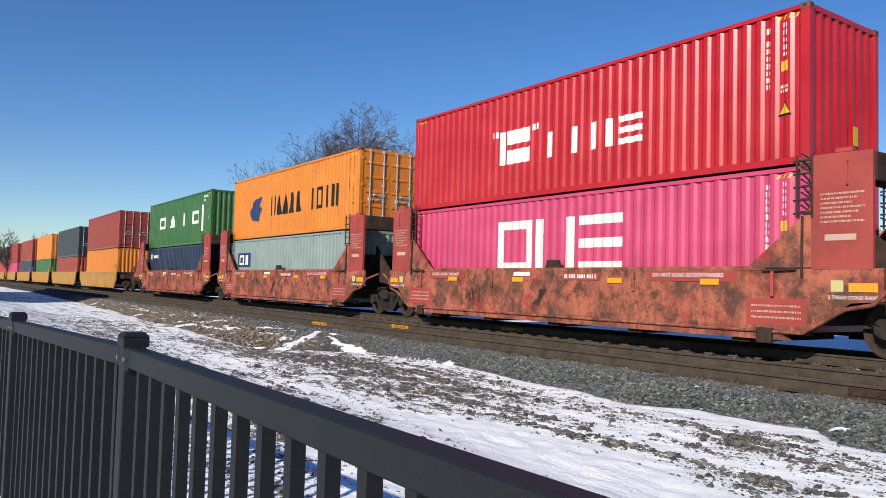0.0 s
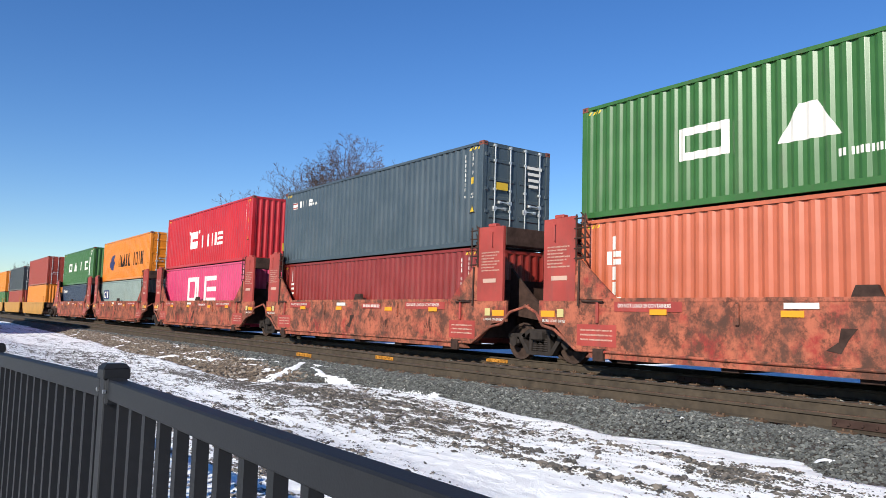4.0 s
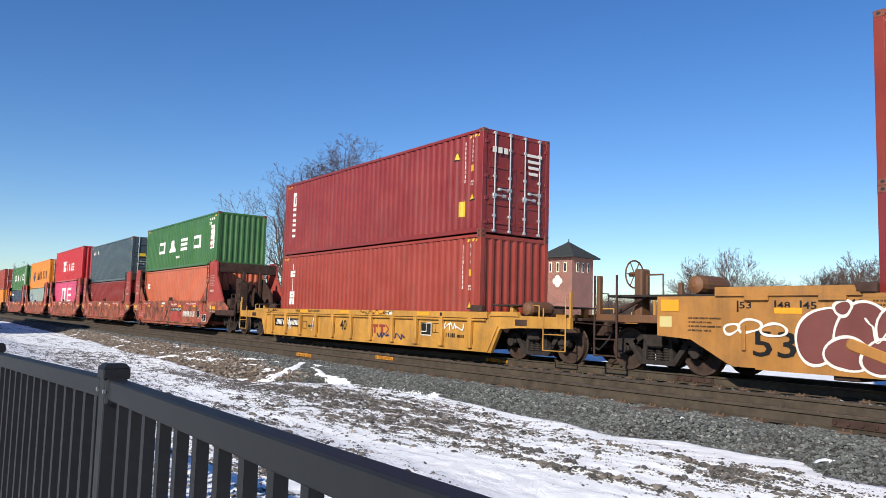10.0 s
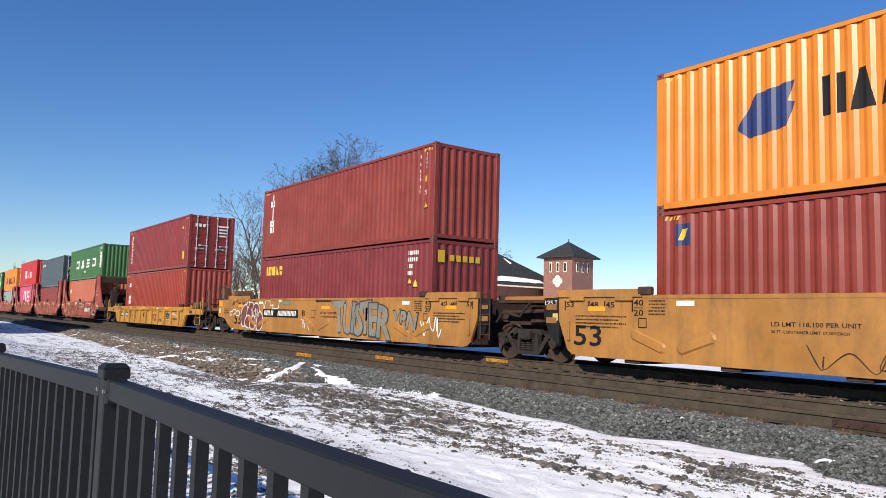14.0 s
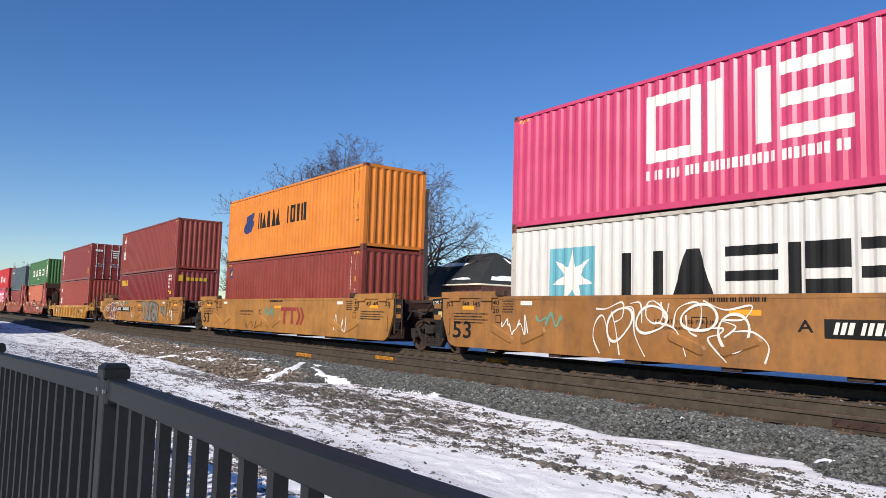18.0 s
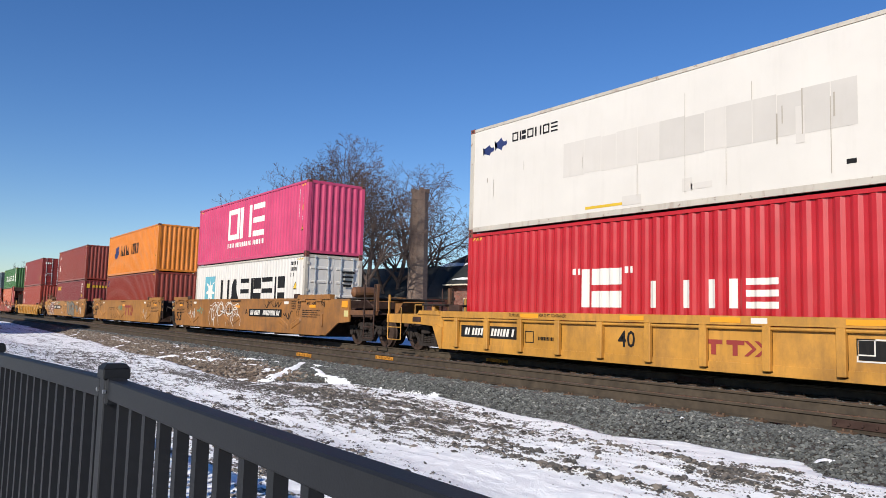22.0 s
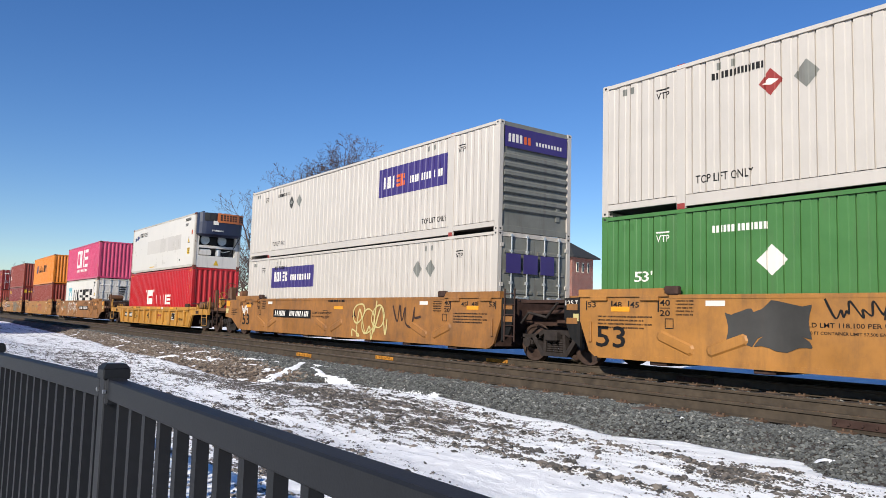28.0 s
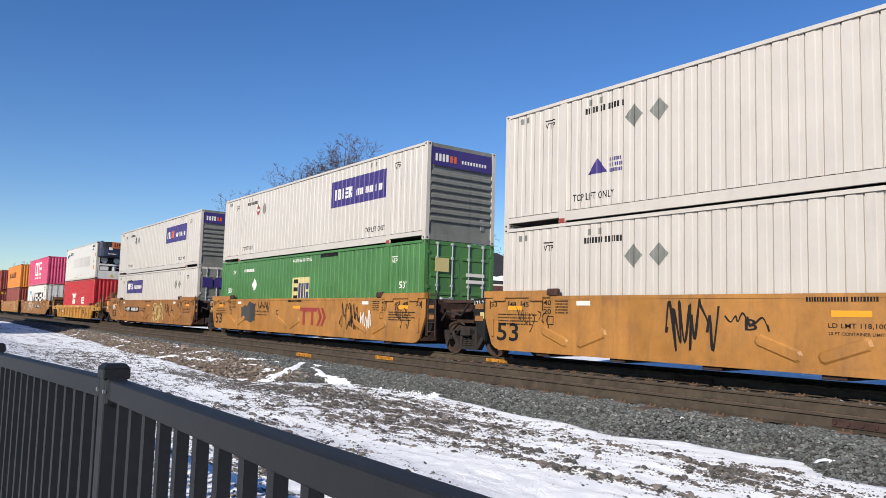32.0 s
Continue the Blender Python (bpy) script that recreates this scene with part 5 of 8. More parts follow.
def far_yellow_unit(x, label):
    car = thing("well_car", label, "rail car", pose(x, TRAIN_Y, 0), "well cars of the train")
    plate_sides(car, "side_plate", [(-7.3, 1.30), (-7.3, 0.8), (-6.6, 0.2), (6.6, 0.2), (7.3, 0.8), (7.3, 1.30)], "yellow", HW, 0.06)
    plate_sides(car, "top_chord", [(-7.3, 1.28), (-7.3, 1.42), (7.3, 1.42), (7.3, 1.28)], "yellow", HW + 0.03, 0.14)
    for e in (-1, 1):
        part("bulkhead", box(B(), min(e * 6.9, e * 7.0), max(e * 6.9, e * 7.0), -HW + 0.07, HW - 0.07, 0.3, 1.4, 0.01), "rustbrown", car)
        part("end_platform", box(B(), min(e * 7.0, e * 8.3), max(e * 7.0, e * 8.3), -1.2, 1.2, 0.9, 1.2, 0.02), "rustbrown", car)
        for s in (-1, 1):
            part("corner_ladder", ladder(B(), e * 7.15, s * (HW + 0.02), 0.7, 2.0, 0.4, 5), "yellow", car)
    truck(car, 8.35)
    for k in range(5):
        xx = -4.8 + 2.4 * k
        part("floor_crossmember", box(B(), xx - 0.18, xx + 0.18, -HW + 0.05, HW - 0.05, 0.14, 0.27, 0.01), "rustbrown", car)
    ROLLING.append((car, x, 0.0))
    return car


# ---- the train, from its far front to its rear ----
Z0 = 0.31       # floor of the lower containers
FAR = [(-151.0, "darkgrey", "brightred", 0), (-134.0, "maroon2", "magenta", 0), (-117.0, "maroon2", "navy", 0), (-100.0, "orange", "green", 1), (-83.0, "darkgrey", "maroon2", 1), (-66.0, "maroon2", "orange", 2)]
for fx, up, low, look_of in FAR:
    far_yellow_unit(fx, "yellow articulated well car with black ladders")
    container(low, fx, Z0, H=LOW if look_of < 2 else HIGH, label="lower %s container in a yellow well car" % {"brightred": "red", "magenta": "pink", "navy": "blue", "green": "green", "maroon2": "brown", "orange": "orange"}[low])
    container(up, fx, Z0 + (LOW if look_of < 2 else HIGH), H=TOP, ends="doors" if look_of else "corr", label="upper %s container stacked on another" % {"darkgrey": "dark grey", "maroon2": "brown", "orange": "orange"}[up])

RED = [red_unit(-44.6, left_end=True), red_unit(-28.8), red_unit(-12.7), red_unit(3.12), red_unit(18.76, right_end=True, label="faded red well car end unit with end platform")]
C = {}
C["u2low"] = container("navy", -44.6, Z0, H=LOW, label="navy blue container low in a red well car")
C["u2up"] = container("green", -44.6, Z0 + LOW, H=TOP, label="green container with white block lettering, stacked on top")
C["grey_low"] = container("palegrey", -28.8, Z0, H=LOW, label="pale grey container low in a red well car")
C["orange_up"] = container("orange", -28.8, Z0 + LOW, H=TOP, ends="doors", label="orange container with blue emblem, doors facing rear")
C["pink_low"] = container("magenta", -12.95, Z0, label="bright pink container with large white block shapes")
C["red_up"] = container("brightred", -12.95, Z0 + HIGH, H=TOP, label="bright red container with white lettering shapes on top")
C["dull_low"] = container("maroon", 2.75, Z0, H=LOW, label="dull red-brown container low in a red well car")
C["bluegrey_up"] = container("navygrey", 2.82, Z0 + LOW, H=TOP, ends="doors", label="blue-grey container with white emblem, doors facing rear")
C["salmon_low"] = container("salmon", 18.72, Z0, label="sun-bleached salmon container low in a red well car")
C["green_last"] = container("green", 18.72, Z0 + HIGH, H=LOW, label="green container with spaced white block shapes on top")

YEL1 = yellow_single(38.7, "yellow ribbed well car with spray-painted tags")
C["brown_low"] = container("maroon2", 38.7, Z0, label="brown-red container low in a yellow well car")
C["maroon_up"] = container("maroon", 38.7, Z0 + HIGH, H=TOP, ends="doors", label="maroon container with doors and bright locking bars, on top")

OCH1 = [ochre_unit(60.87, left_end=True, label="ochre articulated well car with grey graffiti"), ochre_unit(81.0, label="ochre well car middle unit with red monogram"),
        ochre_unit(100.72, right_end=True, label="grimy ochre well car end unit with white scrawl", coat="ochredark")]
C["dark_low"] = container("maroon3", 60.87, Z0, label="dark maroon container with yellow block lettering shapes")
C["brown_up"] = container("maroon4", 60.87, Z0 + HIGH, H=TOP, label="brown-red container stacked on top")
C["brn"] = container("maroon4", 81.0, Z0, label="brown container low in an ochre well car")
C["orange_mid"] = container("orange", 81.0, Z0 + HIGH, H=TOP, label="orange container with blue emblem, corrugated end")
C["white_low"] = container("white", 100.72, Z0, ends="doors", label="stained white container with pale blue square, doors at rear", frame_color="whiterust", casting="castmaroon")
C["pink_up"] = container("magenta", 100.72, Z0 + HIGH, H=TOP, label="bright pink container with large white block shapes on top")

YEL2 = yellow_single(122.9, "yellow ribbed well car with hand brake wheel", True)
C["red_low"] = container("brightred", 122.9, Z0, label="red container with white lettering shapes in yellow well car")
C["cold_up"] = container("reefer", 122.9, Z0 + HIGH, H=TOP, style="reefer", ends="reefer", frame_color="whiterust", label="cream refrigerated container with blue generator set on its end")

OCH2 = [ochre_unit(145.03, left_end=True, label="grimy ochre articulated well car with faded tags", coat="ochredark"), ochre_unit(164.88, label="ochre well car middle unit with red monogram"),
        ochre_unit(184.74, right_end=True, label="ochre well car end unit with black scrawl")]
for key, px, zz, col, end, lab in (("fa1", 145.03, Z0, "offwhite", "doors", "off-white 53-foot container with purple panel and doors"),
                                   ("fa2", 145.03, Z0 + HIGH, "offwhite", "slats", "off-white 53-foot container with purple panels on top"),
                                   ("leafgreen", 164.88, Z0, "leafgreen", "doors", "green 53-foot container with cream panel and doors"),
                                   ("fc2", 164.88, Z0 + HIGH, "offwhite", "slats", "off-white 53-foot container with scuffed placards on top"),
                                   ("fb1", 184.74, Z0, "offwhite", "doors", "plain off-white 53-foot container low in a well car"),
                                   ("fb2", 184.74, Z0 + HIGH, "offwhite", "slats", "off-white 53-foot container with grey placards on top")):
    C[key] = container(col, px, zz, L=16.40, W=2.60, H=HIGH if zz == Z0 else 2.88, ends=end, style="domestic", label=lab, frame_color=col, casting=col)


# ---- markings ----
def face_profile(c):
    """Break points and depth of the near wall of a container, along x."""
    L, W, H, style = SIDE[c.name]
    pts = wall_profile(style, L - 0.30)
    return [(-(L - 0.30) / 2 + x, d) for x, d in pts], -W / 2 + 0.018


def lay(c, bm, material, name="marking", label=""):
    """Lay a flat shape (drawn in x, z) on the near side of a container, following its corrugation."""
    pts, y0 = face_profile(c)
    xs = [v.co.x for v in bm.verts]
    lo, hi = min(xs), max(xs)
    for x, _ in pts:
        if lo < x < hi:
            bmesh.ops.bisect_plane(bm, geom=bm.verts[:] + bm.edges[:] + bm.faces[:], plane_co=(x, 0, 0), plane_no=(1, 0, 0))
    px, pd = [p[0] for p in pts], [p[1] for p in pts]
    for v in bm.verts:
        v.co.y = y0 + float(np.interp(v.co.x, px, pd)) - 0.004
    bmesh.ops.recalc_face_normals(bm, faces=bm.faces[:])
    return bars(part(name, bm, material, c, label))


def bars(ob):
    """Rows of tiny bars, too small to tell apart."""
    if ob.name.split(".")[0] in ("number_stencil", "small_stencil", "stencil_line", "script_line"):
        tagged(ob, kind="stuff")
    return ob


def flat(car, bm, material, name="marking", y=-HW - 0.006, label=""):
    for v in bm.verts:
        v.co.y = y
    return bars(part(name, bm, material, car, label))


def poly(bm, pts):
    return bm.faces.new([bm.verts.new((x, 0, z)) for x, z in pts])


def rect(bm, x0, x1, z0, z1):
    poly(bm, [(x0, z0), (x1, z0), (x1, z1), (x0, z1)])
    return bm


def ring(bm, x0, x1, z0, z1, t):
    rect(bm, x0, x0 + t, z0, z1)
    rect(bm, x1 - t, x1, z0, z1)
    rect(bm, x0 + t, x1 - t, z0, z0 + t)
    rect(bm, x0 + t, x1 - t, z1 - t, z1)
    return bm


def disc(bm, x, z, r, n=16):
    poly(bm, [(x + r * math.cos(k * math.tau / n), z + r * math.sin(k * math.tau / n)) for k in range(n)])
    return bm


def emblem(bm, kind, x0, x1, z0, z1, t):
    """A plain shape of the weight of one character: o frame, n uprights, e bars, a wedge, k post and wedge, i post, s short bars."""
    w, h = x1 - x0, z1 - z0
    if kind == "o":
        ring(bm, x0, x1, z0, z1, t)
    elif kind == "n":
        rect(bm, x0, x0 + t * 1.3, z0, z1)
        rect(bm, x1 - t * 1.3, x1, z0, z1)
    elif kind == "e":
        for k in range(3):
            rect(bm, x0, x1, z0 + k * (h - t) / 2, z0 + k * (h - t) / 2 + t)
    elif kind == "a":
        poly(bm, [(x0, z0), (x1, z0), (x0 + w * 0.64, z1), (x0 + w * 0.36, z1)])
    elif kind == "k":
        rect(bm, x0, x0 + t * 1.2, z0, z1)
        poly(bm, [(x0 + t * 1.6, z0), (x1, z0), (x1, z0 + h * 0.42), (x0 + t * 1.6, z0 + h * 0.42)])
        poly(bm, [(x0 + t * 1.6, z0 + h * 0.58), (x1, z0 + h * 0.58), (x1, z1), (x0 + t * 1.6, z1)])
    else:
        rect(bm, x0 + (w - t * 1.3) / 2, x0 + (w + t * 1.3) / 2, z0, z1)
    return bm


def emblems(c, kinds, x0, x1, z0, z1, material, t=0.2, gap=0.18, name="emblem", label="", lift=0.0):
    """A row of such shapes across a wall; t is the stroke as a share of the height."""
    n = len(kinds)
    w = (x1 - x0) / (n + gap * (n - 1))
    made = []
    for i, k in enumerate(kinds):
        if k != " ":
            a = x0 + i * w * (1 + gap)
            made.append(lay(c, emblem(B(), k, a, a + w, z0, z1, t * (z1 - z0)), material, name, label))
            made[-1].location.y = -lift
    return made


def column(c, x, z0, z1, w, kinds, material, t=0.16):
    """Shapes set one under another."""
    n = len(kinds)
    h = (z1 - z0) / n
    for i, k in enumerate(kinds):
        lay(c, emblem(B(), k, x - w / 2, x + w / 2, z1 - (i + 1) * h + 0.12 * h, z1 - i * h, t), material, "emblem")


def bar_row(bm, x0, x1, z, h, seed=1, lean=0.0):
    """Unreadable small writing: bars of its size."""
    rng = random.Random(seed)
    x = x0
    while x < x1 - h * 0.3:
        w = h * rng.uniform(0.32, 0.5)
        xe = min(x + w, x1)
        poly(bm, [(x, z), (xe, z), (xe + lean * h, z + h), (x + lean * h, z + h)])
        x += w + h * (0.2 if rng.random() > 0.2 else 0.6)
    return bm


def bar_column(bm, x, z0, z1, w, seed=1):
    rng = random.Random(seed)
    z = z1
    while z > z0 + w * 0.5:
        h = w * rng.uniform(1.0, 1.3)
        k = w * rng.uniform(0.25, 0.5)
        rect(bm, x - w / 2, x - w / 2 + k, max(z - h, z0), z)
        rect(bm, x + w / 2 - w * 0.25, x + w / 2, max(z - h, z0), z - h * rng.uniform(0, 0.4))
        z -= h + w * (0.4 if rng.random() > 0.15 else 1.4)
    return bm


def text_bmesh(s, x0, x1, z0, z1, fat=0.012):
    """Readable writing in the built-in font, fitted to a box."""
    cu = bpy.data.curves.new("writing", "FONT")
    cu.body = s
    cu.resolution_u = 2
    cu.offset = fat
    ob = bpy.data.objects.new("writing", cu)
    bm = B()
    bm.from_mesh(ob.to_mesh())
    ob.to_mesh_clear()
    bpy.data.objects.remove(ob)
    xs, ys = [v.co.x for v in bm.verts], [v.co.y for v in bm.verts]
    ax, bx, ay, by = min(xs), max(xs), min(ys), max(ys)
    for v in bm.verts:
        v.co = Vector((x0 + (v.co.x - ax) / (bx - ax) * (x1 - x0), 0, z0 + (v.co.y - ay) / (by - ay) * (z1 - z0)))
    return bm


def write(car, s, x0, x1, z0, z1, material="kmark", y=-HW - 0.006):
    return flat(car, text_bmesh(s, x0, x1, z0, z1), material, "writing", y)


def write_on(c, s, x0, x1, z0, z1, material="kmark"):
    return lay(c, text_bmesh(s, x0, x1, z0, z1), material, "writing")


def scrawl(car, x0, x1, z0, z1, material, seed, w=0.03, loops=9, y=-HW - 0.008):
    """A sprayed line written across the plate in quick up and down strokes."""
    rng = random.Random(seed)
    n = loops * 2 + 1
    way = []
    for i in range(n):
        k = (i + 0.5) / n
        back = rng.uniform(-1.3, 1.0) * (x1 - x0) / n
        high = (i % 2 == 0) != (rng.random() < 0.12)
        z = z1 - rng.random() ** 2 * 0.55 * (z1 - z0) if high else z0 + rng.random() ** 2 * 0.5 * (z1 - z0)
        way.append(Vector((x0 + (x1 - x0) * k + back, 0, z)))
    pts = []
    for i in range(n - 1):
        p0, p1, p2, p3 = way[max(i - 1, 0)], way[i], way[i + 1], way[min(i + 2, n - 1)]
        for j in range(7):
            u = j / 7
            pts.append(0.5 * ((2 * p1) + (p2 - p0) * u + (2 * p0 - 5 * p1 + 4 * p2 - p3) * u * u + (3 * p1 - p0 - 3 * p2 + p3) * u ** 3))
    bm = B()
    prev = None
    m = len(pts)
    for i in range(m):
        d = (pts[min(i + 1, m - 1)] - pts[max(i - 1, 0)]).normalized()
        s = Vector((-d.z, 0, d.x)) * w / 2 * (0.95 + 0.25 * math.sin(i * 0.5))
        off = Vector((0, y - 0.005 * i / m, 0))
        cur = (bm.verts.new(pts[i] + s + off), bm.verts.new(pts[i] - s + off))
        if prev:
            bm.faces.new((prev[0], prev[1], cur[1], cur[0]))
        prev = cur
    return part("spray_tag", bm, material, car)


def sprayed_strokes(car, x0, x1, z0, z1, material, w, strokes, y=-HW - 0.010):
    """Free sprayed curves through a few points each, in units of the box that they fill."""
    for n, way in enumerate(strokes):
        way = [Vector((x0 + (x1 - x0) * u, 0, z0 + (z1 - z0) * v)) for u, v in way]
        m = len(way)
        pts = []
        for i in range(m - 1):
            p0, p1, p2, p3 = way[max(i - 1, 0)], way[i], way[i + 1], way[min(i + 2, m - 1)]
            for j in range(8):
                k = j / 8
                pts.append(0.5 * ((2 * p1) + (p2 - p0) * k + (2 * p0 - 5 * p1 + 4 * p2 - p3) * k * k + (3 * p1 - p0 - 3 * p2 + p3) * k ** 3))
        pts.append(way[-1])
        bm = B()
        prev = None
        for i, p in enumerate(pts):
            d = (pts[min(i + 1, len(pts) - 1)] - pts[max(i - 1, 0)]).normalized()
            side = Vector((-d.z, 0, d.x)) * w / 2 * (0.85 + 0.3 * math.sin(i * 0.4 + n))
            off = Vector((0, y - 0.0004 * n, 0))
            cur = (bm.verts.new(p + side + off), bm.verts.new(p - side + off))
            if prev:
                bm.faces.new((prev[0], prev[1], cur[1], cur[0]))
            prev = cur
        part("spray_stroke", bm, material, car)


def blob(bm, x0, x1, z0, z1, seed, n=26, rough=0.16):
    """A swollen sprayed shape with an uneven outline."""
    rng = random.Random(seed)
    cx, cz, rx, rz = (x0 + x1) / 2, (z0 + z1) / 2, (x1 - x0) / 2, (z1 - z0) / 2
    ph = rng.uniform(0, 6)
    poly(bm, [(cx + rx * (1 - rough / 2 + rough / 2 * math.sin(3 * a + ph)) * math.copysign(abs(math.cos(a)) ** 0.6, math.cos(a)),
               cz + rz * (1 - rough / 2 + rough / 2 * math.sin(5 * a + ph)) * math.copysign(abs(math.sin(a)) ** 0.6, math.sin(a))) for a in (k * math.tau / n for k in range(n))])
    return bm


def sprayed_letters(car, cells, z0, z1, fill, line, y=-HW - 0.010, edge=0.05):
    """Fat sprayed letters, one by one, each with a heavy outline: (letter, x0, x1, drop, lean)."""
    for i, (ch, x0, x1, drop, lean) in enumerate(cells):
        for grow, coat, dy in ((edge, line, 0.0), (0.0, fill, 0.0012)):
            bm = text_bmesh(ch, x0 - grow, x1 + grow, z0 + drop - grow, z1 + drop + grow, 0.03)
            for v in bm.verts:
                v.co.x += lean * (v.co.z - z0) + 0.03 * math.sin(5 * v.co.z + i)
                v.co.z += 0.04 * math.sin(4 * v.co.x)
            flat(car, bm, coat, "spray_outline" if grow else "spray_fill", y - dy - 0.003 * i)


def puffs(car, shapes, fill, line, w=0.045, y=-HW - 0.010):
    """Round sprayed bulges, each with a soft line about it: (x, z, rx, rz, lean)."""
    for i, (cx, cz, rx, rz, lean) in enumerate(shapes):
        n = 30
        ring_in, ring_out = [], []
        for k in range(n):
            a = k * math.tau / n
            r = 1 + 0.07 * math.sin(2 * a + i) + 0.05 * math.sin(3 * a + 2 * i)
            for out, g in ((ring_in, -w / 2), (ring_out, w / 2 * (1 + 0.4 * math.sin(3 * a + i)))):
                u, v = (rx * r + g) * math.cos(a), (rz * r + g) * math.sin(a)
                out.append((cx + u + lean * v, cz + v))
        if fill:
            flat(car, B_poly(ring_in), fill, "spray_fill", y - 0.0022 * i)
        bm = B()
        vi = [bm.verts.new((x, 0, z)) for x, z in ring_in]
        vo = [bm.verts.new((x, 0, z)) for x, z in ring_out]
        for k in range(n):
            bm.faces.new((vi[k], vo[k], vo[(k + 1) % n], vi[(k + 1) % n]))
        flat(car, bm, line, "spray_outline", y - 0.0022 * i - 0.001)


def hatch(c, x0, x1, z, mat="ymark"):
    bm = B()
    n = 4
    w = (x1 - x0) / n
    for i in range(n):
        poly(bm, [(x0 + i * w, z), (x0 + i * w + w * 0.5, z), (x0 + i * w + w * 0.9, z + 0.07), (x0 + i * w + w * 0.4, z + 0.07)])
    return lay(c, bm, mat, "height_stripe")


def triangle(c, x, z, s=0.24):
    lay(c, B_poly([(x - s, z - 0.04), (x + s, z - 0.04), (x, z + 1.8 * s)]), "kmark", "triangle_border")
    o = B_poly([(x - s * 0.8, z), (x + s * 0.8, z), (x, z + 1.5 * s)])
    t = lay(c, o, "ymark", "warning_triangle", "yellow warning triangle")
    t.location.y = -0.002
    return t


def B_poly(pts):
    bm = B()
    poly(bm, pts)
    return bm


def usual_marks(c, ink="wmark", tri=True, seed=1, vertical=True, size=0.085):
    """The numbers and warnings that each container carries at the rear of its side, all as plain bars."""
    L, W, H, style = SIDE[c.name]
    e = L / 2
    if vertical:
        lay(c, bar_column(B(), e - 0.78, H * 0.48, H - 0.28, size, seed), ink, "number_stencil")
        lay(c, bar_column(B(), e - 0.46, H - 0.85, H - 0.25, size, seed + 1), ink, "number_stencil")
    else:
        lay(c, bar_row(B(), e - 1.35, e - 0.55, H - 0.36, 0.12, seed), ink, "number_stencil")
        lay(c, bar_row(B(), e - 1.35, e - 0.95, H - 0.56, 0.12, seed + 1), ink, "number_stencil")
    lay(c, rect(B(), e - 0.54, e - 0.40, H - 1.12, H - 0.94), "ymark", "yellow_label", "small yellow label")
    lay(c, bar_row(bar_row(B(), e - 0.55, e - 0.38, H - 1.42, 0.05, 3), e - 0.55, e - 0.38, H - 1.50, 0.05, 4), ink, "small_stencil")
    if tri:
        triangle(c, e - 0.46, 0.70 + (0.25 if H > 2.8 else 0.0), 0.13)
    hatch(c, e - 0.62, e - 0.18, H - 0.20)
    hatch(c, -e + 0.18, -e + 0.55, H - 0.20)


# containers of the red car
usual_marks(C["red_up"], seed=2)
usual_marks(C["pink_low"], seed=3)
usual_marks(C["bluegrey_up"], seed=4)
usual_marks(C["dull_low"], seed=5)
usual_marks(C["salmon_low"], seed=6)
usual_marks(C["green_last"], seed=7, vertical=False, tri=False)
usual_marks(C["orange_up"], "kmark", seed=8)
usual_marks(C["u2up"], seed=9, vertical=False, tri=False)
emblems(C["red_up"], "k", -2.15, -0.95, 0.93, 1.80, "wmark", 0.22, label="large white mark")
lay(C["red_up"], rect(rect(rect(rect(B(), -2.45, -2.36, 1.68, 1.84), -2.30, -2.21, 1.68, 1.84), -0.88, -0.79, 1.68, 1.84), -0.73, -0.64, 1.68, 1.84), "wmark", "emblem")
emblems(C["red_up"], "iine", -0.55, 2.55, 0.93, 1.55, "wmark", 0.22, 0.3, label="row of white marks")
emblems(C["pink_low"], "one", -2.12, 2.07, 1.10, 2.36, "wmark", 0.17, 0.13, label="three huge white block shapes")
lay(C["orange_up"], B_poly([(-4.1, 1.25), (-3.6, 1.75), (-2.75, 1.85), (-2.95, 1.4), (-2.75, 1.35), (-3.0, 0.75), (-3.9, 0.85)]), "bluemark", "emblem", "blue emblem")
emblems(C["orange_up"], "naaaa ioin", -1.7, 4.6, 0.92, 1.75, "kmark", 0.16, 0.2)
emblems(C["u2up"], "oaso", -3.7, 4.1, 1.15, 1.85, "wmark", 0.24, 0.9)
lay(C["u2up"], rect(B(), 4.5, 4.8, 0.7, 2.1), "wmark", "panel")
lay(C["u2low"], bar_row(rect(B(), -5.6, -5.2, 1.9, 2.2), -5.0, -3.6, 1.95, 0.18, 4), "wmark", "emblem")
lay(C["grey_low"], rect(B(), -5.4, -3.9, 1.3, 1.95), "bluemark", "emblem", "small blue square emblem")
lay(C["grey_low"], ring(rect(B(), -4.5, -4.2, 1.4, 1.85), -5.2, -4.7, 1.4, 1.85, 0.1), "wmark", "emblem").location.y = -0.003
emblems(C["green_last"], "oaeo", -3.62, 3.66, 0.95, 1.60, "wmark", 0.24, 0.85, label="four spaced white block shapes")
lay(C["green_last"], bar_row(B(), -0.52, 0.43, 0.57, 0.13, 12), "wmark", "small_stencil")
pan = lay(C["green_last"], rect(B(), 5.12, 5.62, 0.80, 1.95), "wmark", "panel", "white panel with red script bars")
for k in range(4):
    lay(C["green_last"], bar_row(B(), 5.2, 5.55, 0.88 + 0.28 * k, 0.10, k), "redmark", "script_line").location.y = -0.003
column(C["salmon_low"], -5.25, 0.55, 2.50, 0.36, "ikiion", "wmark", 0.09)
lay(C["bluegrey_up"], rect(rect(rect(B(), -5.55, -5.1, 2.28, 2.36), -5.55, -5.1, 2.12, 2.2), -5.55, -5.1, 2.2, 2.28), "wmark", "emblem")
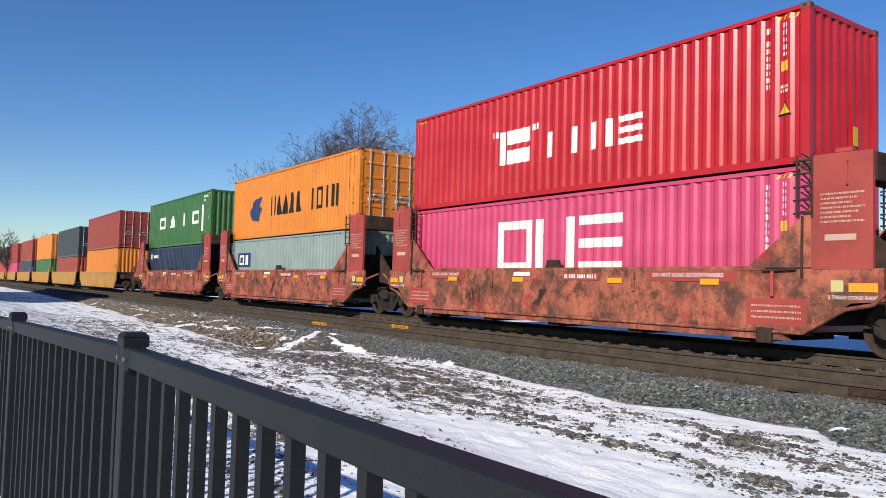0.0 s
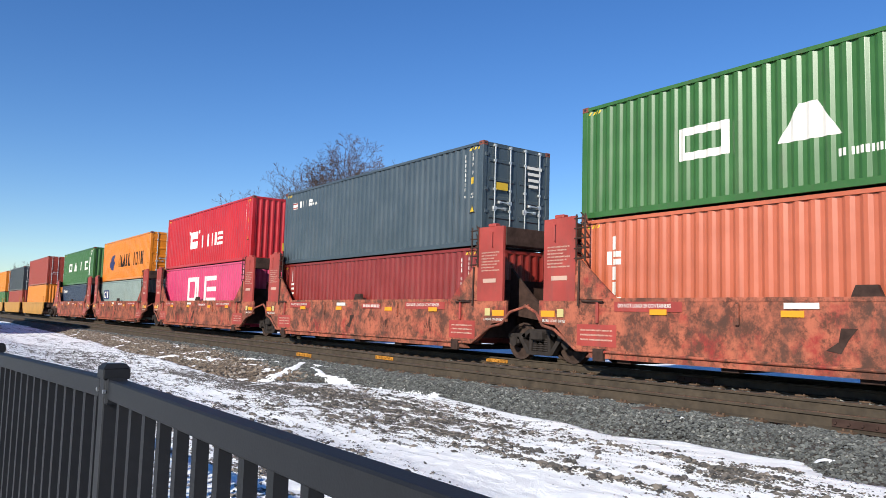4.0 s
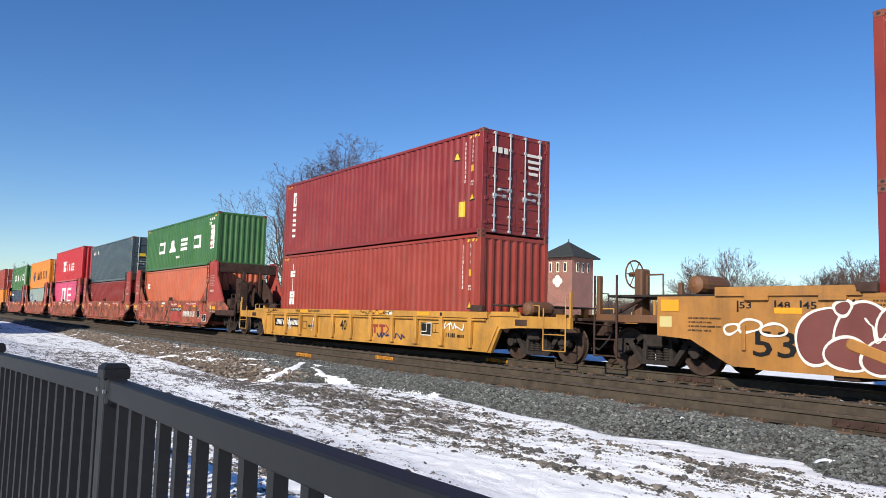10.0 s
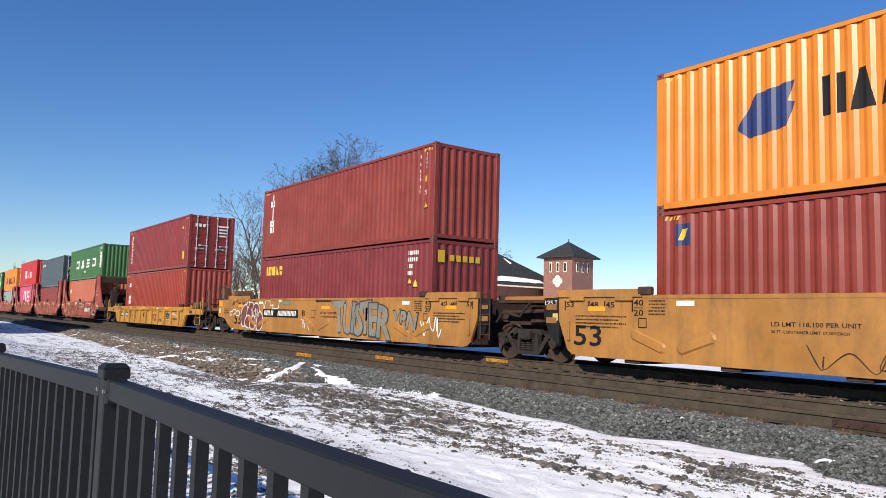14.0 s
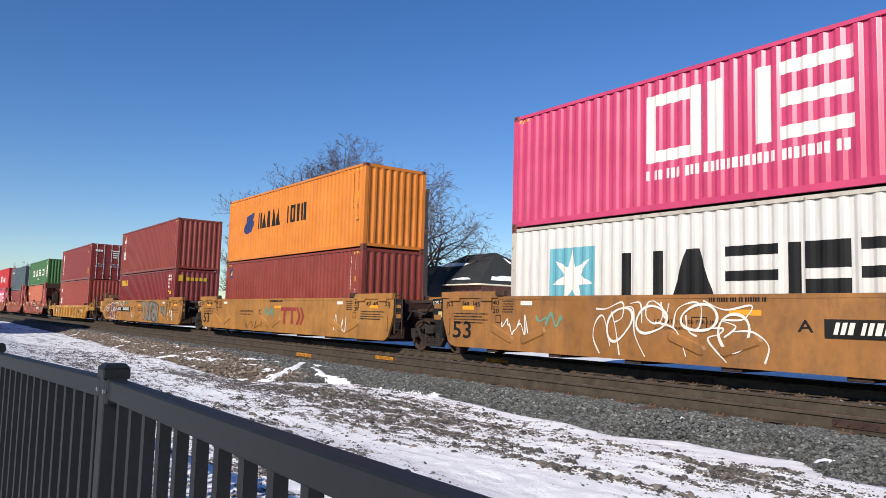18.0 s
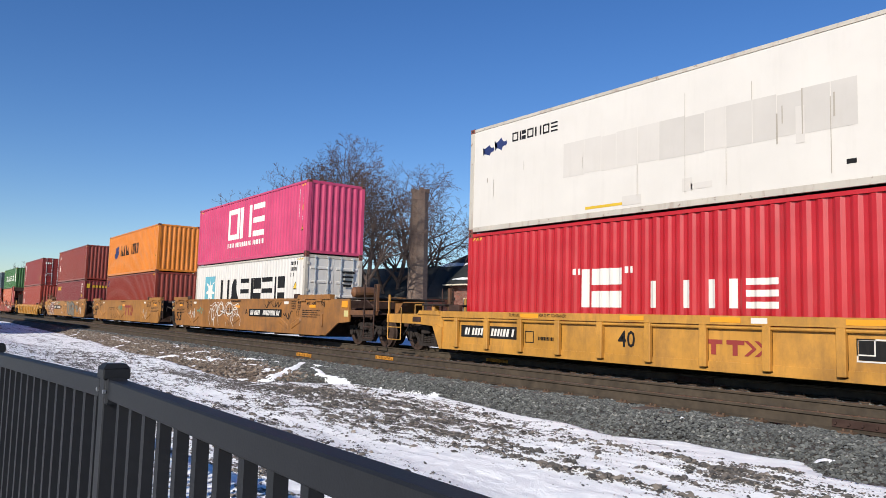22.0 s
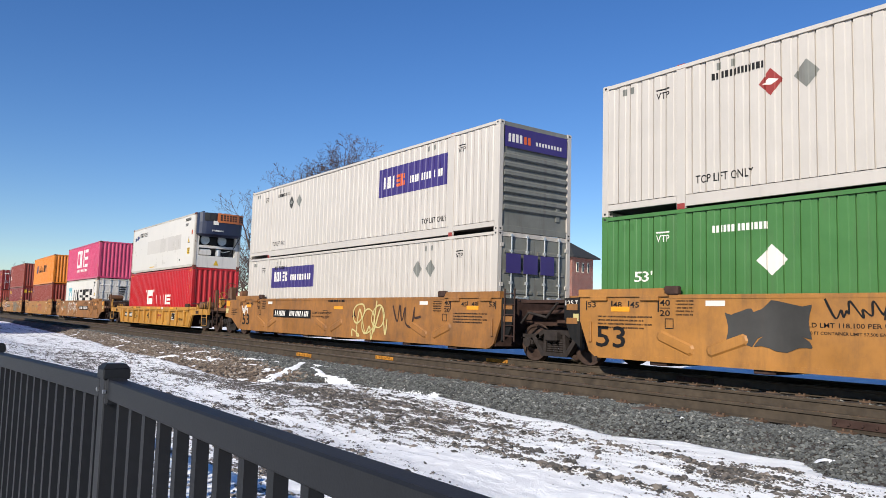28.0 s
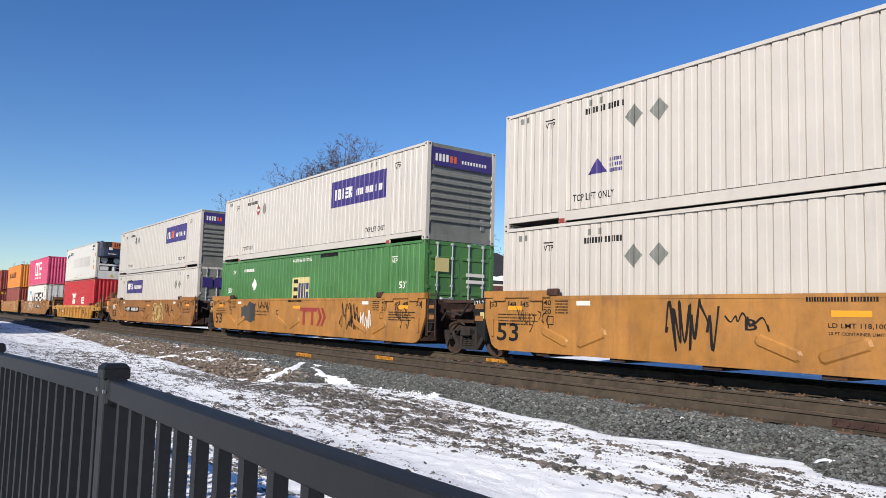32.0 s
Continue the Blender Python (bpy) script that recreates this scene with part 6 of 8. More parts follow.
lay(C["bluegrey_up"], rect(rect(B(), -5.55, -5.1, 2.30, 2.35), -5.55, -5.1, 2.14, 2.19), "redmark", "emblem").location.y = -0.003
emblems(C["bluegrey_up"], "nik", -4.88, -3.9, 2.14, 2.38, "wmark", 0.28)
lay(C["bluegrey_up"], bar_row(B(), -3.85, -3.45, 2.14, 0.09, 3), "wmark", "small_stencil")
column(C["dull_low"], -5.2, 1.35, 2.30, 0.26, "ie", "wmark", 0.08)
# the yellow car's stacks
for key, s in (("maroon_up", 21), ("brown_low", 22), ("brown_up", 23), ("orange_mid", 25), ("brn", 26), ("pink_up", 27), ("red_low", 28)):
    usual_marks(C[key], "kmark" if key == "orange_mid" else "wmark", seed=s)
column(C["maroon_up"], -5.33, 0.62, 2.42, 0.26, "oee", "wmark", 0.10)
column(C["brown_low"], -5.25, 0.98, 2.56, 0.36, "ikiion", "wmark", 0.09)
lay(C["maroon_up"], rect(B(), 5.12, 5.44, 0.50, 0.92), "ymark", "caution_panel", "yellow caution panel")
triangle(C["maroon_up"], 5.02, 2.12, 0.13)
column(C["brown_up"], -5.28, 0.98, 2.58, 0.36, "ikiion", "wmark", 0.09)
emblems(C["dark_low"], "ionak", -5.72, -4.15, 2.18, 2.53, "ymark", 0.26, 0.12, label="yellow block marks")
for k in range(4):
    lay(C["dark_low"], bar_row(B(), 4.85, 5.45 - 0.1 * k, 2.50 - 0.20 * k, 0.12, 40 + k), "wmark", "number_stencil")
triangle(C["dark_low"], 5.3, 1.55, 0.14)
triangle(C["dark_low"], 5.0, 1.65, 0.10)
# ochre car
lay(C["orange_mid"], B_poly([(-4.4, 1.35), (-4.0, 1.95), (-3.3, 2.05), (-3.42, 1.7), (-3.3, 1.66), (-3.45, 1.25), (-4.15, 1.15)]), "bluemark", "emblem", "blue emblem")
emblems(C["orange_mid"], "naaaa ioin", -2.82, 1.75, 1.30, 1.98, "kmark", 0.16, 0.2)
lay(C["brn"], rect(B(), -5.74, -5.40, 2.20, 2.62), "bluemark", "emblem", "small blue square label")
lay(C["brn"], B_poly([(-5.68, 2.30), (-5.58, 2.30), (-5.45, 2.52), (-5.60, 2.52)]), "ymark", "emblem").location.y = -0.003
emblems(C["pink_up"], "one", -2.06, 2.10, 1.02, 2.42, "wmark", 0.17, 0.13, label="three huge white block shapes")
lay(C["pink_up"], bar_row(B(), -2.06, 2.05, 0.66, 0.20, 31), "wmark", "small_stencil")
lay(C["white_low"], rect(B(), -4.84, -3.45, 0.95, 2.33), "skymark", "emblem_square", "pale blue square")
star = [( -4.14 + (0.66 if k % 2 == 0 else 0.26) * math.sin(k * math.pi / 7), 1.64 + (0.66 if k % 2 == 0 else 0.26) * math.cos(k * math.pi / 7)) for k in range(14)]
lay(C["white_low"], B_poly(star[::-1]), "wmark", "star", "white seven-pointed star").location.y = -0.003
emblems(C["white_low"], "naekek", -2.72, 4.42, 1.02, 2.12, "kmark", 0.17, 0.16, label="row of heavy black block shapes")
for k in range(3):
    lay(C["white_low"], bar_row(B(), 4.90, 5.55 - 0.18 * k, 2.52 - 0.22 * k, 0.14, 50 + k), "kmark", "number_stencil")
triangle(C["white_low"], 5.34, 1.62, 0.16)
hatch(C["white_low"], 5.45, 5.92, 2.70, "ymark")
# second yellow car
emblems(C["red_low"], "k", -2.08, -0.95, 0.98, 1.82, "wmark", 0.22)
lay(C["red_low"], rect(rect(rect(rect(B(), -2.36, -2.28, 1.70, 1.84), -2.23, -2.15, 1.70, 1.84), -0.88, -0.80, 1.70, 1.84), -0.74, -0.66, 1.70, 1.84), "wmark", "emblem")
emblems(C["red_low"], "iine", -0.45, 2.5, 0.98, 1.52, "wmark", 0.22, 0.3)
cr = C["cold_up"]
lay(cr, blob(blob(B(), -5.72, -5.2, 2.0, 2.3, 3, rough=0.5), -5.25, -4.7, 2.05, 2.42, 8, rough=0.6), "bluemark", "emblem", "dark blue emblem")
emblems(cr, "okonoe", -4.5, -2.9, 2.22, 2.45, "kmark", 0.18, 0.25)
for k in range(2):
    lay(cr, bar_row(B(), 4.55, 5.45 - 0.45 * k, 2.48 - 0.27 * k, 0.15, 60 + k), "kmark", "number_stencil")
triangle(cr, 5.2, 1.34, 0.16)
lay(cr, rect(B(), 5.02, 5.42, 0.72, 1.05), "ymark", "caution_panel", "yellow caution panel")
write_on(cr, "CAUTION", 5.05, 5.40, 0.95, 1.03).location.y = -0.003
write_on(cr, "9'-6\"", 5.10, 5.36, 0.85, 0.93).location.y = -0.003
write_on(cr, "HIGH", 5.10, 5.36, 0.75, 0.83).location.y = -0.003
lay(cr, ring(B(), 5.62, 5.78, 1.72, 1.96, 0.02), "kmark", "label_border")
lay(cr, rect(B(), 5.64, 5.76, 1.74, 1.94), "orangemark", "orange_label")
edges = (-2.7, -2.05, -1.55, -1.12, -0.55, 0.0, 0.62, 1.06, 1.52, 2.05, 2.52, 2.98, 3.46, 3.9)
for k, (x0, x1) in enumerate(zip(edges, edges[1:])):
    lay(cr, rect(B(), x0 + 0.006, x1 - 0.006, 1.05 + 0.02 * (k % 3 == 1), 1.85 - 0.03 * (k % 4 == 2)), ("reeferpatch", "reeferfaint")[k < 5 or k == 7], "repainted_panel", "greyish repainted strip")
for x0, x1, z0, z1 in ((-0.95, -0.45, 0.22, 0.42), (0.55, 0.78, 0.34, 0.60), (0.75, 1.22, 0.36, 0.48), (2.86, 3.02, 0.90, 1.55)):
    lay(cr, rect(B(), x0, x1, z0, z1), "reeferfaint", "touch_up_patch", "greyish touched-up patch").location.y = -0.003
for x, z0, z1, w in ((-0.55, 0.40, 1.05, 0.012), (0.62, 0.30, 2.30, 0.010), (1.52, 0.35, 1.05, 0.010), (2.05, 1.85, 2.20, 0.012), (2.52, 0.95, 1.50, 0.03), (2.62, 1.30, 1.62, 0.02), (2.98, 1.05, 1.85, 0.022), (3.46, 0.30, 1.60, 0.014),
                     (3.52, 1.25, 1.66, 0.03), (-4.05, 1.45, 1.68, 0.012), (-5.2, 0.9, 1.35, 0.012), (-2.1, 1.2, 1.45, 0.012), (-5.45, 1.3, 1.42, 0.04)):
    lay(cr, rect(B(), x - w / 2, x + w / 2, z0, z1), "reeferscuff", "scuff", "thin grey scuff").location.y = -0.005
lay(cr, rect(B(), 3.70, 3.86, 0.42, 0.50), "kmark", "small_plate")
lay(cr, rect(B(), -2.0, -0.6, 0.24, 0.30), "ymark", "yellow_stain")
# long domestic containers
for key, s, ink in (("fa1", 71, "kmark"), ("fa2", 72, "kmark"), ("leafgreen", 73, "wmark"), ("fc2", 74, "kmark"), ("fb1", 75, "kmark"), ("fb2", 76, "kmark")):
    c = C[key]
    lay(c, bar_row(B(), -5.50, -4.40, 2.38, 0.13, s), ink, "number_stencil")
    for x in (-6.62, 6.58):
        write_on(c, "VTP", x - 0.16, x + 0.16, 2.28, 2.42, ink)
        lay(c, rect(B(), x - 0.16, x + 0.16, 2.46, 2.49), ink, "arrow_bar")
    for x in (-7.6, -7.4, -5.35, -5.05, 5.0, 5.3):
        lay(c, rect(B(), x - 0.05, x + 0.05, 2.56, 2.70), "tarnishshade" if ink == "kmark" else "leafgreen", "vent", "small vent")
for key in ("fa2", "fc2", "fb2"):
    write_on(C[key], "TOP LIFT ONLY", -5.86, -4.66, 0.44, 0.60)
    write_on(C[key], "TOP LIFT ONLY", 4.75, 5.95, 0.44, 0.60)
write_on(C["leafgreen"], "WARNING HIGH CUBE", -0.66, 0.95, 2.60, 2.72, "wmark")
write_on(C["leafgreen"], "53'", -7.32, -6.88, 1.50, 1.72, "wmark")
write_on(C["leafgreen"], "53'", 6.88, 7.28, 1.50, 1.72, "wmark")
lay(C["leafgreen"], rect(B(), -0.6, 0.86, 1.06, 2.02), "cream", "cream_panel", "cream panel with dark block marks")
emblems(C["leafgreen"], "e", -0.5, -0.1, 1.20, 1.95, "kmark", 0.2, lift=0.003)
emblems(C["leafgreen"], "nk", -0.04, 0.80, 1.25, 1.80, "bluemark", 0.2, lift=0.003)
lay(C["leafgreen"], rect(B(), 1.65, 2.95, 2.68, 2.84), "blackplate", "painted_out_patch")


def placards(c, pairs, z, mats):
    for (x, m) in zip(pairs, mats):
        lay(c, B_poly([(x - 0.23, z), (x, z - 0.25), (x + 0.23, z), (x, z + 0.25)]), m, "placard", "diamond placard holder")
        ringed = B_poly([(x - 0.16, z - 0.02), (x + 0.02, z - 0.06), (x + 0.15, z + 0.02), (x - 0.03, z + 0.07)])
        lay(c, ringed, "tarnishshade" if m != "redmark" else "wmark", "placard_face").location.y = -0.003


placards(C["fa2"], (-4.25, -3.56), 2.06, ("sootmark", "tarnishshade"))
placards(C["fc2"], (-4.32, -3.67), 2.08, ("redmark", "tarnishshade"))
placards(C["fb2"], (-4.14, -3.5), 2.10, ("tarnishshade", "tarnishshade"))
placards(C["fb1"], (-4.14, -3.5), 2.05, ("tarnishshade", "tarnishshade"))
placards(C["fa1"], (4.6, 5.25), 2.05, ("tarnishshade", "tarnishshade"))
lay(C["leafgreen"], B_poly([(-4.62, 1.82), (-4.33, 1.55), (-4.04, 1.82), (-4.33, 2.10)]), "wmark", "placard", "white diamond placard")
for key, x0, x1, z0, z1 in (("fa1", -5.81, -2.1, 1.66, 2.46), ("fa2", 2.30, 5.95, 1.48, 2.38), ("fc2", 2.3, 5.95, 1.48, 2.40)):
    c = C[key]
    lay(c, rect(B(), x0, x1, z0, z1), "purple", "purple_panel", "purple panel")
    w = x1 - x0
    emblems(c, "ioi", x0 + 0.06 * w, x0 + 0.26 * w, z0 + 0.25, z0 + 0.62, "wmark", 0.24, 0.15, lift=0.003)
    emblems(c, "ek", x0 + 0.28 * w, x0 + 0.40 * w, z0 + 0.25, z0 + 0.62, "orangemark" if key == "fa2" else "wmark", 0.24, 0.1, lift=0.003)
    lay(c, bar_row(B(), x0 + 0.48 * w, x0 + 0.95 * w, z0 + 0.27, 0.22, 9), "wmark", "small_stencil").location.y = -0.003
lay(C["fb2"], B_poly([(-5.42, 1.0), (-4.85, 1.0), (-5.14, 1.34)]), "purple", "emblem", "small purple triangle emblem")
for k in range(3):
    lay(C["fb2"], bar_row(B(), -4.8, -4.45, 1.22 - 0.12 * k, 0.08, 90 + k), "purple", "small_stencil")


def end_panel(c, x0, x1, z0, z1, material, label="", off=0.0):
    """A flat panel on the rear end of a container; x runs from the near side across."""
    L, W, H, style = SIDE[c.name]
    return part("end_panel", box(B(), L / 2 + 0.012 + off, L / 2 + 0.016 + off, x0 - W / 2, x1 - W / 2, z0, z1), material, c, label)


for key in ("fa2", "fc2", "fb2"):
    end_panel(C[key], 0.16, 2.40, 2.20, 2.74, "purple", "purple end panel")
    for k in range(4):
        end_panel(C[key], 0.28 + 0.13 * k, 0.36 + 0.13 * k, 2.34, 2.56, "wmark", off=0.004)
    for k in range(2):
        end_panel(C[key], 0.82 + 0.14 * k, 0.91 + 0.14 * k, 2.34, 2.54, "orangemark", off=0.004)
    for k in range(9):
        end_panel(C[key], 1.25 + 0.11 * k, 1.31 + 0.11 * k, 2.36, 2.46, "wmark", off=0.004)
for k in range(3):
    end_panel(C["fa1"], 0.25 + 0.6 * k, 0.75 + 0.6 * k, 1.85, 2.35, "purple", "purple panel between locking bars", 0.03)
end_panel(C["leafgreen"], 0.35, 0.85, 2.0, 2.4, "cream", "cream panel", 0.03)
end_panel(C["leafgreen"], 1.5, 2.2, 1.9, 2.0, "wmark", "", 0.03)
end_panel(C["leafgreen"], 1.5, 2.2, 1.7, 1.8, "wmark", "", 0.03)
end_panel(C["dark_low"], 0.18, 0.42, 2.25, 2.6, "ymark", "", 0.0)
for k in range(5):
    end_panel(C["dark_low"], 0.60 + 0.24 * k, 0.77 + 0.24 * k, 2.30, 2.48, "ymark", "", 0.0)
for key in ("maroon_up", "bluegrey_up", "white_low"):
    for k in range(4):
        end_panel(C[key], 1.55 + 0.02 * k, 2.1 - 0.05 * k, 2.25 - 0.17 * k, 2.33 - 0.17 * k, "wmark" if key != "white_low" else "kmark", "", 0.03)
for k in range(3):
    end_panel(C["maroon_up"], 0.30 + 0.20 * k, 0.44 + 0.20 * k, 2.20, 2.36, "wmark", "", 0.03)
end_panel(C["bluegrey_up"], 0.45, 0.85, 1.55, 1.75, "ymark", "yellow label", 0.03)
end_panel(C["red_up"], 1.45, 1.62, 0.5, 0.85, "ymark", "yellow label", 0.0)
end_panel(C["red_low"], 1.2, 1.4, 0.12, 0.35, "ymark", "yellow label", 0.0)

# markings of the red cars
for i, car in enumerate(RED):
    for a, b in ((-4.9, -3.6), (2.9, 4.5)):
        flat(car, rect(B(), a - 0.1, b + 0.25, 1.20, 1.40), "redplain", "painted_panel", -HW - 0.017)
        flat(car, text_bmesh("DO NOT LOAD 20 CONTAINERS", a, b, 1.28, 1.36), "wmark", "writing", -HW - 0.020)
    flat(car, rect(B(), 0.35, 1.45, 1.20, 1.35), "redplain", "stencil_panel", -HW - 0.017)
    flat(car, bar_row(B(), 0.42, 1.38, 1.235, 0.085, i), "wmark", "number_stencil", -HW - 0.020)
    for e in (-1, 1):
        flat(car, rect(B(), min(e * 4.95, e * 6.05), max(e * 4.95, e * 6.05), 0.46, 0.92), "redplain", "painted_panel", -HW - 0.006)
        for k in range(3):
            flat(car, bar_row(B(), min(e * 5.05, e * 5.95), max(e * 5.05, e * 5.95), 0.78 - 0.10 * k, 0.034, 7 * i + k), "fadedwhite", "stencil_line", -HW - 0.009)
        for k in range(7):
            x0, x1 = sorted((e * 6.28, e * 6.98))
            flat(car, bar_row(B(), x0, x1 - 0.1 * (k % 3), 2.62 - 0.075 * k, 0.032, 11 * i + k), "fadedwhite", "stencil_line", -HW - 0.017)
        x0, x1 = sorted((e * 6.35, e * 6.85))
        flat(car, rect(B(), x0, x1, 1.88, 1.98), "fadedwhite", "white_label", -HW - 0.017)
        write(car, "2 TREAD COND SHOES", min(e * 6.4, e * 7.2), max(e * 6.4, e * 7.2), 0.94, 1.00, "wmark", -HW - 0.008)
        flat(car, rect(B(), e * 6.55 - 0.1, e * 6.55 + 0.1, 1.06, 1.24), "cream", "yellow_label", -HW - 0.017)
    flat(car, rect(B(), -1.35, -0.75, 1.28, 1.38), "wmark", "white_label", -HW - 0.018)
    flat(car, B_poly([(-0.66, 0.62), (-0.42, 0.58), (-0.30, 0.80), (-0.16, 0.98), (-0.42, 0.98), (-0.46, 0.76)]), "rustbrown", "emblem", -HW - 0.010)
    rngc = random.Random(100 + i)
    for k in range(2):
        x = rngc.uniform(-4.6, 3.9)
        scrawl(car, x, x + rngc.uniform(0.3, 0.6), 0.6, 1.0, "rustbrown", 200 + 10 * i + k, 0.016, 3, -HW - 0.011)
last = RED[4]
flat(last, rect(B(), 0.42, 2.15, 0.92, 1.12), "blackplate", "stencil_panel", -HW - 0.012)
flat(last, text_bmesh("LD LMT 100000 PER UNIT", 0.48, 2.10, 0.96, 1.08), "wmark", "writing", -HW - 0.015)
flat(last, rect(B(), 0.42, 2.15, 0.42, 0.92), "redplain", "painted_panel", -HW - 0.010)
flat(last, bar_row(B(), 2.46, 4.35, 0.68, 0.26, 5), "wmark", "number_stencil", -HW - 0.012)
flat(last, disc(B(), 4.82, 0.82, 0.21, 24), "wmark", "round_mark", -HW - 0.010)
flat(last, disc(B(), 4.82, 0.82, 0.19, 24), "blackplate", "round_mark", -HW - 0.012)
flat(last, ring(ring(B(), 5.38, 5.98, 0.48, 0.82, 0.03), 5.38, 5.70, 0.58, 0.82, 0.02), "wmark", "table_border", -HW - 0.014)
flat(last, rect(B(), 5.40, 5.96, 0.50, 0.80), "blackplate", "table_panel", -HW - 0.012)

# markings of the ochre cars
for car, left, right, letter, seed in ((OCH1[0], True, False, "B", 1), (OCH1[1], False, False, "C", 2), (OCH1[2], False, True, "A", 3),
                                       (OCH2[0], True, False, "A", 4), (OCH2[1], False, False, "C", 5), (OCH2[2], False, True, "B", 6)):
    for e in (-1, 1):
        for x, s in ((8.42, "53"), (7.72, "48"), (7.28, "45")):
            xx = e * x
            write(car, s, xx + 0.03 if e < 0 else xx - 0.26, xx + 0.26 if e < 0 else xx - 0.03, 1.28, 1.40)
            flat(car, rect(B(), xx - 0.02, xx + 0.015, 1.22, 1.42), "kmark", "gauge_tick")
        xx = e * 6.55
        a, b = (xx + 0.03, xx + 0.27) if e < 0 else (xx - 0.27, xx - 0.03)
        write(car, "40", a, b, 1.32, 1.44)
        write(car, "20", a, b, 1.12, 1.24)
        flat(car, rect(B(), xx - 0.02, xx + 0.015, 1.20, 1.44), "kmark", "gauge_tick")
        flat(car, rect(B(), a, b, 1.27, 1.285), "kmark", "gauge_tick")
        flat(car, ring(B(), e * 6.3 - 0.1, e * 6.3 + 0.1, 0.88, 1.08, 0.018), "kmark", "round_mark")
        for k in range(5):
            x0, x1 = sorted((e * 5.75, e * 6.15))
            flat(car, bar_row(B(), x0, x1, 1.40 - 0.065 * k, 0.03, k + seed), "kmark", "stencil_line")
        flat(car, rect(B(), e * 5.3 - 0.2, e * 5.3 + 0.2, 1.32, 1.42), "wmark", "white_label")
        for k in range(4):
            x0, x1 = (-9.45, -8.75) if (e < 0 and left) else sorted((e * 6.7, e * 8.1))
            flat(car, bar_row(B(), x0, x1 - 0.2 * (k % 2), 1.08 - 0.075 * k, 0.032, 3 * k + seed), "kmark", "stencil_line")
    write(car, "53", -8.14, -7.36, 0.46, 0.90)
    write(car, letter, *((1.25, 1.52) if letter == "A" else (-1.50, -1.26)), 0.90, 1.10)
    load_x = {"C": -3.60, "A": -1.62}.get(letter, -0.05)
    write(car, "LD LMT 118,100 PER UNIT", load_x, load_x + 1.48, 0.97, 1.06)
    write(car, "20 FT CONTAINER LIMIT 57,500 EACH", load_x, load_x + 1.30, 0.86, 0.92)
    flat(car, bar_row(B(), -0.4, 0.75, 1.40, 0.075, seed), "kmark", "number_stencil", -HW - 0.016)
    flat(car, rect(B(), 0.0, 0.62, 1.16, 1.26), "amber", "amber_label")
    if letter != "C" and seed != 6:
        x0 = {1: -5.05, 3: 1.70, 4: -4.92}[seed]
        flat(car, rect(B(), x0, x0 + 3.22, 0.82, 1.12), "blackplate", "number_panel", -HW - 0.020)
        flat(car, bar_row(B(), x0 + 0.14, x0 + 1.15, 0.88, 0.19, seed, 0.25), "wmark", "number_stencil", -HW - 0.024)
        flat(car, bar_row(B(), x0 + 1.45, x0 + 3.05, 0.88, 0.19, seed + 5, 0.25), "wmark", "number_stencil", -HW - 0.024)
        flat(car, ring(B(), -0.78, -0.45, 0.84, 1.12, 0.018), "kmark", "plate_border")
    if letter == "C":
        bm = rect(rect(rect(rect(B(), 0.65, 1.30, 1.06, 1.20), 0.88, 1.06, 0.58, 1.06), 1.32, 1.97, 1.06, 1.20), 1.55, 1.73, 0.58, 1.06)
        for x in (1.98, 2.28):
            poly(bm, [(x, 1.20), (x + 0.17, 1.20), (x + 0.40, 0.88), (x + 0.17, 0.56), (x, 0.56), (x + 0.23, 0.88)][::-1])
        flat(car, bm, "redmark", "emblem", -HW - 0.008, "dull red block monogram")
    for e in (-1, 1):
        end = (e < 0 and left) or (e > 0 and right)
        if not end and e < 0:
            write(car, "125", -9.06, -8.82, 1.32, 1.43, "wmark", -HW + 0.004)
            write(car, "T", -8.76, -8.68, 1.32, 1.43, "wmark", -HW + 0.004)
            flat(car, rect(B(), -8.82, -8.66, 0.98, 1.14), "cream", "yellow_label", -HW + 0.003)
        if end:
            x0 = e * 9.95
            flat(car, rect(B(), x0 - 0.14, x0 + 0.14, 0.92, 1.12), "cream", "yellow_label")

b1, c1, a1 = OCH1
puffs(b1, [(-6.95, 0.86, 0.42, 0.46, 0.15), (-6.35, 0.98, 0.38, 0.44, 0.2), (-6.55, 0.58, 0.34, 0.28, 0.0), (-5.75, 0.92, 0.36, 0.46, 0.1), (-5.35, 0.62, 0.34, 0.36, 0.2), (-6.05, 0.55, 0.30, 0.26, 0.1), (-6.6, 1.3, 0.14, 0.12, 0.0)], "plum", "wmark")
puffs(b1, [(-8.55, 0.92, 0.14, 0.09, 0.3), (-8.2, 0.98, 0.20, 0.12, 0.3), (-7.75, 0.92, 0.22, 0.11, 0.2)], None, "wmark", 0.045)
scrawl(b1, -6.3, -5.3, 0.75, 1.15, "wmark", 83, 0.028, 5, -HW - 0.030)
scrawl(b1, -5.0, -3.2, 1.12, 1.45, "wmark", 7, 0.05, 6)
scrawl(b1, -1.6, -0.8, 0.42, 0.78, "wmark", 9, 0.03, 5)
sprayed_letters(b1, [("T", 0.95, 1.75, 0.0, -0.1), ("U", 1.62, 2.22, -0.12, 0.0), ("I", 2.16, 2.40, -0.06, 0.05), ("S", 2.36, 2.92, -0.08, 0.0), ("T", 2.72, 3.42, -0.02, 0.0), ("E", 3.30, 3.84, -0.10, -0.05), ("R", 3.74, 4.55, -0.14, 0.12)], 0.44, 1.44, "greymark", "sootmark")
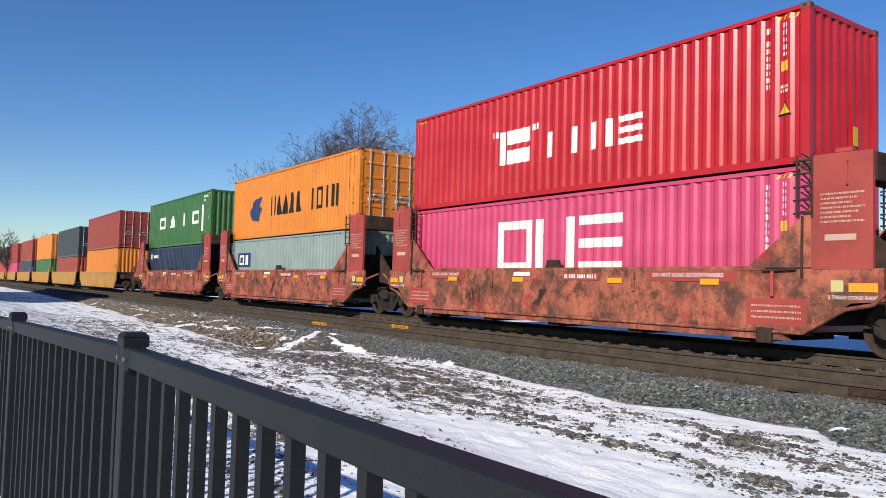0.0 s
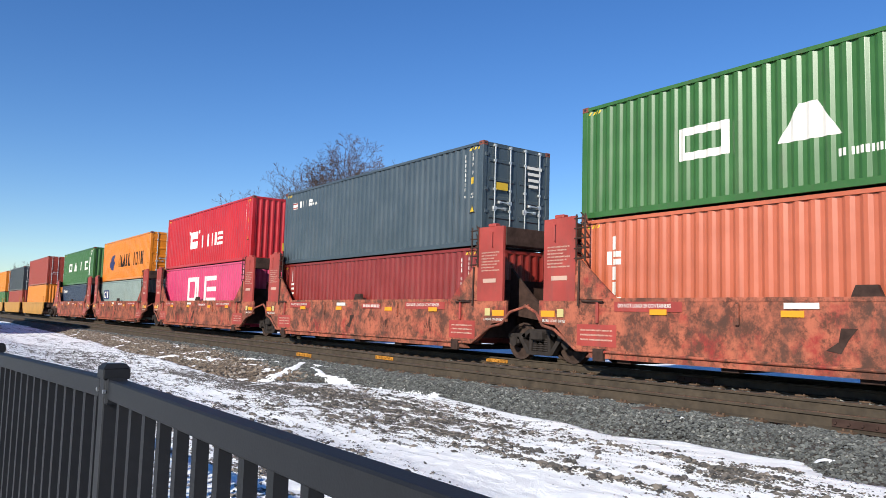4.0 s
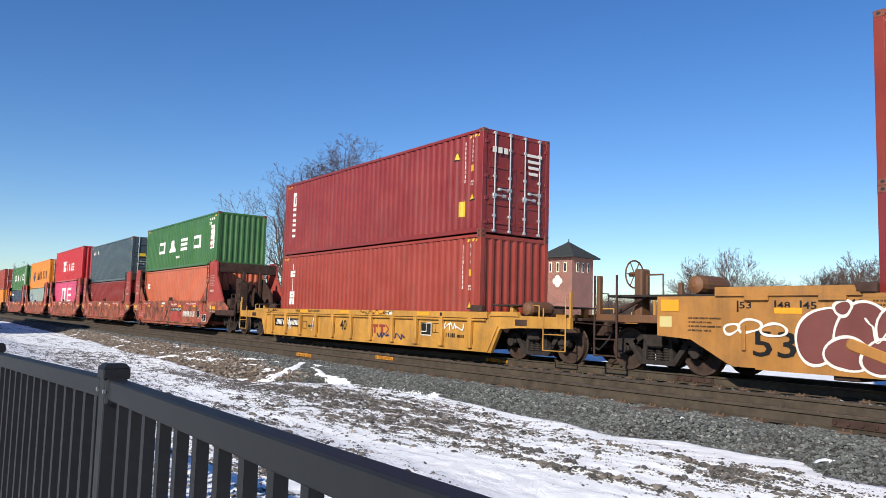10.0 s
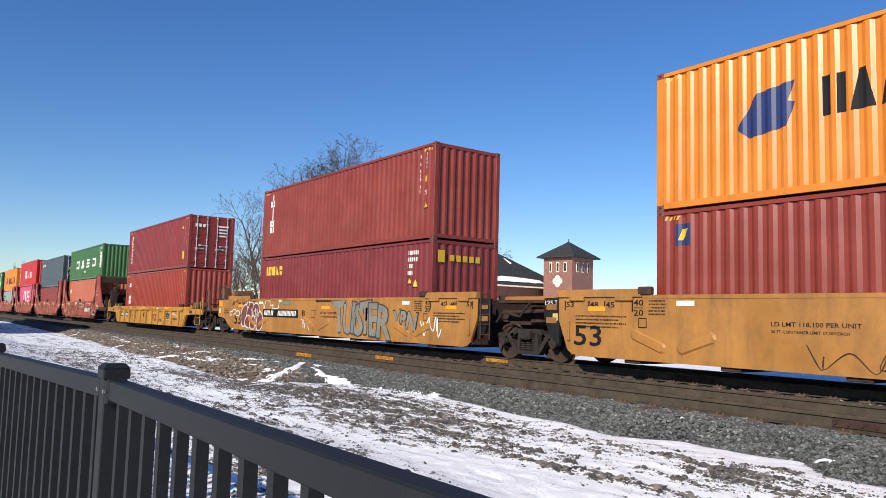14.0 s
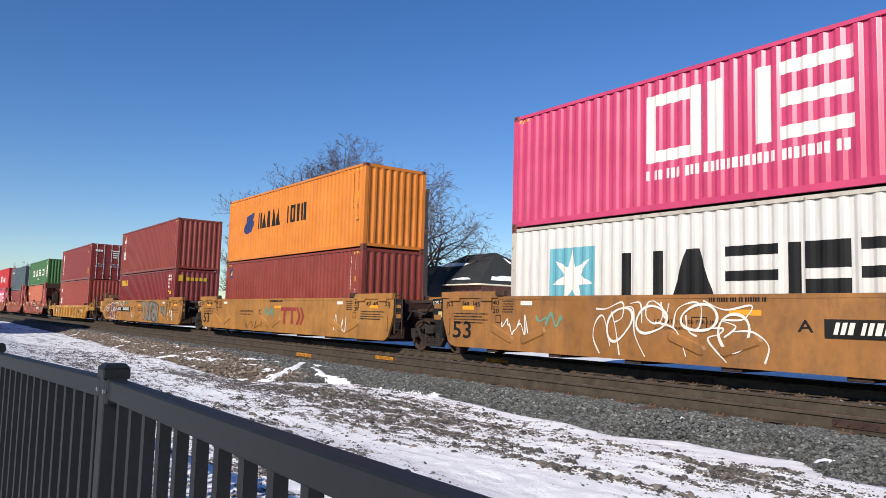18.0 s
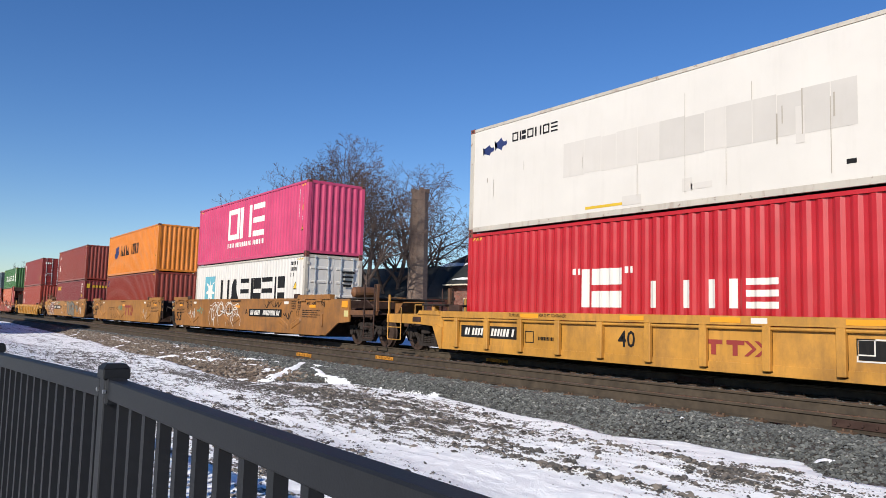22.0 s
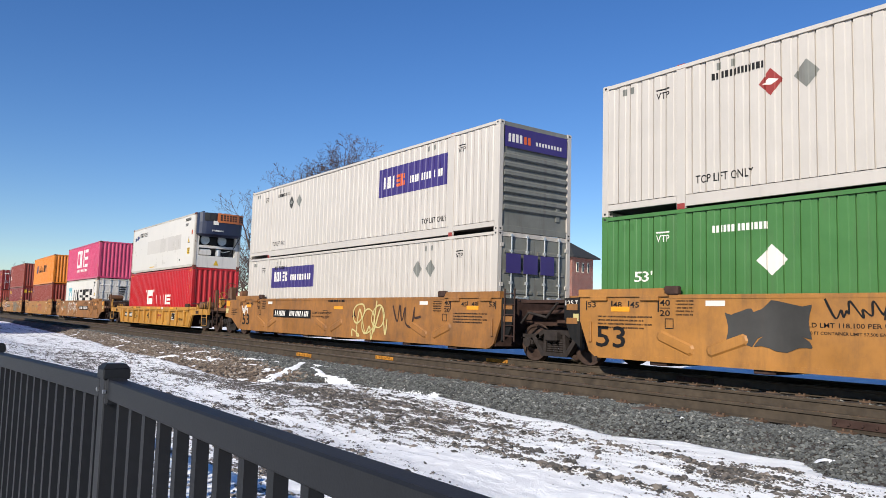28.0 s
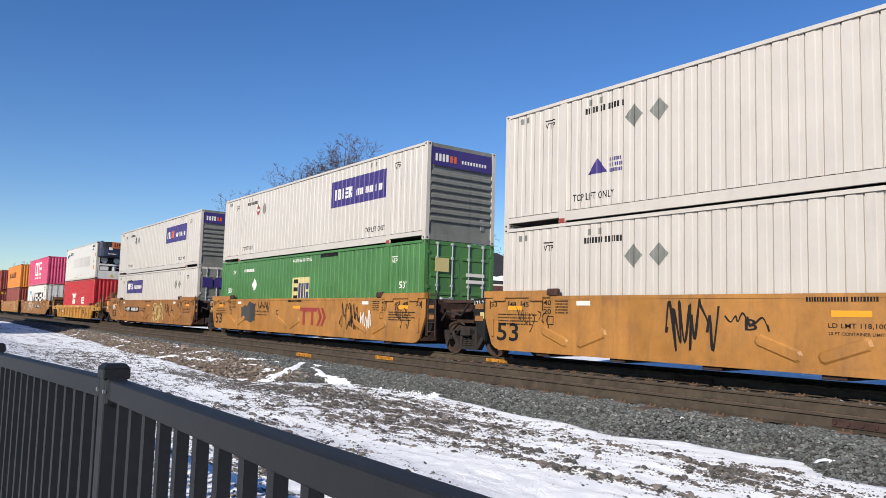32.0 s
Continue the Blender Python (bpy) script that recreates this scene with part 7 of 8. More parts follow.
sprayed_letters(b1, [("Y", 4.62, 5.02, 0.0, 0.12), ("P", 5.02, 5.36, -0.04, 0.1), ("N", 5.36, 5.86, -0.02, 0.15)], 0.62, 1.14, "greymark", "kmark", -HW - 0.012, 0.03)
scrawl(b1, 6.1, 7.1, 0.45, 1.0, "wmark", 13, 0.04, 6)
scrawl(b1, -3.6, -2.2, 1.30, 1.44, "tealmark", 93, 0.07, 5)
scrawl(c1, -0.95, 0.1, 0.85, 1.2, "tealmark", 21, 0.09, 6)
scrawl(c1, -3.3, -0.9, 0.3, 0.7, "rustbrown", 22, 0.02, 5)
scrawl(c1, 4.9, 5.8, 0.4, 1.0, "wmark", 23, 0.04, 6)
sprayed_strokes(a1, -3.2, 0.35, 0.32, 1.42, "wmark", 0.034, [[(0.05, 0), (0, 0.3), (0.02, 0.6), (0.08, 0.7), (0.13, 0.15)], [(0.02, 0.85), (0.1, 0.85), (0.22, 0.97), (0.22, 0.7), (0.16, 0.6)], [(0.14, 0.8), (0.17, 0.5), (0.2, 0.0)],
                                                            [(0.24, 0.88), (0.3, 0.85), (0.31, 0.4), (0.38, 0.0)], [(0.28, 0.95), (0.35, 0.95), (0.36, 0.6)], [(0.44, 1.0), (0.5, 0.87), (0.49, 0.65), (0.44, 0.6), (0.39, 0.72), (0.4, 0.95), (0.44, 1.0)]])
sprayed_strokes(a1, -1.6, 0.75, 0.32, 1.42, "wmark", 0.034, [[(0, 0.62), (0.2, 0.5), (0.3, 0.05)], [(0.18, 0.55), (0.22, 0.85), (0.36, 0.97), (0.44, 0.9), (0.42, 0.55), (0.32, 0.5)], [(0.3, 0.75), (0.32, 0.5), (0.4, 0.4)], [(0.46, 1.0), (0.65, 0.85), (0.87, 0.92), (0.8, 0.7), (0.62, 0.68), (0.74, 0.58), (0.64, 0.4)],
                                                             [(0.36, 0.5), (0.62, 0.55), (0.6, 0.45), (0.5, 0.35), (0.66, 0.0)], [(0.72, 0.5), (0.88, 0.5), (1.0, 0.3), (0.97, 0.02)], [(0.06, 0.98), (0.1, 0.7), (0.14, 0.95)]], -HW - 0.014)
puffs(a1, [(-2.5, 0.95, 0.30, 0.34, 0.3), (-1.7, 1.05, 0.34, 0.28, 0.2), (-0.6, 1.1, 0.36, 0.26, 0.3), (0.1, 0.85, 0.3, 0.34, 0.2)], None, "wmark", 0.05, -HW - 0.016)
scrawl(a1, -6.2, -5.1, 0.6, 1.1, "wmark", 33, 0.035, 7)
scrawl(a1, -4.9, -4.0, 0.85, 1.15, "tealmark", 91, 0.06, 4)
scrawl(a1, 3.2, 4.9, 1.16, 1.44, "kmark", 34, 0.03, 6)
scrawl(a1, 5.0, 6.0, 0.75, 1.05, "kmark", 35, 0.035, 4)
a2, c2, b2 = OCH2
scrawl(a2, -8.2, -7.5, 0.85, 1.25, "wmark", 41, 0.05, 5)
scrawl(a2, 1.2, 3.4, 0.25, 1.44, "cream", 42, 0.06, 6)
puffs(a2, [(1.7, 1.05, 0.34, 0.3, 0.2), (2.3, 0.8, 0.36, 0.4, 0.1), (2.9, 0.95, 0.34, 0.36, 0.2)], None, "cream", 0.05, -HW - 0.016)
scrawl(a2, 3.8, 5.2, 0.6, 1.3, "rustbrown", 43, 0.06, 5)
flat(c2, blob(B(), -5.2, -4.3, 0.6, 1.30, 4, rough=0.35), "sootmark", "painted_out_patch", -HW - 0.008, "dark sprayed-over patch")
flat(c2, blob(B(), -4.6, -3.4, 0.7, 1.44, 6, rough=0.3), "sootmark", "painted_out_patch", -HW - 0.010, "dark sprayed-over patch")
flat(c2, blob(B(), -4.6, -3.5, 0.55, 0.95, 9, rough=0.4), "sootmark", "painted_out_patch", -HW - 0.012)
scrawl(c2, -3.3, -2.1, 1.08, 1.45, "kmark", 51, 0.035, 8)
scrawl(c2, 3.6, 4.9, 0.6, 1.35, "kmark", 52, 0.026, 12)
scrawl(c2, 4.1, 5.1, 0.5, 1.0, "kmark", 57, 0.024, 9, -HW - 0.014)
scrawl(c2, 5.0, 5.7, 0.55, 1.15, "wmark", 53, 0.032, 9)
TAG = [[(0.05, 1), (0.12, 0.75), (0.16, 0.95)], [(0.12, 0.75), (0.15, 0.5)], [(0.18, 0.5), (0.24, 0.9), (0.28, 0.45)], [(0.32, 0.8), (0.33, 0.4), (0.4, 0.45), (0.4, 0.8)], [(0.45, 0.75), (0.46, 0.3)], [(0.5, 0.75), (0.6, 0.6), (0.55, 0.3), (0.46, 0.02)], [(0.68, 0.85), (0.78, 0.75), (0.72, 0.5)], [(0.88, 0.8), (0.82, 0.6), (0.86, 0.4), (0.8, 0.5)], [(1, 0.7), (0.94, 0.5), (1, 0.25), (0.92, 0.02), (0.88, 0.2)]]
sprayed_strokes(b2, -7.5, -6.35, 0.68, 1.28, "kmark", 0.022, TAG)
sprayed_strokes(c2, 7.0, 7.8, 0.62, 1.34, "kmark", 0.024, TAG)
scrawl(b2, -3.2, -2.0, 0.45, 1.42, "kmark", 62, 0.05, 9)
scrawl(b2, -1.9, -1.0, 0.9, 1.2, "kmark", 92, 0.03, 5)

# markings of the yellow cars
for car, seed in ((YEL1, 1), (YEL2, 2)):
    flat(car, rect(B(), -6.05, -3.85, 0.50, 0.80), "blackplate", "number_panel", -HW + 0.012)
    flat(car, bar_row(bar_row(B(), -5.9, -5.05, 0.56, 0.18, seed, 0.25), -4.85, -3.98, 0.56, 0.18, seed + 3, 0.25), "wmark", "number_stencil", -HW + 0.009)
    write(car, "40", -0.80, -0.36, 0.48, 0.82, "kmark", -HW + 0.012)
    flat(car, ring(B(), -3.6, -3.3, 0.45, 0.72, 0.02), "kmark", "plate_border", -HW + 0.012)
    flat(car, bar_row(B(), -3.15, -2.55, 0.52, 0.08, 8), "kmark", "stencil_line", -HW + 0.012)
    flat(car, rect(B(), 3.95, 4.40, 0.50, 0.80), "blackplate", "table_panel", -HW + 0.012)
    flat(car, ring(ring(B(), 3.92, 4.43, 0.47, 0.83, 0.025), 3.92, 4.2, 0.57, 0.83, 0.02), "wmark", "table_border", -HW + 0.009)
    flat(car, ring(ring(B(), 4.48, 4.80, 0.56, 0.82, 0.015), 4.48, 4.64, 0.56, 0.82, 0.012), "kmark", "table_border", -HW + 0.012)
    flat(car, bar_row(B(), 5.1, 5.5, 0.46, 0.11, 4), "kmark", "stencil_line", -HW + 0.012)
    flat(car, bar_row(B(), 5.6, 5.9, 0.46, 0.08, 5), "kmark", "stencil_line", -HW + 0.012)
    write(car, "75,000 LBS. MAX. GROSS WT. FOR 20 FT. CONTAINERS", -4.1, -2.2, 1.04, 1.12, "kmark", -HW - 0.056)
    flat(car, disc(B(), 4.95, 1.07, 0.05), "kmark", "round_mark", -HW - 0.056)
    flat(car, rect(B(), 2.2, 2.5, 1.02, 1.12), "wmark", "white_label", -HW - 0.058)
    for x in (1.25, 1.68):
        flat(car, rect(rect(B(), x, x + 0.35, 0.64, 0.72), x + 0.12, x + 0.22, 0.45, 0.64), "redmark", "emblem", -HW + 0.012)
    for x in (2.10, 2.30):
        mark = B()
        poly(mark, [(x, 0.72), (x + 0.16, 0.585), (x + 0.08, 0.585), (x - 0.08, 0.72)])
        poly(mark, [(x + 0.16, 0.585), (x, 0.45), (x - 0.08, 0.45), (x + 0.08, 0.585)])
        flat(car, mark, "redmark", "emblem", -HW + 0.012)
scrawl(YEL1, -5.0, -4.5, 0.35, 0.85, "wmark", 71, 0.03, 4, -HW - 0.0)
scrawl(YEL1, -2.9, -2.4, 0.35, 0.95, "wmark", 72, 0.03, 4, -HW - 0.0)
scrawl(YEL1, 1.6, 3.2, 0.32, 0.48, "bluemark", 73, 0.05, 8, -HW - 0.0)
scrawl(YEL1, 5.0, 5.9, 0.6, 0.85, "wmark", 74, 0.04, 5, -HW - 0.0)
scrawl(YEL1, 0.6, 2.6, 1.03, 1.13, "kmark", 75, 0.025, 10, -HW - 0.056)
scrawl(YEL1, -6.6, -5.6, 1.03, 1.13, "kmark", 76, 0.025, 6, -HW - 0.056)


# ---- fence ----
def fence():
    x0, y0 = -2.14, 0.490
    z_top = CAM_Z - 0.145
    f = thing("metal_fence", "dark grey powder-coated metal picket fence", "fence", pose(x0, y0, z_top))
    depth = z_top - GROUND_Z
    cap = box(B(), -0.034, 0.034, -0.034, 0.034, -0.04, -0.012, 0.003)
    a = [cap.verts.new((sx * 0.034, sy * 0.034, -0.0115)) for sx, sy in ((-1, -1), (1, -1), (1, 1), (-1, 1))]
    b = [cap.verts.new((sx * 0.024, sy * 0.024, 0.0)) for sx, sy in ((-1, -1), (1, -1), (1, 1), (-1, 1))]
    for i in range(4):
        cap.faces.new((a[i], a[(i + 1) % 4], b[(i + 1) % 4], b[i]))
    cap.faces.new(b)
    capm = bpy.data.meshes.new("post_cap")
    cap.to_mesh(capm)
    capm.materials.append(M["fence"])
    fall, ahead = pose(0, 0, 0, 0, -0.8, 2.9), pose(0, 0, 0, 0, 0, 0.4)      # the far run falls away a little
    spots = [k * 1.83 for k in range(-5, 1)] + [2.44, 4.88]
    for k, x in enumerate(spots):
        run = fall if x < 0 else ahead
        post = part("post", box(B(), x - 0.028, x + 0.028, -0.028, 0.028, -depth - 0.1, -0.036, 0.003), "fence", f)
        post.matrix_basis = run
        part("post_cap", capm, None, post).location = (x, 0, 0)
        for s in (-1, 1):
            br = box(B(), x + s * 0.029, x + s * 0.044, -0.027, 0.027, -0.105, -0.037, 0.006)
            part("rail_bracket", br, "fence", post)
            part("screw", tube(B(), (x + s * 0.037, -0.026, -0.070), (x + s * 0.037, -0.033, -0.070), 0.006, seg=8), "screw", post)
        if k == len(spots) - 1:
            continue
        step = spots[k + 1] - x
        for zt in (-0.040, -depth + 0.16):
            part("fence_rail", box(B(), x + 0.03, x + step - 0.03, -0.022, 0.022, zt - 0.052, zt, 0.004), "fence", f).matrix_basis = run
        n = round(step / 0.1144) - 1
        for i in range(n):
            px = x + step * (i + 1) / (n + 1)
            o = seat_part("picket", (), lambda: box(B(), -0.0125, 0.0125, -0.0125, 0.0125, -depth + 0.05, -0.088), "fence", f)
            o.matrix_basis = run @ pose(px, 0, 0)
    return f


fence()


# ---- trees ----
def grown_tree(seed, stems, plan, fine=0.012):
    """A bare tree grown limb by limb. stems: (x, y, lean x, lean y, length, radius); plan, level by level: (children, where they begin, length share, angle, lift, waver)."""
    rng = np.random.default_rng(seed)
    segs = []

    def limb(p, d, length, r, level):
        kids, begin, share, angle, lift, waver = plan[level]
        n = max(2, min(9, int(length / 0.45)))
        turn = rng.random() * math.tau
        nodes = []
        for i in range(n):
            d = d + rng.normal(size=3) * waver + np.array((0, 0, lift))
            d = d / np.sqrt((d * d).sum())
            q = p + d * (length / n)
            ra, rb = r * (1 - 0.72 * i / n), r * (1 - 0.72 * (i + 1) / n)
            segs.append((p, q, max(ra, fine), max(rb, fine * 0.8)))
            nodes.append((q, d, rb))
            p = q
        if level + 1 >= len(plan) or kids == 0:
            return
        for k in range(kids):
            u = begin + (1 - begin) * (k + rng.random()) / kids
            q, w, rr = nodes[min(n - 1, int(u * n))]
            turn += 2.4 + rng.normal() * 0.35
            side = np.cross(w, (0.31, 0.27, 0.91) if abs(w[2]) < 0.9 else (1.0, 0.1, 0.0))
            side = side / np.sqrt((side * side).sum())
            other = np.cross(w, side)
            a = radians(angle) * (0.75 + 0.5 * rng.random())
            out = w * math.cos(a) + (side * math.cos(turn) + other * math.sin(turn)) * math.sin(a)
            limb(q, out, length * share * (1.15 - 0.55 * u) * (0.7 + 0.5 * rng.random()), rr * 0.72, level + 1)
    for x, y, lx, ly, length, r in stems:
        d = np.array((lx, ly, 1.0))
        limb(np.array((x, y, -0.3)), d / np.sqrt((d * d).sum()), length, r, 0)
    out = []
    for wanted in (True, False):
        V, F = [], []
        for p, q, r0, r1 in segs:
            if (r1 > 0.04) != wanted:
                continue
            seg = 6 if wanted else 3
            d = (q - p) / np.sqrt(((q - p) ** 2).sum())
            u = np.cross(d, (0.9, 0.1, 0.2) if abs(d[0]) < 0.8 else (0.1, 0.9, 0.2))
            u = u / np.sqrt((u * u).sum())
            v = np.cross(d, u)
            b = len(V)
            for c, r in ((p, r0), (q, r1)):
                for i in range(seg):
                    V.append(tuple(c + (u * math.cos(i * math.tau / seg) + v * math.sin(i * math.tau / seg)) * r))
            for i in range(seg):
                F.append((b + i, b + (i + 1) % seg, b + seg + (i + 1) % seg, b + seg + i))
        me = bpy.data.meshes.new("limbs" if wanted else "twigs")
        me.from_pydata(V, [], F)
        me.materials.append(M["bark" if wanted else "twig"])
        out.append(me)
    return out


def at(az, dist):
    """A place on the ground at that bearing (degrees from +y towards +x) and distance."""
    a = radians(az)
    return dist * math.sin(a), dist * math.cos(a)


def bare_tree(meshes, az, dist, rz=0.0, scale=1.0, label="bare leafless tree with fine grey-brown twigs"):
    x, y = at(az, dist)
    t = thing("bare_tree", label, "tree", pose(x, y, GROUND_Z, 0, 0, rz), "bare winter trees")
    t.scale = (scale, scale, scale)
    part("trunk", meshes[0], None, t)
    part("crown", meshes[1], None, t)
    return t


# a tall rounded crown; a wide crown with hanging twigs; upswept stems; dense upright thicket; small rough tree
ROUND = grown_tree(11, [(0, 0, 0.03, 0, 14.5, 0.34)], [(18, 0.38, 0.46, 52, 0.02, 0.03), (9, 0.2, 0.50, 42, 0.07, 0.07), (7, 0.15, 0.52, 40, 0.03, 0.10), (5, 0.15, 0.6, 38, 0.0, 0.12), (0, 0, 0, 0, 0.0, 0.12)], 0.013)
WEEP = grown_tree(23, [(0, 0, 0.10, 0, 9.5, 0.30), (0.5, 0.3, -0.25, 0.1, 8.5, 0.24)], [(8, 0.35, 0.72, 50, 0.03, 0.04), (7, 0.2, 0.52, 45, 0.03, 0.08), (6, 0.15, 0.52, 42, -0.04, 0.10), (5, 0.15, 0.62, 38, -0.09, 0.12), (0, 0, 0, 0, -0.12, 0.12)], 0.012)
SWEPT = grown_tree(37, [(0, 0, -0.30, 0, 11.5, 0.17), (0.6, 0.2, -0.02, 0.1, 12.5, 0.18), (-0.6, 0.1, -0.55, 0.1, 10.0, 0.15), (1.0, 0.5, 0.25, 0, 11.5, 0.16), (0.2, -0.6, -0.75, -0.1, 9.0, 0.13)], [(10, 0.30, 0.36, 48, 0.05, 0.09), (7, 0.25, 0.45, 44, 0.14, 0.10), (6, 0.2, 0.55, 40, 0.10, 0.12), (0, 0, 0, 0, 0.08, 0.12)], 0.0115)
THICKET = grown_tree(51, [(0, 0, 0.05, 0, 8.5, 0.13), (1.3, 0.5, 0.22, 0.1, 8.0, 0.12), (-1.2, 0.4, -0.25, 0, 8.0, 0.12), (0.4, -1.2, 0.10, -0.2, 7.6, 0.11), (-2.2, -0.4, -0.42, 0, 6.6, 0.1), (2.3, 0.1, 0.45, 0, 6.8, 0.1)], [(11, 0.12, 0.46, 36, 0.03, 0.05), (7, 0.12, 0.52, 34, 0.08, 0.08), (6, 0.15, 0.60, 32, 0.06, 0.10), (0, 0, 0, 0, 0.04, 0.12)], 0.019)
ROUGH = grown_tree(64, [(0, 0, 0.08, 0, 7.4, 0.2), (0.9, 0.4, 0.35, 0.1, 6.2, 0.15)], [(11, 0.25, 0.58, 50, 0.04, 0.06), (8, 0.2, 0.52, 42, 0.08, 0.09), (7, 0.15, 0.58, 38, 0.03, 0.12), (0, 0, 0, 0, 0.0, 0.12)], 0.020)
bare_tree(ROUND, -62.0, 75, 120, 1.0, "tall bare tree with a rounded fine crown")
bare_tree(ROUND, -61.2, 82, 215, 0.98, "tall bare tree with a rounded fine crown")
bare_tree(WEEP, -57.7, 86, 80, 1.34, "wide bare tree with hanging fine twigs beside a chimney")
bare_tree(WEEP, -55.6, 90, 250, 1.36, "wide bare tree with hanging fine twigs behind a chimney")
bare_tree(WEEP, -59.8, 78, 20, 1.22, "wide bare tree with hanging fine twigs")
bare_tree(SWEPT, -65.2, 70, 0, 1.02, "bare many-stemmed tree with upswept twigs")
bare_tree(SWEPT, -64.0, 80, 130, 1.12, "bare many-stemmed tree with upswept twigs")
bare_tree(SWEPT, -66.6, 78, 25, 1.06, "bare many-stemmed tree with upswept twigs")
bare_tree(ROUGH, -69.5, 90, 80, 0.9)
bare_tree(THICKET, -33.5, 105, 20, 1.02, "dense multi-stemmed bare thicket tree")
bare_tree(THICKET, -34.4, 109, 230, 0.90, "dense multi-stemmed bare thicket tree")
bare_tree(THICKET, -35.6, 112, 140, 0.70)
bare_tree(ROUGH, -25.3, 105, 20, 1.12, "gnarled bare tree above a belt of scrub")
bare_tree(THICKET, -25.0, 112, 75, 0.92, "dense multi-stemmed bare thicket tree")
bare_tree(THICKET, -26.1, 118, 165, 0.86, "dense multi-stemmed bare thicket tree")
for i, (az, dist, sc) in enumerate(((-30.6, 122, 0.8), (-27.5, 112, 0.8), (-25.9, 126, 0.95), (-23.7, 110, 0.85), (-22.2, 124, 1.0), (-20.6, 112, 0.9), (-37.5, 125, 0.55), (-31.6, 130, 0.66), (-29.6, 130, 0.80), (-28.2, 124, 0.84), (-26.8, 120, 0.85), (-24.4, 118, 0.86), (-23.0, 118, 0.95), (-21.5, 115, 1.0), (-19.8, 120, 1.0), (-39.5, 150, 0.6), (-41.0, 170, 0.6), (-47.5, 150, 0.85), (-50.0, 160, 0.8), (-72.5, 130, 0.6), (-82.5, 150, 0.8), (-85, 140, 0.9), (-80, 190, 0.8))):
    bare_tree((THICKET, ROUGH)[i % 2], az, dist, 67 * i, sc)


# ---- depot ----
def depot():
    cx, cy = at(-44.3, 85)
    turn = 8.0
    tower = thing("depot_tower", "square brick station tower with slate pyramid roof", "tower", pose(cx, cy, GROUND_Z, 0, 0, turn))
    w, h = 1.95, 8.35
    part("tower_wall", box(B(), -w, w, -w, w, 0, h), "brick", tower)
    roof = B()
    o = 2.55
    lo = [roof.verts.new((sx * o, sy * o, h)) for sx, sy in ((-1, -1), (1, -1), (1, 1), (-1, 1))]
    hi = [roof.verts.new((sx * o, sy * o, h + 0.12)) for sx, sy in ((-1, -1), (1, -1), (1, 1), (-1, 1))]
    ap = roof.verts.new((0, 0, h + 1.95))
    for i in range(4):
        roof.faces.new((lo[i], lo[(i + 1) % 4], hi[(i + 1) % 4], hi[i]))
        roof.faces.new((hi[i], hi[(i + 1) % 4], ap))
    roof.faces.new(list(reversed(lo)))
    tube(roof, (0, 0, h + 1.85), (0, 0, h + 2.25), 0.09, 0.05, seg=8)
    part("tower_roof", roof, "slate", tower)
    for face in range(2):
        for k in (-1, 0, 1):
            win = B()
            if face == 0:
                box(win, k * 1.0 - 0.20, k * 1.0 + 0.20, -w - 0.03, -w + 0.02, h - 1.6, h - 0.5, 0.02)
            else:
                box(win, w - 0.02, w + 0.03, k * 1.0 - 0.20, k * 1.0 + 0.20, h - 1.6, h - 0.5, 0.02)
            o_ = part("window_frame", win, "stone", tower)
            gl = B()
            if face == 0:
                box(gl, k * 1.0 - 0.13, k * 1.0 + 0.13, -w - 0.045, -w, h - 1.52, h - 0.6, 0.01)
            else:
                box(gl, w, w + 0.045, k * 1.0 - 0.13, k * 1.0 + 0.13, h - 1.52, h - 0.6, 0.01)
            part("pane", gl, "glass", o_)
    q = B()
    for dx, dz in ((0.33, 0), (-0.33, 0), (0, 0.33), (0, -0.33)):
        tube(q, (dx, -w - 0.04, 5.75 + dz), (dx, -w + 0.02, 5.75 + dz), 0.33, seg=16)
    box(q, -0.3, 0.3, -w - 0.042, -w + 0.02, 5.45, 6.05)
    part("quatrefoil", q, "stone", tower, "pale stone quatrefoil")
    # main hall
    hall = thing("depot_hall", "low brick station hall with dark hipped roof and snow", "building", pose(-69.0, 56.2, GROUND_Z))
    part("hall_wall", box(B(), -6.9, 6.9, -5.7, 5.7, 0, 5.0), "brick", hall)
    def hip(x0, x1, y0, y1, z, top, r0, r1):
        bm = B()
        lo = [bm.verts.new(p) for p in ((x0, y0, z), (x1, y0, z), (x1, y1, z), (x0, y1, z))]
        hi = [bm.verts.new((v.co.x, v.co.y, z + 0.18)) for v in lo]
        ym = (y0 + y1) / 2
        a, b = bm.verts.new((r0, ym, top)), bm.verts.new((r1, ym, top))
        for i in range(4):
            bm.faces.new((lo[i], lo[(i + 1) % 4], hi[(i + 1) % 4], hi[i]))
        bm.faces.new(list(reversed(lo)))
        bm.faces.new((hi[0], hi[1], b, a))
        bm.faces.new((hi[1], hi[2], b))
        bm.faces.new((hi[2], hi[3], a, b))
        bm.faces.new((hi[3], hi[0], a))
        bmesh.ops.recalc_face_normals(bm, faces=bm.faces[:])
        return bm
    part("hall_roof", hip(-7.8, 7.8, -6.6, 6.6, 5.0, 9.1, -3.0, 2.6), "slate", hall)
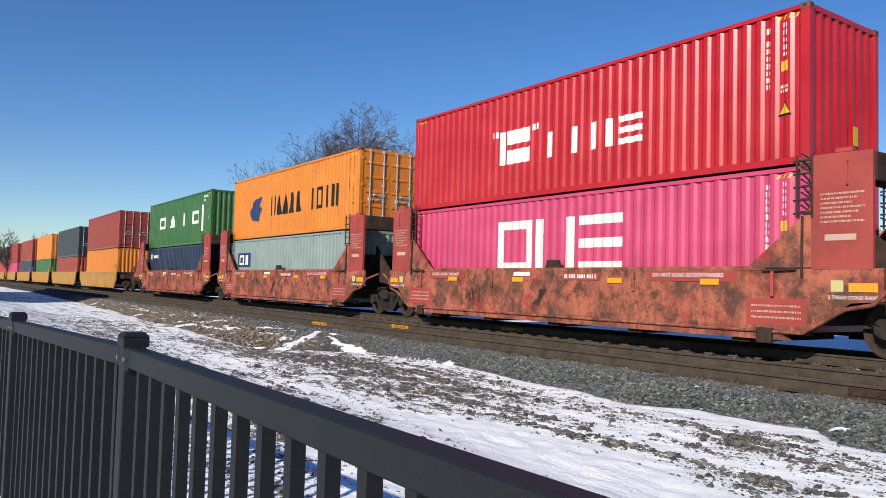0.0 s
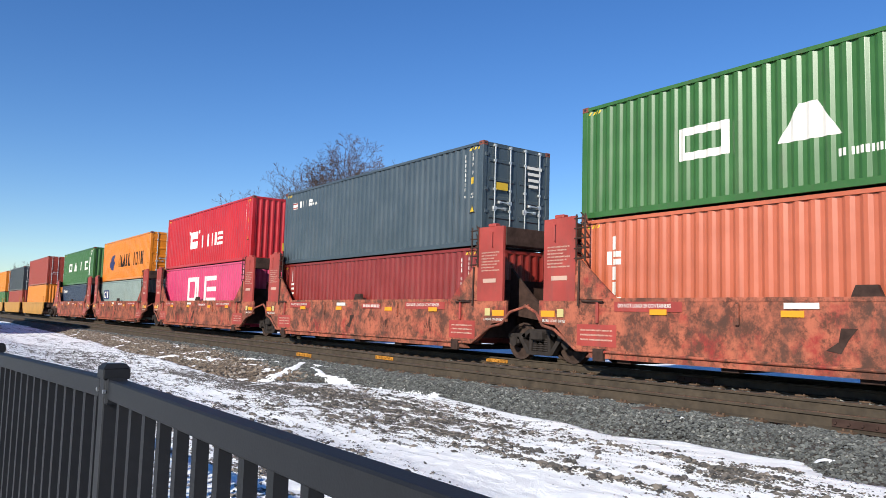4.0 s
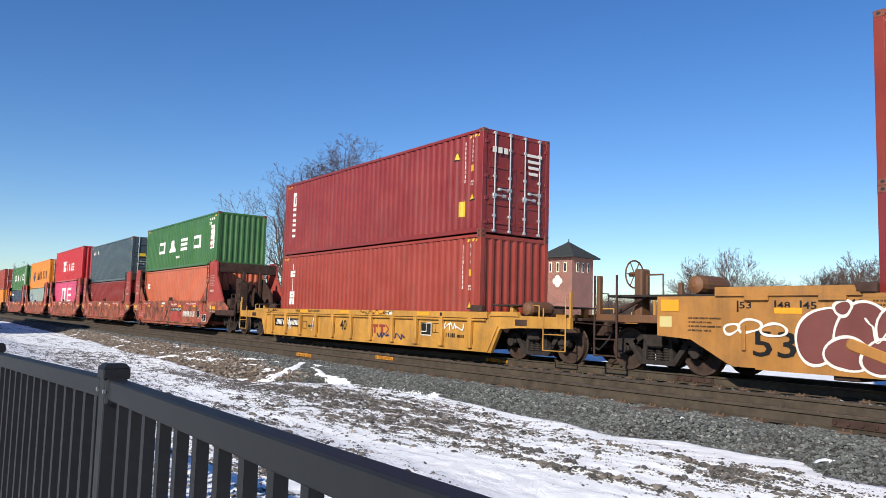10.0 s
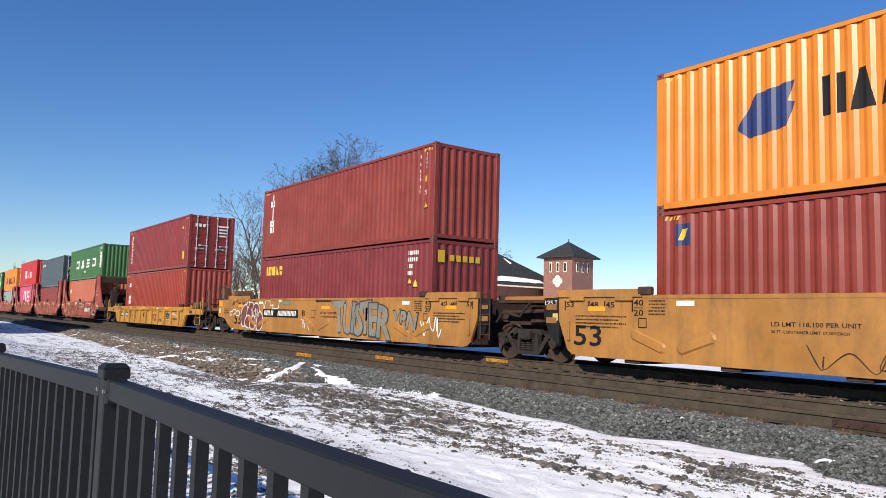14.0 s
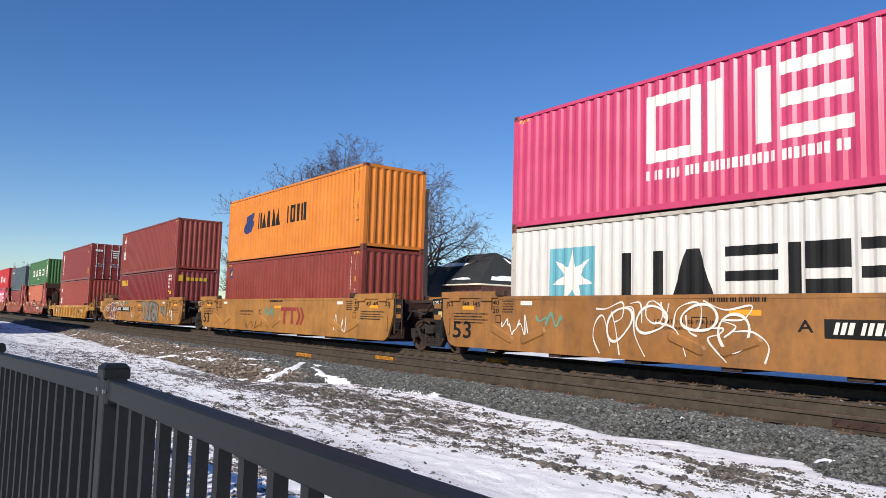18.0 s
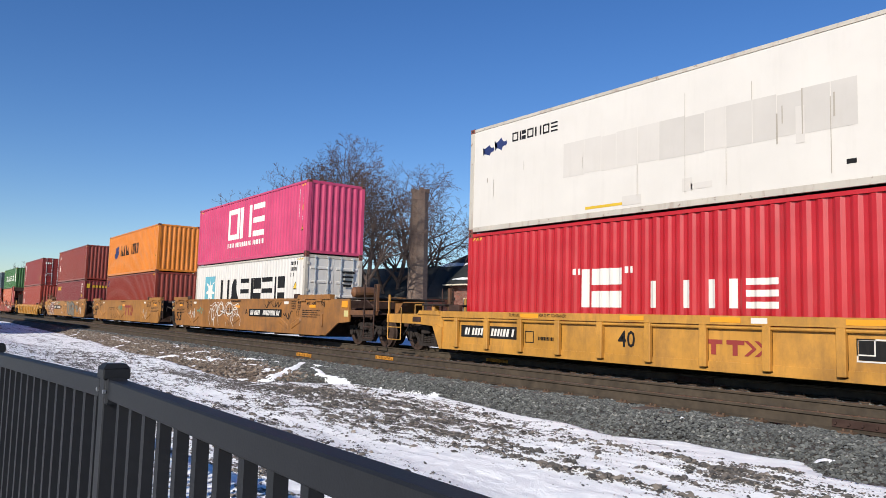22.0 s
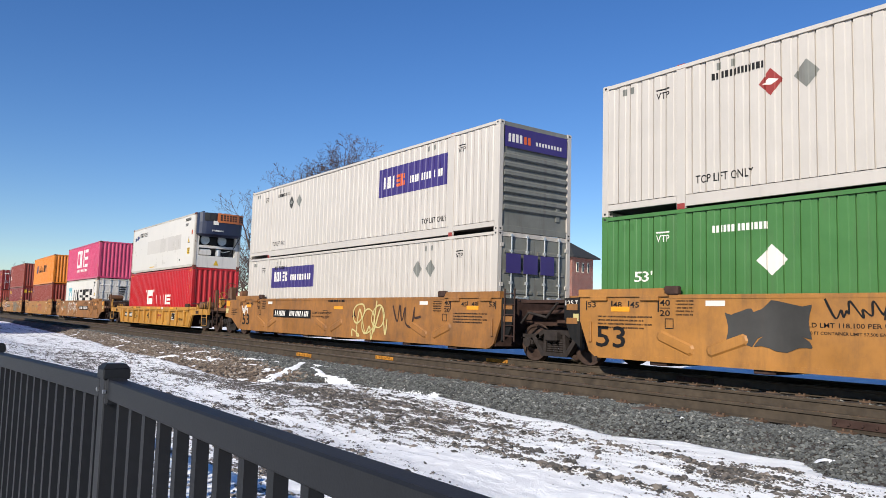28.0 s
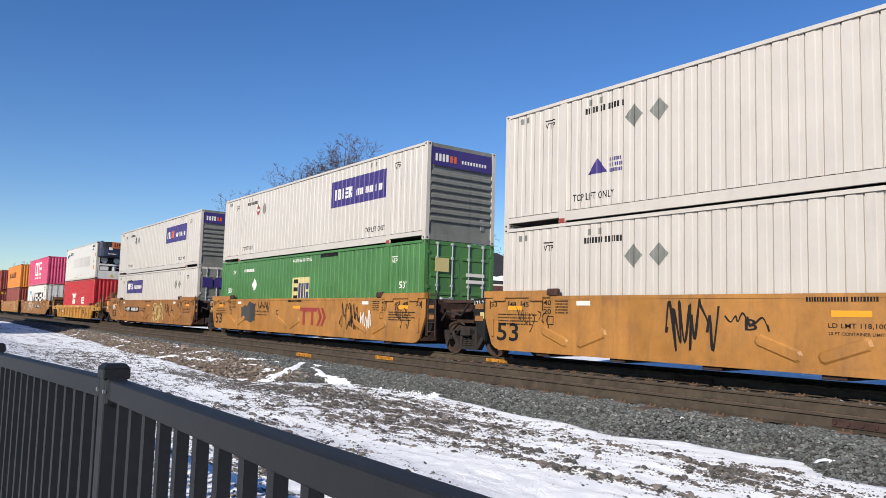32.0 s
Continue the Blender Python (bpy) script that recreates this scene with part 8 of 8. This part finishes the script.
    # snow left lying on the slopes: (face, along0, along1, up0, up1)
    for face, u0, u1, v0, v1 in (("x", -5.2, 3.4, 0.08, 0.24), ("x", 1.0, 2.6, 0.66, 0.84), ("y", -4.5, 0.5, 0.58, 0.72), ("y", 2.0, 5.5, 0.10, 0.18)):
        bm = B()
        n = 10
        up, dn = [], []
        for i in range(n + 1):
            k = i / n
            u = u0 + (u1 - u0) * k
            for row, v in ((dn, v0 + 0.03 * noise.noise((u, 1, 0))), (up, v1 - 0.10 * abs(k - 0.4) + 0.03 * noise.noise((u, 7, 0)))):
                z = 5.22 + 3.9 * v
                row.append(bm.verts.new((7.86 - 5.2 * v, u * (1 - v), z) if face == "x" else (u, -6.66 + 6.6 * v, z)))
        for i in range(n):
            bm.faces.new((dn[i], dn[i + 1], up[i + 1], up[i]))
        part("roof_snow", bm, "snow", hall)
    part("gutter", box(B(), -7.85, 7.85, -6.72, -6.6, 4.95, 5.1), "stone", hall)
    part("gutter", box(B(), 7.8, 7.92, -6.6, 6.6, 4.95, 5.1), "stone", hall)
    for k in (-4.5, -1.5, 1.5, 4.5):
        wf = part("window", box(B(), k - 0.55, k + 0.55, -5.78, -5.68, 1.6, 3.6, 0.02), "stone", hall)
        part("pane", box(B(), k - 0.45, k + 0.45, -5.82, -5.7, 1.7, 3.5, 0.01), "glass", wf)
    for k in (-3.6, 0.0, 3.6):
        wf = part("window", box(B(), 6.88, 6.98, k - 0.55, k + 0.55, 1.6, 3.6, 0.02), "stone", hall)
        part("pane", box(B(), 6.9, 7.02, k - 0.45, k + 0.45, 1.7, 3.5, 0.01), "glass", wf)
    # long wing with a low roof
    wx, wy = at(-57.5, 92)
    wing = thing("depot_wing", "long low brick wing with dark roof", "building", pose(wx, wy, GROUND_Z, 0, 0, turn))
    part("wing_wall", box(B(), -15, 10, -4, 4, 0, 3.4), "brick", wing)
    part("wing_roof", hip(-16, 11, -5, 5, 3.4, 7.3, -13, 8), "slate", wing)
    # chimney
    hx, hy = at(-55.75, 80)
    ch = thing("brick_chimney", "tall tapered octagonal brick chimney", "chimney", pose(hx, hy, GROUND_Z))
    bm = B()
    tube(bm, (0, 0, 0), (0, 0, 14.9), 1.16, 0.93, seg=8)
    for k in range(8):      # broken courses at the rim
        a = (k + 0.5) * math.tau / 8
        box(bm, 0.74 * math.cos(a) - 0.22, 0.74 * math.cos(a) + 0.22, 0.74 * math.sin(a) - 0.2, 0.74 * math.sin(a) + 0.2, 14.7, 14.95 + 0.12 * ((k * 5) % 3))
    part("shaft", bm, "sootbrick", ch)
    part("lightning_slot", box(B(), -0.05, 0.05, -1.12, -1.0, 5.5, 6.6), "glass", ch)
    # far house gables over the trees
    for az, dist in ((-28.6, 170), (-24.2, 180)):
        gx, gy = at(az, dist)
        hs = thing("far_house", "distant house with a snowy gable roof", "house", pose(gx, gy, GROUND_Z, 0, 0, 30))
        part("house_wall", box(B(), -5, 5, -4, 4, 0, 4.2), "stone", hs)
        part("house_roof", prism(B(), [(-5.5, 4.2), (5.5, 4.2), (0, 7.2)], -4.5, 4.5), "snow", hs)
    # street lamp beside the tower
    lx, ly = at(-41.3, 60)
    sl = thing("street_lamp", "slim metal lamp post with a short arm", "lamp post", pose(lx, ly, GROUND_Z))
    part("pole", tube(B(), (0, 0, 0), (0, 0, 3.6), 0.06, 0.045, seg=8), "truck", sl)
    part("lamp_arm", pipe(B(), [(0, 0, 3.6), (-0.7, 0, 3.65)], 0.035), "truck", sl)


depot()


def unseen_shade_shed():
    """A low unseen shed on the camera's side of the line, added so its shade lies across the bank."""
    sh = thing("unseen_shade_shed", "plain low unseen shed added to cast a long shade", "shed", pose(-54.0, 0.4, GROUND_Z))
    part("shed_wall", box(B(), -12, 12, -2.4, 2.4, 0, 3.6, 0.02), "tarnishshade", sh)
    part("shed_roof", prism(B(), [(-12.3, 3.6), (12.3, 3.6), (12.3, 3.72), (-12.3, 3.72)], -2.5, 2.5), "slate", sh)


unseen_shade_shed()


def hedge(az0, az1, dist, h, n, name, label):
    """A far belt of bare scrub, as a mass of twigs."""
    rng = random.Random(5)
    V, F = [], []
    for i in range(n):
        az = az0 + (az1 - az0) * rng.random()
        x, y = at(az, dist + rng.uniform(-6, 6))
        hh = h * rng.uniform(0.5, 1.0)
        for k in range(5):
            a = rng.uniform(0, math.tau)
            x1, y1 = x + math.cos(a) * 0.8, y + math.sin(a) * 0.8
            b = len(V)
            V += [(x - 0.03, y, GROUND_Z), (x + 0.03, y, GROUND_Z), (x1, y1, GROUND_Z + hh * rng.uniform(0.7, 1.0))]
            F.append((b, b + 1, b + 2))
    me = bpy.data.meshes.new(name)
    me.from_pydata(V, [], F)
    me.materials.append(M["twig"])
    tagged(new(name, me), label, "shrubs", kind="stuff")


hedge(-42, -18, 112, 6.4, 9000, "far_scrub", "far belt of bare brown scrub")
hedge(-67, -52, 62, 2.2, 1500, "depot_scrub", "bare scrub at the edge of the yard")


# ---- motion of the train ----
def motions():
    for ob, x, z in ROLLING:
        walk(ob, [(t, pose(x - travelled(t), TRAIN_Y, z)) for t in range(0, 33)])
    turns = [(k / 10, math.degrees(travelled(k / 10) / WHEEL_R)) for k in range(0, 321)]
    for w, k in WHEELS:
        walk(w, [(t, pose(k, 0, WHEEL_R, 0, -(a % 360), 0)) for t, a in turns])


motions()
